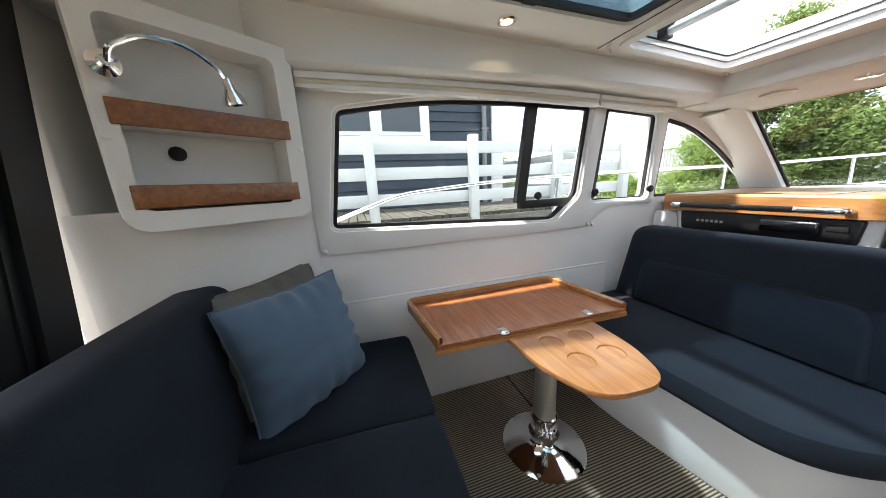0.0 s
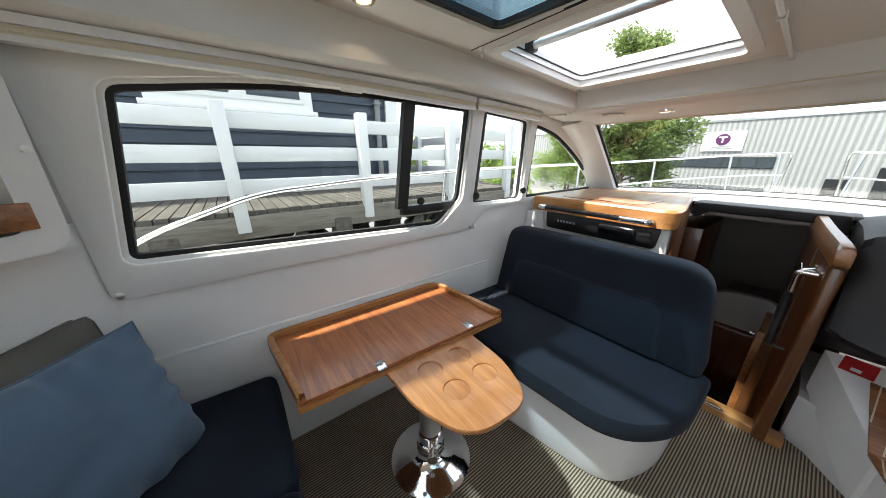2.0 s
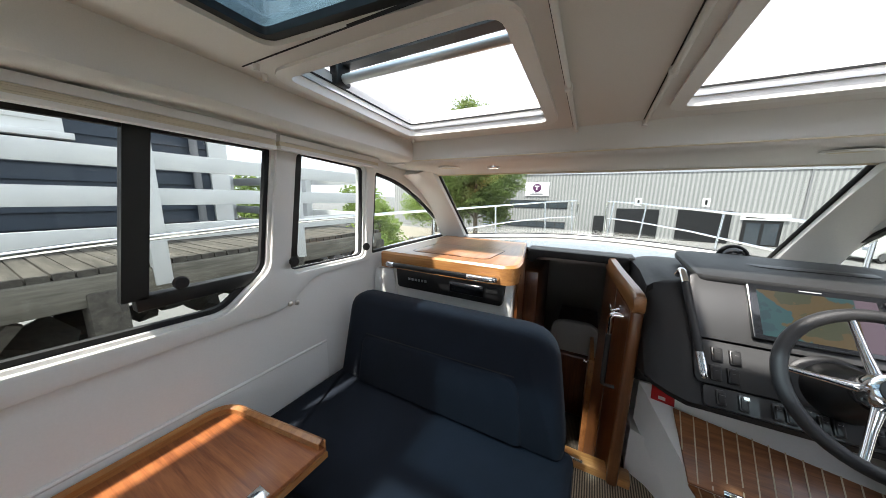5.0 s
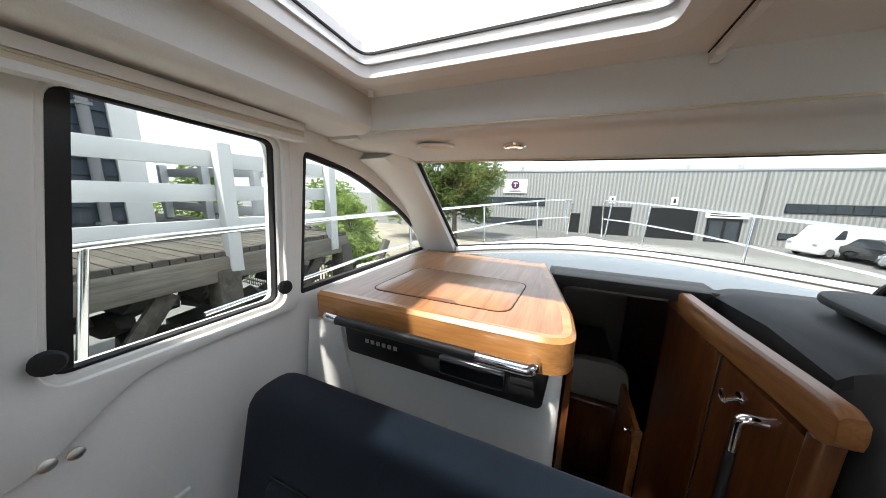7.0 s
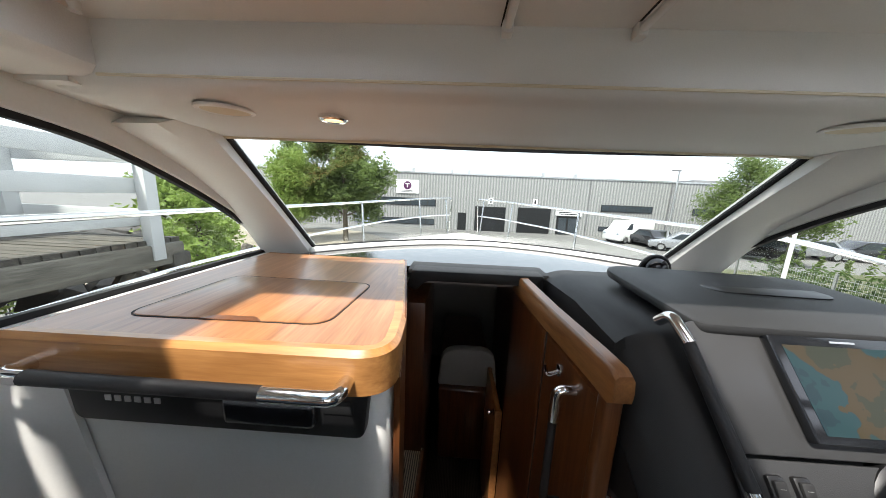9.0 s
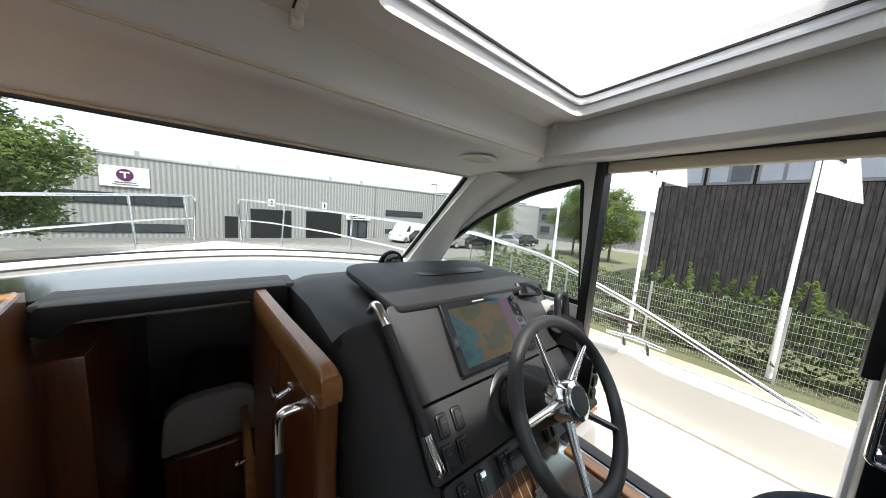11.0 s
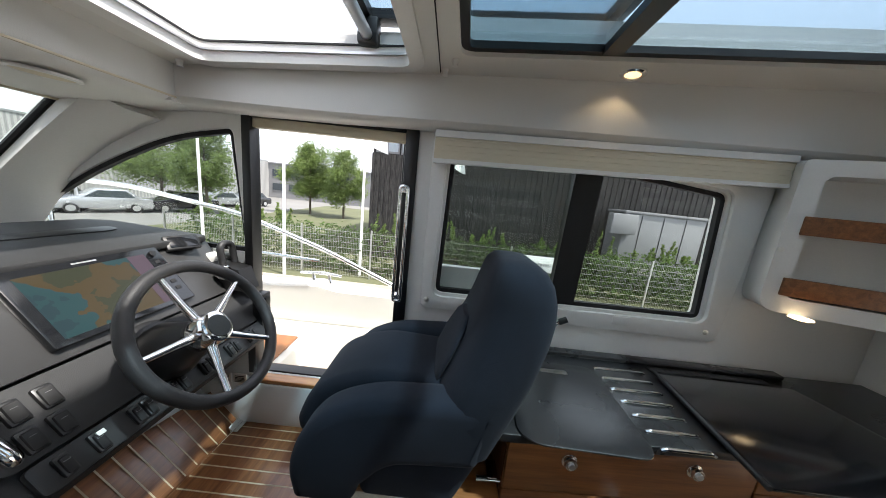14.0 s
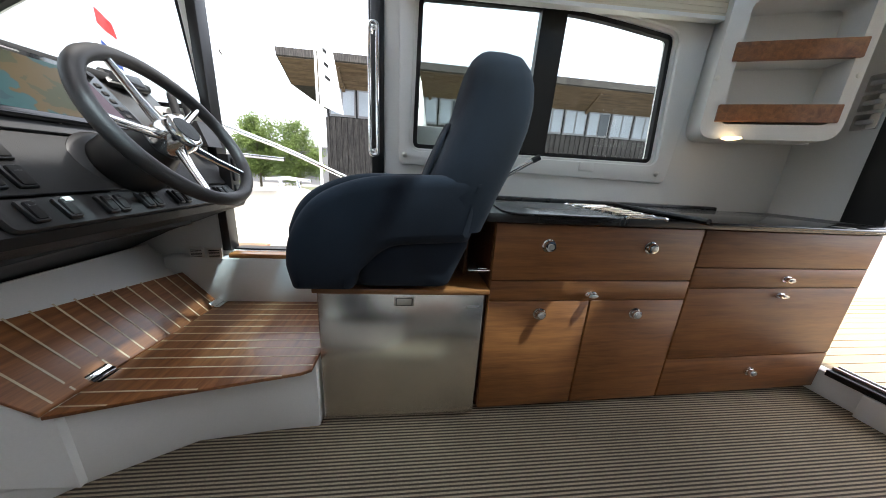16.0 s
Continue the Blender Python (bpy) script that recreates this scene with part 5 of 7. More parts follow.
def fridge():
    f = thing("fridge", "brushed steel drawer fridge under a wooden board", "fridge", (0.7, 0.91, 0))
    part("cabinet", box(0.515, 0.90, 0.655, 1.160, 0.012, 0.578, 0.004), BLACK, f)
    d = part("front_panel", box(0.488, 0.515, 0.660, 1.155, 0.02, 0.575, 0.004), FRIDGESTEEL, f, "brushed steel front")
    lt = part("latch_plate", box(0.484, 0.489, 0.875, 0.935, 0.492, 0.555, 0.003), STEEL, d)
    part("latch_recess", frame_ring([(0.88, 0.497), (0.93, 0.497), (0.93, 0.55), (0.88, 0.55)], [(0.883, 0.50), (0.927, 0.50), (0.927, 0.547), (0.883, 0.547)], "x", 0.4825, 0.485), BLACK, lt)
    part("badge", box(0.485, 0.488, 0.675, 0.715, 0.485, 0.495, 0.0005), PLASTIC, d, "small pale badge bars")
    b = thing("seat_board", "mahogany board that carries the helm seat", "board", (0.65, 0.9, 0.585))
    part("board", box(0.475, 0.905, 0.648, 1.165, 0.583, 0.610, 0.005), RAILWOOD, b)
    part("back_panel", box(0.60, 0.905, 0.700, 0.71, 0.61, 0.885, 0.002), DARKWOOD, b)
    l = part("slide_lock", box(0.487, 0.545, 0.66, 0.69, 0.70, 0.725, 0.004), CHROME, b, "chrome seat slide lock")
    part("lock_pin", tube([(0.49, 0.655, 0.713), (0.49, 0.72, 0.713)], 0.008, 10), CHROME, l)
    return f


fridge()
tp = thing("folding_tap", "folding chrome galley tap with a black tip", "tap", (0.85, 0.575, 0.93))
part("spout", tube([(0.85, 0.575, 0.975), (0.812, 0.42, 1.08)], [0.008, 0.009], 10), CHROME, tp)
part("nozzle", tube([(0.814, 0.430, 1.074), (0.809, 0.404, 1.090)], 0.0115, 10), BLACK, tp)
part("stem", lathe([(0.02, 0.0), (0.018, 0.02), (0.012, 0.04), (0.012, 0.07)], (0.85, 0.575, 0.918), seg=16), CHROME, tp)
ot = thing("wall_socket", "white flip-cover wall socket above the worktop", "socket", (SX - 0.010, 0.147, 1.068))
part("plate", box(SX - 0.016, SX - 0.001, 0.108, 0.186, 1.045, 1.092, 0.005), PLASTIC, ot)
part("flap", box(SX - 0.019, SX - 0.015, 0.113, 0.181, 1.052, 1.087, 0.002), PLASTIC, ot)


# ---- corner shelves, blinds, lamps, roof fittings ----
def shelf_unit(a, b, z0, z1, side, label):
    """A white moulded corner shelf between two plan points, with two wooden rails across its front."""
    A, B = Vector((*a, 0)), Vector((*b, 0))
    along = (B - A).normalized()
    w = (B - A).length
    back = Vector((-along.y, along.x, 0)) * side
    m = Matrix((( along.x, back.x, 0, a[0]), (along.y, back.y, 0, a[1]), (0, 0, 1, z0), (0, 0, 0, 1)))
    h = z1 - z0
    s = thing("corner_shelf", label, "shelf", A + Vector((0, 0, z0)), "corner shelves")
    out = rounded([(-0.03, -0.02, .06), (-0.03, h, .02), (w + 0.02, h, .02), (w + 0.02, -0.02, .06)], .04, 6)
    inn = rounded([(0.03, 0.035, .03), (0.03, h - 0.05, .03), (w - 0.02, h - 0.05, .03), (w - 0.02, 0.035, .03)], .03, 6)
    part("face_frame", turned(frame_ring(out, inn, "y", -0.004, 0.11, 0.012), m), GEL, s, "white moulded frame")
    part("back", turned(box(-0.03, w + 0.02, 0.105, 0.115, -0.02, h, 0), m), GEL, s)
    for zz in (0.075, 0.285):
        part("rail", turned(box(0.012, w - 0.004, -0.012, 0.006, zz - 0.032, zz + 0.030, 0.003), m), TEAK, s, "brown teak rail")
    for zz in (0.046, 0.256):
        part("shelf_board", turned(box(0.025, w - 0.015, 0.004, 0.106, zz, zz + 0.010, 0.002), m), GEL, s)
    for u, v in ((w + 0.008, h * 0.40), (-0.018, h * 0.40)):
        part("screw_cap", turned(lathe([(0.009, 0), (0.009, 0.003), (0, 0.005)], (u, -0.004, v), (0, -1, 0), 10), m), STEEL, s)
    return s, m, w, h


sp, mp_, wp, hp = shelf_unit((-1.135, -0.325), (-0.885, -0.690), 1.245, 1.80, -1, "white moulded corner shelf with two teak rails, beside the door")
ss, ms_, wss, hs = shelf_unit((0.815, -0.285), (0.675, -0.650), 1.225, 1.72, 1, "white moulded corner shelf with two teak rails over the galley")
part("outlet_plug", turned(lathe([(0.022, 0), (0.02, 0.012), (0.012, 0.016), (0, 0.016)], (0.31, 0.10, 0.20), (0, -1, 0), 16), mp_), RUBBER, sp, "black round plug")
part("shelf_light", lathe([(0.028, 0), (0.03, -0.004), (0.02, -0.008), (0.0, -0.008)], (0.76, -0.34, 1.207), (0, 0, 1), 18), SHELFGLOW, ss, "small warm lamp under the shelf")
# closing panels behind the shelves
tagged(part("corner_port", loft([[(PX, -0.30, 0), (-0.93, -0.80, 0), (-0.93, AFT - 0.01, 0), (PX - 0.02, AFT - 0.01, 0)], [(PX, -0.30, 1.28), (-0.93, -0.76, 1.28), (-0.93, AFT - 0.01, 1.28), (PX - 0.02, AFT - 0.01, 1.28)]]), GEL), "white moulded corner under the port shelf", "wall", kind="structure")
tagged(part("corner_port", loft([[(PX, -0.30, 1.80), (-0.93, -0.74, 1.80), (-0.93, AFT - 0.01, 1.80), (PX - 0.02, AFT - 0.01, 1.80)], [(PX, -0.30, 2.0), (-0.93, -0.74, 2.0), (-0.93, AFT - 0.01, 2.0), (PX - 0.02, AFT - 0.01, 2.0)]]), GEL), "white moulded corner over the port shelf", "wall", kind="structure")


def reading_lamp():
    s = thing("reading_lamp", "chrome gooseneck reading lamp on the shelf frame", "lamp", (-0.888, -0.650, 1.625))
    part("wall_plate", lathe([(0.030, 0), (0.030, 0.006), (0.014, 0.012), (0.012, 0.03), (0, 0.031)], (-0.883, -0.665, 1.630), (0.75, 0.66, 0), 20), CHROME, s)
    p = [(-0.863, -0.645, 1.630), (-0.848, -0.630, 1.655), (-0.883, -0.580, 1.700), (-0.948, -0.520, 1.710), (-0.998, -0.475, 1.675), (-1.008, -0.460, 1.645)]
    part("gooseneck", tube(bend(p, 0.05), 0.006, 8), CHROME, s)
    part("head", lathe([(0.008, 0), (0.012, 0.01), (0.014, 0.03), (0.030, 0.062), (0.032, 0.075), (0.026, 0.075), (0.02, 0.065)], (-1.008, -0.460, 1.655), (-0.15, 0.12, -1), 18), CHROME, s)
    return s


reading_lamp()


def blind(name, label, path, drop, n, sx):
    """A gathered pleated blind: a cassette with a stack of folds under it and a bottom bar."""
    b = thing(name, label, "blind", path[0], "pleated blinds")

    def bar(z0, z1, d0, d1, r=0.002):
        return loft([[(x + sx * d0, y, z + z0), (x + sx * d1, y, z + z0), (x + sx * d1, y, z + z1), (x + sx * d0, y, z + z1)] for x, y, z in path])
    part("cassette", bar(-0.022, 0.0, 0.0, 0.034), PLASTIC, b)
    for k in range(n):
        z = -0.022 - (k + 1) * drop / n
        part("pleat", bar(z + 0.0002, z + drop / n - 0.0002, 0.004 + 0.0012 * (k % 2), 0.028 - 0.0012 * (k % 2)), BLIND, b)
    part("bottom_bar", bar(-0.036 - drop, -0.023 - drop, 0.0, 0.032), PLASTIC, b)
    return b


blind("pleated_blind", "gathered beige pleated blind over the long port window", [(-1.195, -0.295, 1.742), (-1.195, 0.2, 1.742), (-1.195, 0.6, 1.738), (-1.195, 1.10, 1.724)], 0.020, 4, 1)
blind("pleated_blind", "short gathered beige blind over the forward port window", [(-1.195, 1.115, 1.722), (-1.195, 1.65, 1.704)], 0.014, 3, 1)
blind("pleated_blind", "beige pleated blind lowered a little over the galley window", [(0.885, 0.945, 1.698), (0.885, 0.3, 1.716), (0.885, -0.27, 1.735)], 0.070, 8, -1)
t1 = thing("blind_tab", "small clear pull tab on the blind", "tab", (-1.16, 0.47, 1.685))
part("tab", box(-1.163, -1.158, 0.43, 0.51, 1.672, 1.685, 0.001), PLASTIC, t1)


def downlight(at, way):
    d = thing("downlight", "round chrome recessed downlight, lit warm", "lamp", at, "downlights")
    at = Vector(at)
    part("bezel", lathe([(0.036, -0.006), (0.036, 0.003), (0.031, 0.007), (0.023, 0.005), (0.023, -0.004)], at, way, 26), CHROME, d)
    part("lens", lathe([(0.0225, 0.0), (0.021, 0.002), (0.0, 0.003)], at, way, 22), LAMPGLOW, d)
    return d


for at in ((-0.990, 0.47), (0.785, 0.37)):
    z = ceil_z(at[1])
    downlight((*at, z - 0.002), (0, 0.06, -1))
    sp_l = new("downlight_spot", bpy.data.lights.new("downlight_spot", "SPOT"))
    sp_l.data.energy, sp_l.data.color, sp_l.data.spot_size, sp_l.data.shadow_soft_size = 0.20, (1.0, 0.75, 0.45), radians(120), 0.02
    sp_l.matrix_world = look((at[0], at[1], z - 0.012), (at[0], at[1], 0))
downlight((-0.625, 1.955, 1.672), (0, 0.04, -1))
for at in ((-0.875, 1.915, 1.675), (0.585, 1.905, 1.675)):
    s = thing("ceiling_speaker", "flush white round loudspeaker grille", "speaker", at, "ceiling speakers")
    part("rim", lathe([(0.062, -0.002), (0.062, 0.003), (0.054, 0.006), (0.05, 0.003)], at, (0, 0.05, -1), 32), PLASTIC, s)
    part("grille", lathe([(0.051, 0.0), (0.05, 0.004), (0, 0.006)], at, (0, 0.05, -1), 32), BLIND, s)


def roof_rod(x):
    r = thing("roof_rod", "thin white rod of the hatch blind along the ceiling", "rod", (x, 1.4, ceil_z(1.4)), "roof rods")
    pts = [(x, y, ceil_z(y) - 0.012) for y in (0.98, 1.2, 1.39, 1.6, 1.80)]
    part("rod", tube(pts, 0.007, 10), PLASTIC, r)
    for y in (0.99, 1.385, 1.79):
        part("bracket", box(x - 0.010, x + 0.010, y - 0.012, y + 0.012, ceil_z(y) - 0.023, ceil_z(y) + 0.001, 0.004), PLASTIC, r)
    return r


roof_rod(-0.225)
roof_rod(0.012)
for x, y in ((-1.03, 1.00), (-0.99, 0.955), (0.80, 0.93), (0.735, 0.90), (-1.01, 1.755), (0.79, 1.755)):
    c = thing("roof_clip", "small white plastic clip on the ceiling", "clip", (x, y, ceil_z(y)), "roof clips")
    part("clip", lathe([(0.010, 0), (0.010, 0.006), (0.007, 0.014), (0.009, 0.02), (0, 0.021)], (x, y, ceil_z(y) + 0.002), (0, 0, -1), 12), PLASTIC, c)


def hatch_lid(x0, x1, lead):
    """The sliding lid, pushed aft so that only its leading edge shows in the opening."""
    h = thing("sliding_hatch", "tinted sliding roof hatch pushed open aft", "hatch", ((x0 + x1) / 2, 1.05, ceil_z(1.05) + 0.1), "roof hatches")
    out = rounded([(x0 - 0.02, 0.45), (x0 - 0.02, lead), (x1 + 0.02, lead), (x1 + 0.02, 0.45)], .06, 6)
    g = part("pane", on_roof(plate(offset(out, -0.03), [], "z", 0.122, 0.130)), ROOFGLASS, h)
    part("black_frame", on_roof(frame_ring(out, offset(out, -0.045), "z", 0.112, 0.138, 0.004)), BLACK, h)
    z, yt = ceil_z(1.15) + 0.062, lead - 0.04
    part("handle_tube", tube([(x0 + 0.03, yt, z), (x1 - 0.03, yt, z)], 0.016, 12), ALU, h, "grey tube handle")
    for x in (x0 + 0.02, x1 - 0.02):
        part("end_bracket", box(x - 0.022, x + 0.022, yt - 0.03, yt + 0.03, z - 0.022, z + 0.05, 0.008), BLACK, h)
    return h


hatch_lid(-0.985, -0.31, 1.27)
hatch_lid(0.085, 0.785, 1.20)

# ---- side door at the helm: frame, threshold, long handle ----
d1 = thing("door_1", "black framed sliding side door, slid open", "door", (SX, 1.33, 0.56), kind="structure")
for a, b in (((1.625, 0.56), (1.658, 1.72)), ((1.008, 0.56), (1.055, 1.72))):
    part("door_post", box(SX - 0.012, SX + 0.045, a[0], b[0], a[1], b[1], 0.004), BLACK, d1)
part("door_head", box(SX - 0.012, SX + 0.045, 1.055, 1.625, 1.690, 1.72, 0.004), BLACK, d1)
part("door_blind", box(SX + 0.0, SX + 0.03, 1.055, 1.625, 1.655, 1.690, 0.004), BLIND, d1)
part("door_track", box(SX + 0.01, SX + 0.06, 1.055, 1.625, 0.555, 0.575, 0.003), BLACK, d1)
hd = part("door_handle", tube([Vector((SX - 0.040, 1.04 + y, z)) for y, z in rounded([(-0.012, 1.06), (-0.012, 1.50), (0.016, 1.50), (0.016, 1.06)], .014, 6)], 0.0065, 10, closed=True), CHROME, d1, "long chrome pull handle")
for z in (1.485, 1.075):
    part("handle_boss", lathe([(0.016, 0), (0.012, 0.008), (0.010, 0.028), (0.0, 0.029)], (SX - 0.012, 1.04, z), (-1, 0, 0), 16), CHROME, hd)
part("threshold", box(SX - 0.045, SX + 0.075, 1.09, 1.62, 0.515, 0.556, 0.006), TRIM, d1, "varnished wooden threshold")
part("under_sill", box(SX - 0.05, SX, 1.00, 1.86, 0.28, 0.515, 0.01), GEL, d1)
for i, (y0, m) in enumerate(((1.70, PLASTIC), (1.635, TRIM))):
    p = part("instruction_plate", box(SX - 0.056, SX - 0.05, y0, y0 + 0.055, 0.52, 0.60, 0.001), STEEL, d1, "small metal plate with unreadable lines")
    for k in range(5):
        part("line", box(SX - 0.0572, SX - 0.056, y0 + 0.008, y0 + 0.047, 0.53 + k * 0.013, 0.535 + k * 0.013, 0), GREY, p)

lf = part("door_leaf", plate(rounded([(0.355, 1.10, .02), (0.39, 1.19, .09), (0.70, 1.195, .02), (1.06, 1.195, .01), (1.06, 0.58, .02), (0.355, 0.58, .02)], .02, 6), [], "x", SX + 0.066, SX + 0.10, 0.004), GEL, d1, "white lower panel of the leaf, slid aft outside the window")
for y0, y1 in ((0.345, 0.385), (1.04, 1.075)):
    part("leaf_stile", box(SX + 0.068, SX + 0.098, y0, y1, 1.19, 1.71, 0.004), BLACK, lf)
lg_ = part("leaf_pane", box(SX + 0.080, SX + 0.086, 0.385, 1.04, 1.19, 1.71, 0), GLASS, lf)
lg_.visible_shadow = False

# ---- aft doorway: sliding glass leaves pushed to port, track on the floor ----
d2 = thing("door_2", "black framed sliding cockpit door, pushed open to port", "door", (-0.75, AFT, 0.1), kind="structure")


def stile(r0, r1, y0, y1, name):
    """An upright of the door, leaning inboard towards its foot as the cabin side does."""
    rings = []
    for z in (0.14, 0.6, 1.0, 1.4, 1.8, 1.93):
        e = -0.985 + 0.125 * (2.05 - z) + 0.02 * math.sin((z - 0.1) * 1.7)
        rings.append([(e + r0, y0, z), (e + r1, y0, z), (e + r1, y1, z), (e + r0, y1, z)])
    return part(name, loft(rings), BLACK, d2)


stile(0.0, 0.085, AFT - 0.05, AFT + 0.030, "door_frame")
stile(0.080, 0.155, AFT - 0.045, AFT + 0.012, "door_post")
stile(0.150, 0.245, AFT - 0.060, AFT - 0.004, "door_post")
stile(0.105, 0.112, AFT + 0.012, AFT + 0.018, "door_seal")
lt = part("flush_pull", turned(frame_ring(rounded([(-0.018, -0.10), (-0.018, 0.10), (0.018, 0.10), (0.018, -0.10)], .017), rounded([(-0.009, -0.06), (-0.009, 0.05), (0.009, 0.05), (0.009, -0.06)], .008), "y", -0.004, 0.004), pose(-0.765, AFT + 0.004, 1.12, 0, -7, 0)), STEEL, d2, "steel flush pull")
part("door_post", box(0.555, 0.665, AFT + 0.002, AFT + 0.032, 0.10, 1.92, 0.006), BLACK, d2)
part("door_head", box(-0.98, 0.555, AFT + 0.004, AFT + 0.04, 1.885, 1.925, 0.004), BLACK, d2)
part("floor_track", box(-0.93, 0.53, AFT - 0.06, AFT + 0.02, 0.115, 0.145, 0.003), BLACK, d2)
for k in range(2):
    part("track_rail", box(-0.93, 0.53, AFT - 0.045 + k * 0.03, AFT - 0.035 + k * 0.03, 0.145, 0.16, 0.002), ALU, d2)
part("step_face", box(-0.93, 0.42, AFT + 0.0, AFT + 0.03, 0.0, 0.115, 0.004), GEL, d2)
sw = thing("switch_plate", "three chrome switches in a row on the aft bulkhead", "switch", (0.71, AFT, 1.36))
for k in range(3):
    p = part("switch", box(0.685, 0.755, AFT, AFT + 0.012, 1.265 + k * 0.07, 1.325 + k * 0.07, 0.004), CHROME, sw)
    part("toggle", box(0.698, 0.742, AFT + 0.010, AFT + 0.022, 1.285 + k * 0.07, 1.302 + k * 0.07, 0.004), ALU, p)
cm = thing("door_sensor", "small black two-lens sensor on the bulkhead", "sensor", (0.73, AFT, 1.80))
part("case", box(0.69, 0.77, AFT, AFT + 0.02, 1.78, 1.825, 0.008), BLACK, cm)
for x in (0.712, 0.748):
    part("lens", lathe([(0.012, 0), (0.012, 0.006), (0, 0.008)], (x, AFT + 0.019, 1.803), (0, 1, 0), 14), GREY, cm)


# ---- the boat outside the cabin ----
DECK = mat("white_deck_gelcoat", (0.72, 0.70, 0.64), 0.45, var=0.04)
STAIN = mat("stainless_rail", (0.78, 0.78, 0.78), 0.18, 1.0, var=0.03)
bulw = tagged(part("side_bulwark", loft([[(1.45, y, -0.2), (1.45, y, z), (1.47, y, z + 0.02), (1.55, y, z + 0.02), (1.60, y, z - 0.03), (1.60, y, -0.9)] for y, z in ((-3.6, 0.86), (-1.0, 0.85), (0.8, 0.83), (1.5, 0.835), (1.62, 0.86), (1.9, 0.835), (2.8, 0.86), (4.2, 0.90))]), DECK), "cream white moulded bulwark along the side deck", "bulwark", kind="structure")
tagged(part("side_deck", plate([(0.98, -0.9), (0.98, 2.8), (1.46, 2.8), (1.46, -0.9)], [], "z", 0.09, 0.12), DECK), "white side deck outside the helm door", "deck", kind="structure")
part("teak_step", box(1.02, 1.40, 1.70, 1.92, 0.401, 0.416, 0.005), TEAK, bulw)
part("step_block", box(1.0, 1.45, 1.66, 1.95, 0.12, 0.40, 0.02), DECK, bulw)
part("toe_board", box(1.30, 1.44, 1.05, 1.60, 0.12, 0.16, 0.008), TEAK, bulw)
tagged(part("side_deck", plate([(-1.29, -3.4), (-1.29, 2.8), (-1.75, 2.8), (-1.75, -3.4)], [], "z", 0.55, 0.75, 0.01), DECK), "narrow white port side deck", "deck", kind="structure")
# foredeck, sloping down to the bow
FC = -0.15


def foredeck(u, v):
    y = 2.68 + v * 3.5
    half = 1.75 * (1 - 0.80 * v ** 2.2)
    x = FC + (2 * u - 1) * half
    return Vector((x, y, 1.12 - 0.24 * v - 0.16 * (2 * u - 1) ** 2 * (1 - v * 0.5)))


tagged(part("foredeck", sheet(foredeck, 20, 20, 0.05), DECK), "white cambered foredeck", "deck", kind="structure")
HULL = ((-1.74, -3.5), (-1.74, 2.6), (-1.52, 4.2), (-0.7, 5.9))
for s in (-1, 1):
    side = [[(x if s < 0 else 2 * FC - x, y, 0.80 if s < 0 else 0.5), (FC + (x - FC) * (0.82 if s < 0 else -0.82), y, -1.3), (FC + (x - FC) * (0.78 if s < 0 else -0.78), y, -1.3), (x + 0.05 if s < 0 else 2 * FC - x - 0.05, y, 0.80 if s < 0 else 0.5)] for x, y in HULL]
    tagged(part("hull_side", loft(side), DECK), "white moulded hull side", "hull", kind="structure")


def bow_rail(s):
    def X(x):
        return x if s < 0 else 2 * FC - x
    r = thing("bow_rail", "polished stainless steel bow rail", "rail", (X(-1.7), 2, 0.9), "bow rails")
    if s < 0:
        top = [(-1.70, -0.55, 0.95), (-1.74, -0.30, 1.12), (-1.75, 0.15, 1.27), (-1.75, 0.7, 1.315), (-1.75, 1.5, 1.345), (-1.72, 2.6, 1.36)]
    else:
        top = [(-1.82, 0.95, 0.80), (-1.80, 1.6, 1.08), (-1.78, 2.1, 1.25), (-1.72, 2.7, 1.35)]
    top = top + [(-1.60, 3.6, 1.37), (-1.25, 4.8, 1.41), (-0.75, 5.65, 1.46), (-0.40, 5.95, 1.48)]
    part("top_tube", tube(bend([(X(x), y, z) for x, y, z in top] + [(X(-0.37), 6.02, 1.45), (X(-0.40), 6.0, 0.92)], 0.12), 0.0135, 10), STAIN, r)
    mid = [(-1.72, 1.6, 1.03), (-1.70, 2.6, 1.08), (-1.58, 3.6, 1.11), (-1.23, 4.8, 1.15), (-0.73, 5.65, 1.19), (-0.40, 5.97, 1.2)]
    part("middle_tube", tube(bend([(X(x), y, z) for x, y, z in mid], 0.1), 0.010, 8), STAIN, r)
    for x, y, zt in (((-1.75, 1.35, 1.34),) if s < 0 else ()) + ((-1.66, 3.1, 1.365), (-1.38, 4.4, 1.40), (-0.86, 5.5, 1.45), (-0.47, 5.9, 1.475)):
        part("stanchion", tube([(X(x + 0.07), y - 0.12, 0.62), (X(x), y, zt)], 0.012, 10), STAIN, r)
    return r


bow_rail(-1)
bow_rail(1)
cl = thing("mooring_cleat", "stainless mooring cleat on the bulwark", "cleat", (1.52, 1.63, 0.86))
part("bar", tube([(1.52, 1.50, 0.915), (1.52, 1.63, 0.925), (1.52, 1.76, 0.915)], [0.008, 0.012, 0.008], 10), STAIN, cl)
for y in (1.58, 1.68):
    part("leg", tube([(1.50, y - 0.02, 0.85), (1.52, y, 0.92)], 0.010, 8), STAIN, cl)
tagged(part("hatch_deck", box(-0.75, 0.30, 3.35, 3.45, 1.10, 1.135, 0.01), GEL), "white grab strip on the foredeck", "trim", kind="structure")

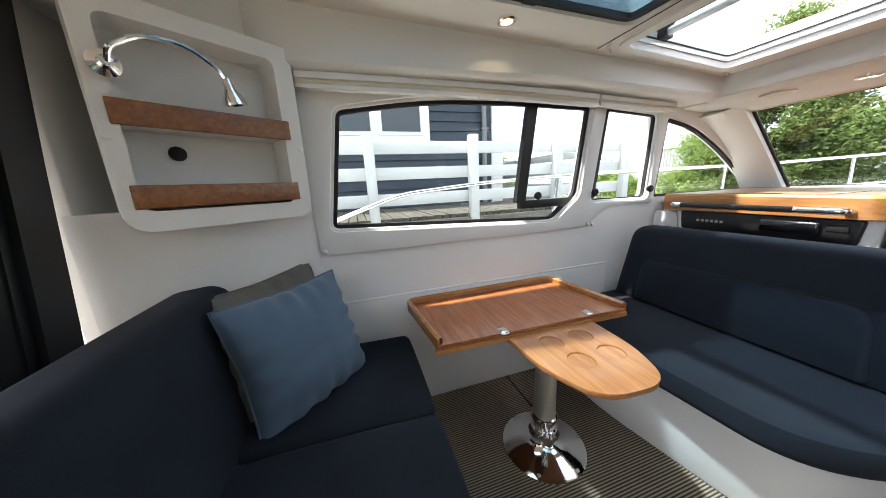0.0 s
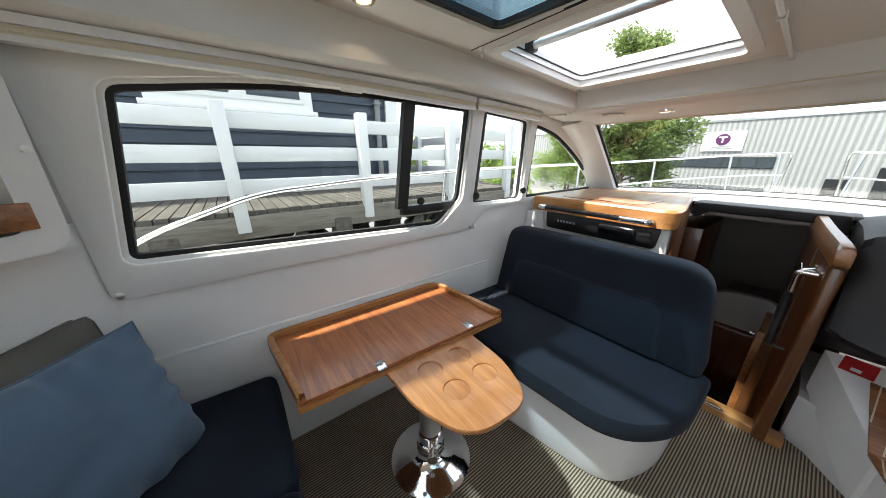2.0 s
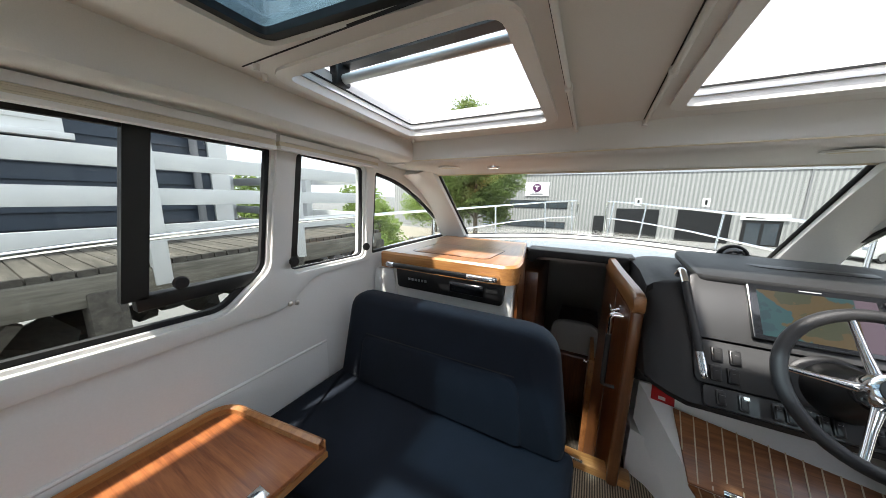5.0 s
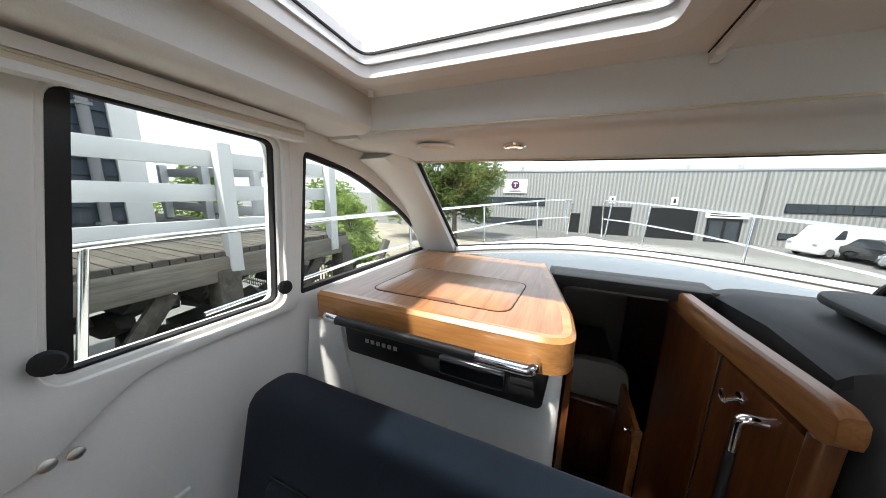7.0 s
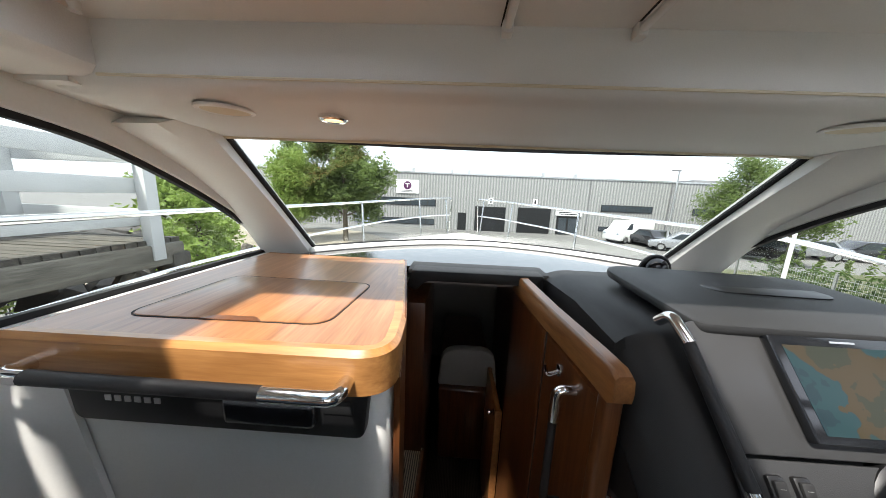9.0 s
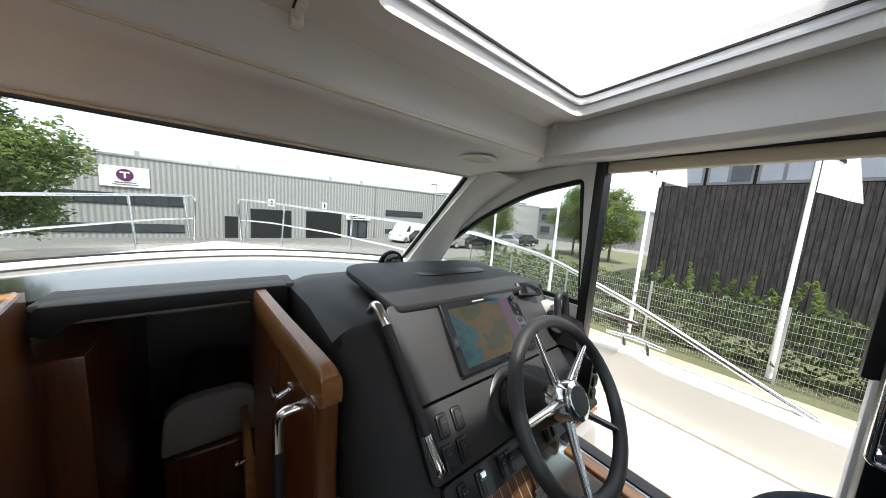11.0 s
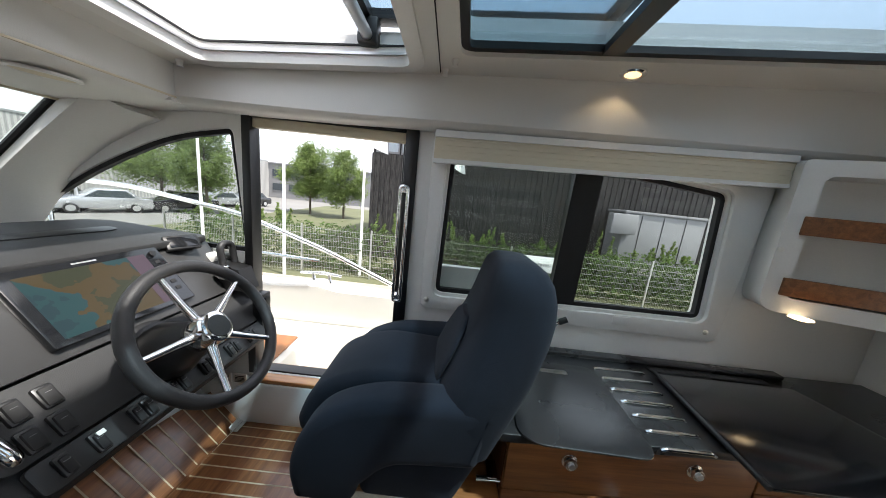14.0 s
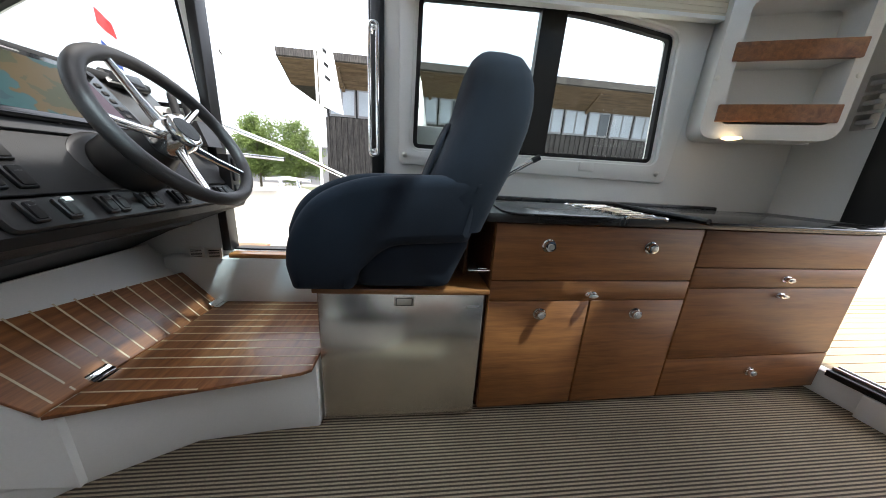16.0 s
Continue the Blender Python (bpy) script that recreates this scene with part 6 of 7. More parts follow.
# cockpit aft of the doorway
cock = tagged(part("cockpit_sole", box(-1.2, 1.35, -3.3, AFT - 0.06, 0.02, 0.10, 0), RUBBER), "teak planked cockpit sole", "deck", kind="structure")
for k in range(44):
    part("plank", box(-1.2 + k * 0.058, -1.146 + k * 0.058, -3.3, AFT - 0.07, 0.10, 0.112, 0), SOLE, cock)
for s in (-1, 1):
    x0 = -1.75 if s < 0 else 1.36
    tagged(part("cockpit_side", box(x0, x0 + 0.42, -3.4, AFT - 0.2, -0.3, 0.62 if s < 0 else 0.80, 0.05, 3), DECK), "white moulded cockpit side", "wall", kind="structure")
tagged(part("transom", box(-1.75, 1.6, -3.5, -3.3, -0.4, 0.62, 0.05, 3), DECK), "white moulded transom", "wall", kind="structure")
cs = thing("cockpit_seat", "grey-blue upholstered cockpit seat with white piping", "seat", (-1.0, -2.2, 0.1))
part("seat_base", box(-1.34, -0.75, -3.2, -1.5, 0.11, 0.40, 0.03), DECK, cs)
part("seat_cushion", pad(-1.33, -0.78, -3.15, -1.55, 0.40, 0.50, 0.03), NAVY, cs)
part("backrest", pad(-1.40, -1.28, -3.15, -1.45, 0.50, 0.78, 0.03), NAVY, cs)
matt = thing("door_mat", "navy door mat with a red banner on the cockpit sole", "mat", (0.2, -1.25, 0.113))
part("mat", box(-0.62, 0.38, -1.17, -0.85, 0.113, 0.120, 0.003), NAVY, matt)
part("banner_border", plate([(-0.40, -0.975), (-0.40, -0.865), (0.25, -0.865), (0.29, -0.975)], [], "z", 0.1202, 0.1215), WHITE, matt)
part("banner", plate([(-0.39, -0.965), (-0.39, -0.875), (0.235, -0.875), (0.265, -0.965)], [], "z", 0.1217, 0.1225), RED, matt, "plain red banner with a white border")
lp = thing("grab_handle", "stainless grab handle on the cockpit side", "handle", (1.36, -1.9, 0.5))
part("tube", tube(bend([(1.355, -1.5, 0.35), (1.31, -1.5, 0.35), (1.31, -1.5, 0.55), (1.31, -1.9, 0.6), (1.355, -1.9, 0.6)], 0.05), 0.011, 8), STAIN, lp)

# ---- shore ----
ABOARD = False
GZ = -1.85
ASPH = mat("grey_paving", (0.15, 0.147, 0.14), 0.9, var=0.18, scale=0.3, fine=12, bump=0.2, bump_scale=25)
GRASS = mat("rough_grass", (0.080, 0.085, 0.042), 0.95, var=0.3, scale=0.5, fine=20, bump=0.6, bump_scale=30)
DIRT = mat("dry_earth", (0.26, 0.23, 0.18), 0.95, var=0.2, scale=0.6, fine=20, bump=0.5, bump_scale=20)
LEAF = leafy("green_leaves", (0.155, 0.215, 0.06))
LEAF2 = leafy("bright_leaves", (0.25, 0.34, 0.085))
LEAF3 = leafy("dark_hedge_leaves", (0.085, 0.13, 0.04), 0.5)
BARK = mat("grey_bark", (0.12, 0.10, 0.075), 0.9, var=0.3, scale=8, fine=60, bump=0.6)
CLAD = striped("grey_profiled_sheet", (0.24, 0.24, 0.235), (0.36, 0.36, 0.35), "x", 0.30, 0.5, 0.5, 0.04)
BOARD = wood("weathered_dark_boards", (0.011, 0.010, 0.0095), (0.10, 0.09, 0.082), "z", 0.85, 0.0, 14, 26)
FENCEPAINT = mat("weathered_white_paint", (0.60, 0.61, 0.60), 0.6, var=0.12, scale=2.5, fine=60, bump=0.15)
NAVYBOARD = mat("dark_blue_painted_board", (0.024, 0.036, 0.053), 0.55, var=0.15, scale=2, fine=30, bump=0.2)
DOCKWOOD = wood("grey_weathered_planks", (0.040, 0.036, 0.029), (0.125, 0.112, 0.092), "x", 0.9, 0.0, 12, 20)
BEAMWOOD = wood("pale_weathered_beam", (0.085, 0.078, 0.062), (0.24, 0.22, 0.18), "y", 0.9, 0.0, 12, 16)
PANEDARK = mat("dark_window_glass", (0.05, 0.06, 0.07), 0.08, var=0.2)
# Paler glass, sky reflection put into its colour; headlights share it.
PANELIGHT = mat("painted_sky_glass", (0.34, 0.38, 0.42), 0.1, var=0.25, scale=0.8)
ROCK = mat("dark_wet_rock", (0.06, 0.055, 0.05), 0.8, var=0.4, scale=3, fine=20, bump=0.8, bump_scale=10)

ground = tagged(part("ground", box(-900, 900, -900, 1400, GZ - 0.5, GZ, 0), ASPH), "grey paved quay reaching to the horizon", "ground", kind="structure")
tagged(part("lawn", plate([(-30, 8), (-30, 27), (-9, 26), (-3.5, 20), (-4.5, 8)], [], "z", GZ + 0.004, GZ + 0.03), DIRT), "dry sandy verge", "ground", kind="structure")
tagged(part("lawn", plate([(8.6, -40), (8.6, 12), (12, 17.2), (19, 17), (40, 18.5), (40, -40)], [], "z", GZ + 0.004, GZ + 0.03), GRASS), "rough grass verge under the hedge", "ground", kind="structure")
tagged(part("lawn", plate([(7.9, -40), (7.9, 11), (9.0, 12), (9.0, -40)], [], "z", GZ + 0.032, GZ + 0.05), DIRT), "dry gravel strip before the hedge", "ground", kind="structure")


def leaves(bm, centre, rad, n, size, rng, squash=1.0, hollow=0.45):
    """Small folded leaf clumps scattered through an uneven crown."""
    c = Vector(centre)
    for _ in range(n):
        d = Vector((rng.gauss(0, 1), rng.gauss(0, 1), rng.gauss(0, 1))).normalized()
        lump = 0.75 + 0.45 * noise.noise(d * 2.3 + c)
        r = rad * lump * (hollow + (1 - hollow) * rng.random() ** 0.6)
        p = c + Vector((d.x * r, d.y * r, d.z * r * squash))
        a = Vector((rng.gauss(0, 1), rng.gauss(0, 1), rng.gauss(0, 0.6))).normalized()
        b = a.orthogonal().normalized()
        s = size * (0.6 + 0.8 * rng.random())
        fold = a.cross(b) * s * 0.35
        v = [bm.verts.new(q) for q in (p - a * s, p + b * s * 0.5 + fold, p + a * s, p - b * s * 0.5 + fold)]
        bm.faces.new((v[0], v[1], v[2]))
        bm.faces.new((v[0], v[2], v[3]))


def tree(at, height, rad, label, seed, material=LEAF, n=2600, size=0.16, trunk=0.12, low=0.3):
    rng = random.Random(seed)
    t = thing("tree", label, "tree", at, "trees")
    x, y, z = at
    lean = rng.uniform(-0.3, 0.3)
    part("trunk", tube([(x, y, z), (x + lean * 0.3, y, z + height * 0.35), (x + lean, y + 0.1, z + height * 0.9)], [trunk, trunk * 0.7, trunk * 0.15], 8), BARK, t)
    crown = bm_new()
    spots = []
    count = 18
    for k in range(count):
        g = (k + 0.5) / count
        h = low + (0.97 - low) * g
        a = k * 2.4 + rng.random()
        rr = rad * (0.35 + 0.65 * math.sin(math.pi * min(1, 0.22 + 0.80 * g)) ** 0.8) * rng.uniform(0.25, 0.70)
        tip = Vector((x + lean * h + rr * math.cos(a), y + rr * math.sin(a), z + height * h))
        part("limb", tube([(x + lean * h * 0.8, y, z + height * max(h - 0.16, low * 0.8)), tip], [trunk * 0.35, trunk * 0.08], 6), BARK, t)
        spots.append((tip, rng.uniform(0.40, 0.62) * (1.15 - 0.45 * g)))
    spots.append((Vector((x + lean, y, z + height * 0.93)), 0.25))
    total = sum(r * r for p, r in spots)
    for p, r in spots:
        leaves(crown, p, rad * r, int(n * r * r / total), size, rng, 0.85, 0.1)
    part("crown", crown, material, t)
    return t


tree((-8.0, 20.5, GZ), 10.0, 3.5, "tall green roadside tree before the grey hall", 1, LEAF, 34000, 0.105, 0.2, 0.22)
tree((-11.2, 19.4, GZ), 5.9, 2.5, "lighter green tree beside the larger one", 2, LEAF2, 14000, 0.09)
tree((-13.5, 24, GZ), 7.4, 2.0, "tall green tree behind the verge", 11, LEAF, 8000, 0.10)
tree((-7.6, 8.3, GZ), 3.6, 1.5, "young bright green tree beside the jetty", 3, LEAF2, 7000, 0.07)
tree((-5.2, 6.4, GZ), 3.2, 0.95, "slender young tree beside the jetty end", 4, LEAF2, 5000, 0.055, 0.05)
tree((-9.5, 5.4, GZ), 4.0, 1.4, "young green tree behind the white fence", 5, LEAF2, 6000, 0.065, 0.06)
tree((22.9, 25, GZ), 7.5, 3.3, "round green tree by the parked cars", 6, LEAF, 14000, 0.10)
tree((28, 15.0, GZ), 6.8, 3.1, "round green tree beyond the hedge", 7, LEAF, 15000, 0.10)
tree((27, 11.2, GZ), 6.4, 2.6, "small green tree beyond the hedge", 8, LEAF, 12000, 0.095)
tree((21, 19.5, GZ), 7.2, 2.4, "green tree beside the car park", 9, LEAF, 11000, 0.095)

# grey hall ahead
hall = thing("grey_hall", "long grey profiled-sheet industrial hall with roller doors", "building", (0, 31, GZ))
HY = 31.0
part("wall", box(-24, 46, HY, HY + 20, GZ, 3.9, 0), CLAD, hall, "grey ribbed sheet wall")
part("roof_edge", box(-24.1, 46.1, HY - 0.06, HY + 20, 3.9, 4.05, 0), ALU, hall)


def hall_window(x0, x1, z0, z1, n, name="window", m=PANEDARK, fm=GREY2):
    w = part(name, box(x0, x1, HY - 0.05, HY - 0.002, z0, z1, 0), fm, hall)
    step = (x1 - x0) / n
    for k in range(n):
        part("pane", box(x0 + k * step + 0.05, x0 + (k + 1) * step - 0.05, HY - 0.07, HY - 0.045, z0 + 0.05, z1 - 0.05, 0), m, w)


hall_window(-8.7, -2.4, 0.55, 1.35, 7)
hall_window(-8.9, -2.5, -1.45, -0.8, 7)
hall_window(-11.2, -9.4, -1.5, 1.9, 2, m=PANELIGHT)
hall_window(14.8, 20.0, 0.75, 1.45, 6)
hall_window(14.8, 20.0, -1.3, -0.8, 6)
hall_window(24, 29, 0.75, 1.45, 6)
for x0, x1, zt, m in ((1.8, 5.0, 0.75, BLACK), (6.3, 9.7, 0.80, GREY)):
    d = part("roller_door", box(x0, x1, HY - 0.06, HY - 0.002, GZ, zt, 0), m, hall, "dark roller door")
    for k in range(8):
        part("slat", box(x0, x1, HY - 0.075, HY - 0.058, GZ + k * (zt - GZ) / 8 + 0.02, GZ + (k + 1) * (zt - GZ) / 8 - 0.01, 0), m, d)
    cx = (x0 + x1) / 2
    n = part("number_panel", box(cx - 0.25, cx + 0.25, HY - 0.05, HY - 0.004, zt + 0.30, zt + 0.95, 0), WHITE, hall, "white plate with a plain bar")
    part("bar", box(cx - 0.08, cx + 0.08, HY - 0.06, HY - 0.048, zt + 0.42, zt + 0.83, 0), GREY, n)
part("side_door", box(0.0, 0.9, HY - 0.05, HY - 0.002, GZ, 0.0, 0), GREY, hall)
e = part("entrance", box(10.4, 12.6, HY - 0.08, HY - 0.002, GZ, 0.1, 0), GREY, hall, "glazed entrance")
part("pane", box(10.6, 11.4, HY - 0.1, HY - 0.07, GZ + 0.1, -0.1, 0), PANEDARK, e)
part("pane", box(11.6, 12.4, HY - 0.1, HY - 0.07, GZ + 0.1, -0.1, 0), PANEDARK, e)
sg = part("sign_board", box(10.2, 12.9, HY - 0.12, HY - 0.08, 0.15, 0.65, 0), WHITE, hall, "white sign with unreadable lettering")
for k in range(2):
    part("bar", box(10.5, 12.4 - 0.5 * k, HY - 0.13, HY - 0.118, 0.28 + 0.17 * k, 0.36 + 0.17 * k, 0), GREY, sg)
lg = part("sign_board", box(-6.65, -4.25, HY - 0.1, HY - 0.01, 1.80, 3.2, 0), WHITE, hall, "white sign with a round violet emblem")
part("emblem", lathe([(0.42, 0), (0.42, 0.03), (0, 0.03)], (-5.45, HY - 0.1, 2.62), (0, -1, 0), 24), mat("violet_emblem", (0.10, 0.02, 0.09), 0.5), lg)
part("emblem_mark", box(-5.5, -5.4, HY - 0.16, HY - 0.125, 2.40, 2.80, 0), WHITE, lg)
part("emblem_mark", box(-5.68, -5.22, HY - 0.16, HY - 0.125, 2.74, 2.84, 0), WHITE, lg)
for k in range(2):
    part("bar", box(-6.1 + 0.1 * k, -4.8 - 0.1 * k, HY - 0.115, HY - 0.098, 1.92 + 0.14 * k, 1.99 + 0.14 * k, 0), GREYL, lg)
for x in (-5.3, -1.0, 0.9, 9, 12.5):
    part("roof_vent", box(x, x + 0.3, HY + 2, HY + 2.3, 4.0, 4.6, 0), ALU, hall)
for x in (-13.0, 13.4, 21.5):
    part("downpipe", box(x, x + 0.12, HY - 0.1, HY, GZ, 3.9, 0), GREYL, hall)

far = thing("white_office", "low pale office building far beyond the hedge", "building", (52, 22, GZ))
part("wall", box(46, 62, 14, 40, GZ, 3.6, 0), GREYL, far)
for k in range(9):
    for z in (-0.6, 1.6):
        w = part("window", box(45.9, 46.0, 15 + k * 2.7, 16.8 + k * 2.7, z, z + 1.1, 0), PANEDARK, far)
part("roof_edge", box(45.8, 62.2, 13.8, 40.2, 3.6, 3.8, 0), GREYL, far)
fo = thing("far_offices", "pale grey flat-roofed offices beyond the car park", "building", (40, 50, GZ))
part("wall", box(34, 60, 44, 60, GZ, 5.5, 0), GREYL, fo)
for k in range(8):
    for z in (-0.4, 2.4):
        part("window", box(34.5 + k * 3, 36.8 + k * 3, 43.9, 44.0, z, z + 1.2, 0), PANEDARK, fo)


def car(at, turn, length, height, paint, label, van=False):
    c = thing("parked_car" if not van else "parked_van", label, "car", at, "parked cars")
    L, w = length / 2, 0.88
    if van:
        body = [(-L, 0.25), (-L, height), (L * 0.45, height), (L * 0.72, height * 0.62), (L, height * 0.5), (L, 0.25)]
        glass = [(L * 0.30, height * 0.62), (L * 0.30, height * 0.92), (L * 0.43, height * 0.92), (L * 0.64, height * 0.62)]
    else:
        body = [(-L, 0.3), (-L, height * 0.62), (-L * 0.72, height * 0.66), (-L * 0.48, height), (L * 0.15, height), (L * 0.48, height * 0.64), (L * 0.95, height * 0.52), (L, 0.3)]
        glass = [(-L * 0.62, height * 0.66), (-L * 0.43, height * 0.94), (L * 0.12, height * 0.94), (L * 0.38, height * 0.66)]
    m = pose(*at, 0, 0, turn)
    part("body", turned(plate(rounded(body, .12, 4), [], "y", -w, w, 0.05), m), paint, c)
    part("glazing", turned(plate(rounded(glass, .04, 3), [], "y", -w - 0.004, w + 0.004), m), PANEDARK, c)
    for sx in (-L * 0.62, L * 0.62):
        for sy in (-w + 0.1, w - 0.1):
            t = part("wheel", turned(lathe([(0.3, -0.1), (0.32, -0.06), (0.32, 0.06), (0.3, 0.1)], (sx, sy, 0.32), (0, 1, 0), 18), m), RUBBER, c)
            part("rim", turned(lathe([(0.19, -0.105), (0.19, 0.105)], (sx, sy, 0.32), (0, 1, 0), 14), m), ALU, t)
    for sy in (-w + 0.2, w - 0.2):
        part("headlight", turned(box(L - 0.06, L + 0.02, sy - 0.13, sy + 0.13, height * 0.38, height * 0.48, 0.02), m), PANELIGHT, c)
    return c


SILVER = mat("silver_car_paint", (0.45, 0.46, 0.48), 0.25, 0.6, coat=0.6)
DARKCAR = mat("black_car_paint", (0.02, 0.02, 0.024), 0.2, coat=0.8)
car((15.6, 27.2, GZ), 200, 4.0, 1.95, WHITE, "white parked delivery van", True)
car((16.2, 25.2, GZ), 100, 3.6, 1.45, DARKCAR, "small black hatchback in the car park")
car((17.2, 23.0, GZ), 150, 4.3, 1.5, SILVER, "silver car in the car park")
car((20.8, 21.4, GZ), 160, 4.3, 1.5, DARKCAR, "dark car in the car park")
car((25.8, 22.8, GZ), 165, 4.3, 1.45, SILVER, "silver parked saloon car")
car((29.3, 22.4, GZ), 165, 4.3, 1.5, DARKCAR, "black car at the far side of the car park")
lpst = thing("street_lamp", "slim grey street lamp in the car park", "lamp", (16.3, 23.4, GZ))
part("pole", tube([(16.3, 23.4, GZ), (16.3, 23.4, 4.2)], [0.08, 0.05], 8), ALU, lpst)
part("lamp_head", box(15.75, 16.4, 23.32, 23.48, 4.15, 4.25, 0.03), GREYL, lpst)

# ---- starboard: hedge, wire fence, barn, flags, sign ----
rng = random.Random(21)
hb = bm_new()
for k in range(150):
    y = -19 + k * 0.2
    for z in (-1.5, -0.9, -0.35):
        leaves(hb, (10.3 + rng.uniform(-0.2, 0.2), y, z + rng.uniform(-0.15, 0.15)), 0.55, 34, 0.075, rng, 0.8, 0.5)
hedge = tagged(part("hedge", hb, LEAF3), "dense dark green clipped hedge behind a wire fence", "hedge", kind="stuff")
sb = bm_new()
for k in range(75):
    y = -17 + rng.random() * 28
    h = 0.25 + 0.8 * rng.random() ** 2
    dx, dy = rng.uniform(-0.25, 0.25), rng.uniform(-0.3, 0.3) * h
    for j in range(9):
        leaves(sb, (10.4 + dx + rng.uniform(-0.05, 0.05), y + dy * j / 9, -0.1 + h * j / 9), 0.13 * (1.15 - j / 10), 12, 0.045, rng, 1.0, 0.1)
tagged(part("hedge_shoots", sb, LEAF), "bright green shoots standing over the hedge", "shrub", kind="stuff")
wf = thing("wire_fence", "pale galvanised wire mesh fence in front of the hedge", "fence", (9.55, -4, GZ))
for k in range(13):
    part("post", box(9.53, 9.58, -19 + k * 2.5, -18.95 + k * 2.5, GZ, -0.02, 0), ALU, wf)
for k in range(9):
    z = -1.75 + k * 0.2
    part("wire", tube([(9.55, -19, z), (9.55, 11, z)], 0.006, 4), ALU, wf)
mesh = bm_new()
for k in range(500):
    y = -19 + k * 0.06
    tube([(9.55, y, -1.8), (9.55, y, -0.08)], 0.0028, 3, mesh)
wv = part("upright_wires", mesh, ALU, wf)
wv["kind"] = "stuff"

barn = thing("boarded_barn", "dark weathered board barn with a window band and wide eaves", "building", (16, -8, GZ))
part("wall", box(13.06, 24, -26, 4.6, GZ, 4.14, 0), GREY, barn)
for k in range(250):
    y = -26 + k * 0.1225
    if y < 4.6:
        dx = 0.03 * (k % 2) + rng.uniform(-0.006, 0.006)
        part("board", box(13.0 - dx, 13.06, y + 0.003, y + 0.115, GZ, 3.05, 0), BOARD, barn)
for k in range(53):
    x = 13.05 + k * 0.205
    part("board", box(x + 0.004, x + 0.195, 4.6, 4.66 + 0.03 * (k % 2), GZ, 3.05, 0), BOARD, barn)
for k in range(26):
    y = -25.6 + k * 1.16
    w = part("window", box(12.98, 13.05, y, y + 1.08, 3.08, 4.15, 0), GREYL, barn)
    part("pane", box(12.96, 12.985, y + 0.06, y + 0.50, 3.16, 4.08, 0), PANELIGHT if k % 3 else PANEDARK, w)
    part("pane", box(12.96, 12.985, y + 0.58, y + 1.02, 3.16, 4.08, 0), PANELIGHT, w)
SOFFIT = wood("brown_soffit_boards", (0.085, 0.055, 0.033), (0.20, 0.14, 0.085), "y", 0.7, 0.0, 12, 8)
part("roof", loft([[(11.8, y, 4.80), (11.8, y, 5.05), (24.5, y, 5.10), (24.5, y, 4.16), (13.0, y, 4.16)] for y in (-27.5, 5.95)]), BOARD, barn, "flat roof with a wide eave")
for k in range(8):
    x0, x1 = 11.86 + k * 0.142, 11.86 + (k + 1) * 0.142 - 0.012
    za, zb = 4.765 - 0.533 * (x0 - 11.86), 4.765 - 0.533 * (x1 - 11.86)
    part("soffit_board", loft([[(x0, y, za), (x1, y, zb), (x1, y, zb - 0.02), (x0, y, za - 0.02)] for y in (-27.4, 5.9)]), SOFFIT, barn, "brown soffit board")
for k in range(9):
    y = -25 + k * 3.6
    part("bracket", loft([[(12.0, y, 4.60), (12.0, y + 0.12, 4.60), (12.0, y + 0.12, 4.70), (12.0, y, 4.70)], [(12.96, y, 4.02), (12.96, y + 0.12, 4.02), (12.96, y + 0.12, 4.17), (12.96, y, 4.17)]]), SOFFIT, barn)
tank = thing("equipment_box", "pale grey sheet metal equipment housing beside the barn", "cabinet", (11.9, -7.8, GZ))
part("housing", box(11.4, 12.6, -9.6, -6.3, GZ, 1.55, 0.03), GREYL, tank)
part("lid", box(11.35, 12.65, -9.65, -6.25, 1.55, 1.66, 0.02), GREYL, tank)
for y in (-8.8, -7.9, -7.0):
    part("panel_joint", box(11.39, 11.40, y, y + 0.03, GZ, 1.5, 0), GREY, tank)
part("side_box", box(11.0, 11.4, -6.6, -5.6, 0.7, 1.5, 0.03), GREYL, tank)


def flagpole(x, y, top, drop, wid, label, hang=0.2):
    f = thing("flagpole", label, "flagpole", (x, y, GZ), "flagpoles")
    part("pole", tube([(x, y, GZ), (x, y, top)], [0.055, 0.035], 10), WHITE, f)
    if drop:
        fl = part("flag", sheet(lambda u, v: Vector((x + 0.05 + 0.10 * math.sin(7 * u + 3 * v) * u, y - 0.06 - wid * u * (0.55 + 0.45 * v), top - hang - drop * v - 0.5 * u * (1 - 0.5 * v))), 10, 14, 0.006), WHITE, f, "white flag hanging limp with grey marks")
        for k in range(3):
            part("flag_mark", sheet(lambda u, v, k=k: Vector((x + 0.045 + 0.10 * math.sin(7 * (0.35 + 0.25 * u) + 3 * (0.2 + 0.17 * k)) * (0.35 + 0.25 * u), y - 0.06 - wid * (0.35 + 0.25 * u) * (0.55 + 0.45 * (0.2 + 0.17 * k)), top - hang - drop * (0.2 + 0.17 * k + 0.04 * v) - 0.5 * (0.35 + 0.25 * u) * 0.8)), 3, 2, 0.012), GREY, fl)
    return f


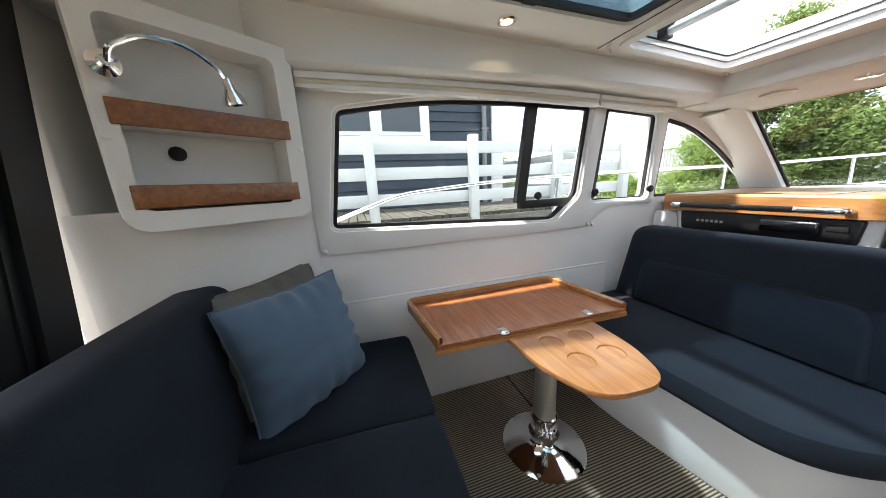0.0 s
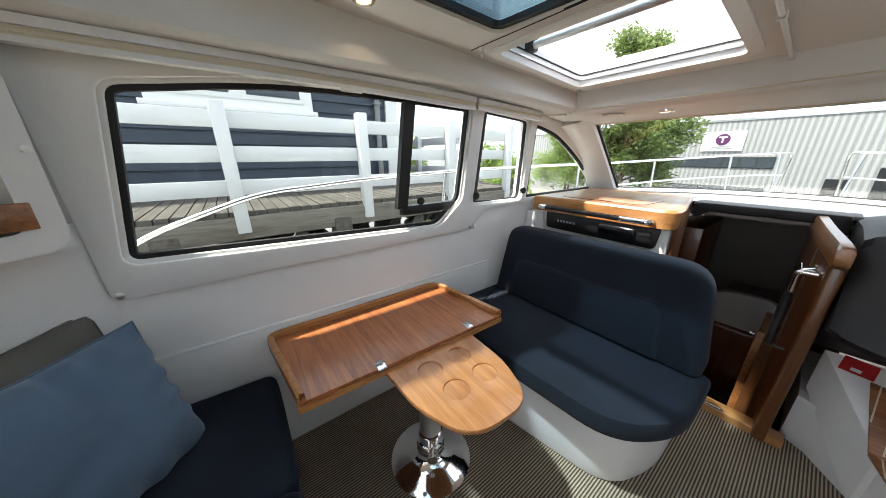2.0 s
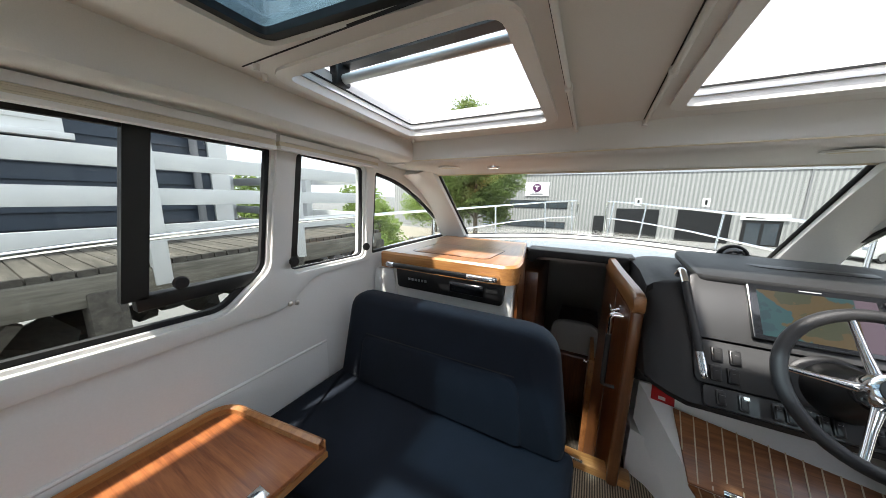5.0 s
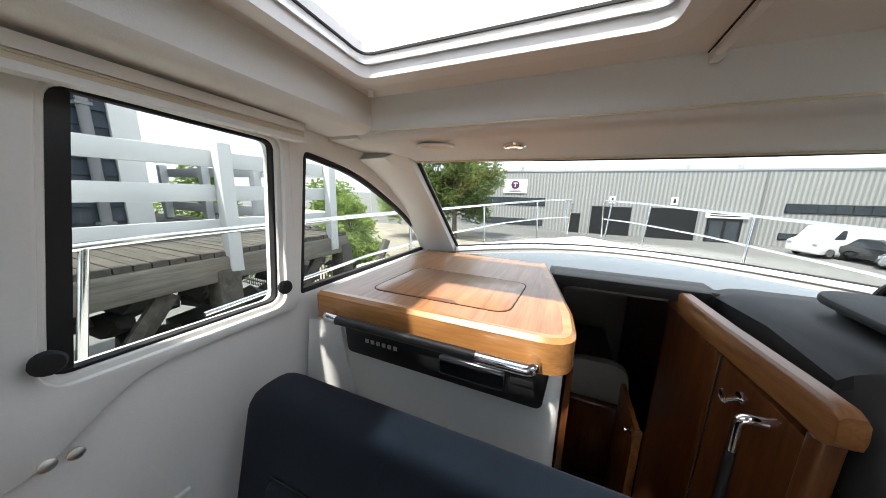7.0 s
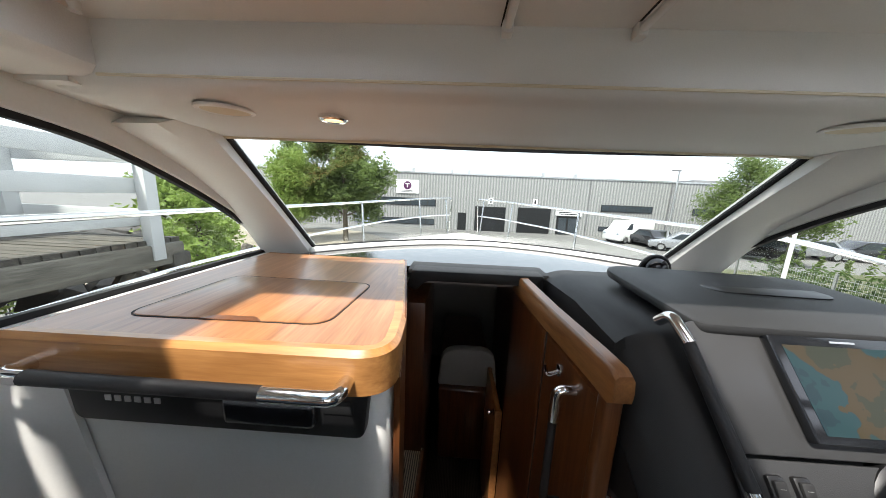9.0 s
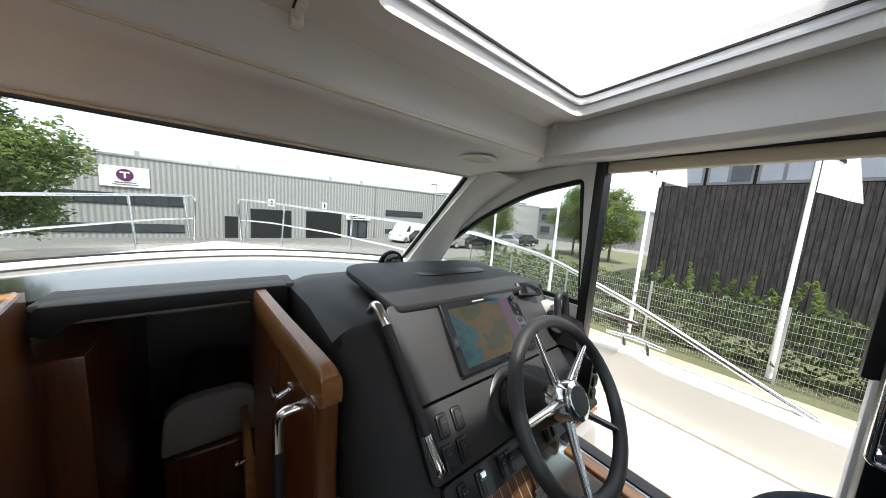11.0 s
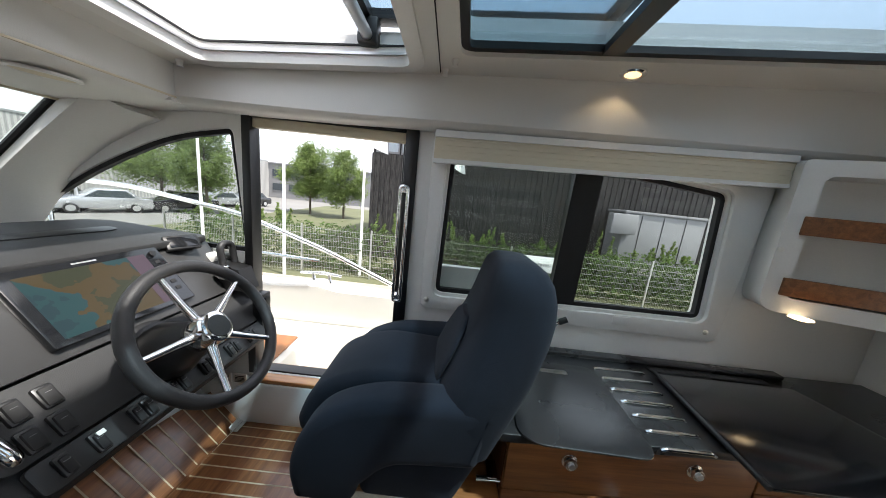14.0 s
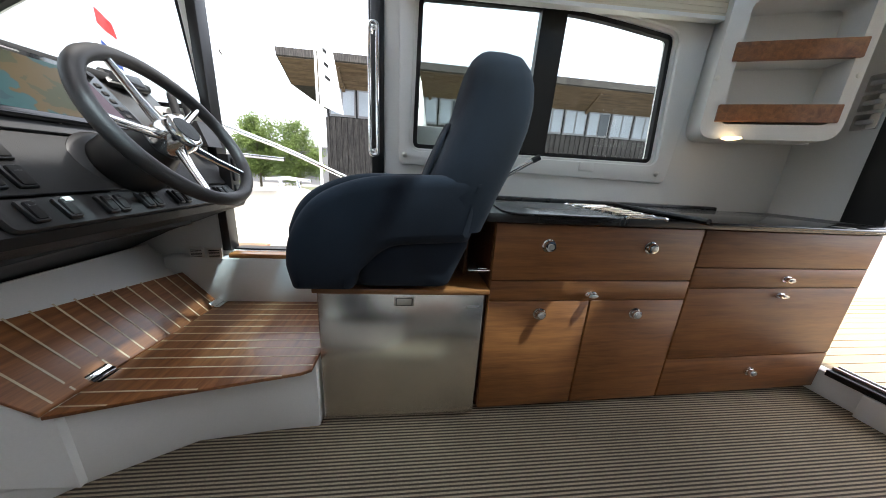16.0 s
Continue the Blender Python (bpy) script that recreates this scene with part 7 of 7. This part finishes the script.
flagpole(9.1, 6.4, 5.1, 1.5, 0.22, "tall white flagpole with a furled white banner")
flagpole(9.9, 4.0, 5.3, 2.2, 0.75, "white flagpole with a limp white flag")
flagpole(9.9, 1.1, 4.6, 1.9, 0.6, "white flagpole with a limp white banner")
fp = flagpole(9.4, 9.5, 4.9, 0, 0, "white flagpole with a small red, white and blue flag")
for k, m in enumerate((RED, WHITE, mat("blue_flag_cloth", (0.03, 0.07, 0.30), 0.8))):
    part("flag_band", sheet(lambda u, v, k=k: Vector((9.45 + 0.06 * math.sin(6 * u + 2 * v) * u, 9.46 - 0.36 * u, 4.75 - 0.38 * (k + v) - 0.35 * u)), 6, 4, 0.006), m, fp)

ps = thing("parking_sign", "white visitor parking sign with a blue parking symbol", "sign", (8.05, -2.1, GZ))
part("board", box(8.02, 8.06, -3.15, -1.05, -0.52, 0.02, 0.01), GREY, ps)
part("face", box(8.0, 8.02, -3.12, -1.08, -0.49, -0.01, 0.003), WHITE, ps)
part("symbol", box(7.99, 8.0, -1.56, -1.12, -0.46, -0.04, 0.003), mat("blue_sign_paint", (0.02, 0.09, 0.42), 0.4), ps)
for y in (-2.9, -1.3):
    part("post", box(8.04, 8.09, y, y + 0.05, GZ, -0.5, 0), ALU, ps)


def lettering(text, at, size, material, parent, turn):
    cu = bpy.data.curves.new("lettering", "FONT")
    cu.body, cu.size, cu.extrude = text, size, 0.002
    tmp = bpy.data.objects.new("lettering_tmp", cu)
    scene.collection.objects.link(tmp)
    bpy.context.view_layer.update()
    me = bpy.data.meshes.new_from_object(tmp.evaluated_get(bpy.context.evaluated_depsgraph_get()))
    bpy.data.objects.remove(tmp)
    me.transform(pose(*at, *turn))
    me.materials.clear()
    me.materials.append(material)
    ob = new("lettering", me)
    ob.parent = parent
    ob.matrix_parent_inverse = parent.matrix_basis.inverted()
    return ob


lettering("BEZOEKERS / BESUCHER", (7.996, -1.60, -0.31), 0.135, BLACK, ps, (90, 0, -90))
lettering("P", (7.986, -1.20, -0.42), 0.46, WHITE, ps, (90, 0, -90))

# ---- port: jetty, white fence, blue boarded house ----
dock = tagged(part("jetty", box(-9.5, -3.30, -9, 4.05, 0.76, 0.905, 0), DOCKWOOD), "weathered grey plank jetty", "jetty", kind="structure")
for k in range(130):
    y = -9 + k * 0.102
    if y > 4.0:
        break
    part("plank", box(-9.5, -3.27, y + 0.005, y + 0.096, 0.906, 0.95 + rng.uniform(0, 0.006), 0), DOCKWOOD, dock)
part("edge_beam", box(-3.34, -3.22, -9, 4.05, 0.69, 0.91, 0.02), BEAMWOOD, dock)
for k in range(8):
    y = -6.5 + k * 1.5
    part("pile", box(-3.42, -3.20, y - 0.1, y + 0.1, GZ, 0.80, 0.03), DOCKWOOD, dock)
    part("brace", tube([(-3.32, y + 0.1, -0.7), (-3.32, y + 1.1, 0.68)], 0.07, 6), DOCKWOOD, dock)
rk = bm_new()
for k in range(420):
    x, y = -3.6 - 2.6 * rng.random(), -7 + 13 * rng.random()
    p = Vector((x, y, GZ + 0.25 + (-3.2 - x) * 0.75 + rng.uniform(0, 0.2)))
    s = rng.uniform(0.14, 0.34)
    vs = bmesh.ops.create_icosphere(rk, subdivisions=1, radius=s)["verts"]
    for v in vs:
        v.co = p + Vector((v.co.x * 1.2, v.co.y, v.co.z * 0.7)) + Vector(noise.noise_vector(v.co * 5 + p)) * s * 0.4
tagged(part("rock_bank", rk, ROCK), "dark rock bank under the jetty", "rocks", kind="stuff")

fence = thing("white_fence", "white painted plank fence along the jetty", "fence", (-3.45, 0, 0.6))
for y in (-4.93, -3.68, -2.43, -1.18, 0.07, 1.32, 2.57, 3.78):
    part("post", box(-3.30, -3.20, y - 0.055, y + 0.055, 0.76, 1.90, 0.006), FENCEPAINT, fence)
for k, z in enumerate((1.765, 1.475, 1.175)):
    part("rail", box(-3.345, -3.302, -5.5, 3.82, z - 0.07, z + 0.07, 0.004), FENCEPAINT, fence)
for x in (-4.7, -6.0, -7.3):
    part("post", box(x - 0.06, x + 0.06, 3.72, 3.83, 0.90, 1.90, 0.006), FENCEPAINT, fence)
for z in (1.765, 1.475, 1.175):
    part("rail", box(-7.5, -3.30, 3.83, 3.88, z - 0.075, z + 0.075, 0.004), FENCEPAINT, fence)

house = thing("boarded_house", "dark blue weatherboard house with white trim", "house", (-5.2, -2, 0.95))
HX = -5.05
part("core", box(-10, HX - 0.04, -9, 2.66, 0.93, 5.3, 0), GREY, house)
for k in range(26):
    z = 0.96 + k * 0.165
    bm = loft([[(HX - 0.04, y, z), (HX, y, z), (HX - 0.025, y, z + 0.17), (HX - 0.04, y, z + 0.17)] for y in (-9, 2.62)])
    part("weatherboard", bm, NAVYBOARD, house)
    bm = loft([[(x, 2.66, z), (x, 2.70, z), (x, 2.675, z + 0.17), (x, 2.66, z + 0.17)] for x in (-10, HX - 0.1)])
    part("weatherboard", bm, NAVYBOARD, house)
part("corner_board", box(HX - 0.18, HX + 0.03, 2.50, 2.73, 0.94, 5.3, 0.004), WHITE, house)
w = part("window", box(HX - 0.03, HX + 0.05, -0.58, 1.27, 2.09, 2.80, 0.004), WHITE, house, "white casement window")
for y0, y1 in ((-0.44, 0.28), (0.41, 1.13)):
    part("sash", box(HX + 0.045, HX + 0.07, y0 - 0.03, y1 + 0.03, 2.19, 2.72, 0.004), WHITE, w)
    part("pane", box(HX + 0.066, HX + 0.074, y0 + 0.03, y1 - 0.03, 2.25, 2.66, 0), PANEDARK, w)
part("sill", box(HX, HX + 0.12, -0.63, 1.32, 2.03, 2.095, 0.006), WHITE, w)
part("downpipe", tube([(HX + 0.07, 2.32, 0.955), (HX + 0.07, 2.32, 5.2)], 0.045, 10), GREYL, house)
for z in (1.1, 2.3, 3.5):
    part("pipe_clip", box(HX, HX + 0.12, 2.26, 2.38, z, z + 0.03, 0), GREYL, house)
w = part("window", box(HX - 0.03, HX + 0.05, -4.2, -2.6, 2.09, 2.80, 0.004), WHITE, house)
part("pane", box(HX + 0.045, HX + 0.06, -4.1, -2.7, 2.19, 2.72, 0), PANEDARK, w)
rf = thing("iron_railing", "dark iron railing along the verge", "railing", (-5.5, 5, GZ))
for k in range(60):
    x = -11 + k * 0.12
    part("bar", box(x, x + 0.02, 7.0, 7.02, GZ, -0.55, 0), BLACK, rf)
for z in (-0.65, GZ + 0.15):
    part("rail", box(-11.05, -3.85, 7.021, 7.05, z - 0.02, z + 0.02, 0.003), BLACK, rf)
part("rail", box(-11, -3.8, 6.99, 7.03, -0.62, -0.58, 0), BLACK, rf)
part("rail", box(-11, -3.8, 6.99, 7.03, -1.70, -1.66, 0), BLACK, rf)

# ---- full size ----
bpy.context.view_layer.update()
for ob in list(scene.objects):
    if ob.parent is None and ob.type in ("MESH", "EMPTY"):
        ob.matrix_world = Matrix.Scale(SIZE, 4) @ ob.matrix_world
    elif ob.type == "LIGHT" and ob.data.type == "SPOT":
        ob.location = ob.location * SIZE
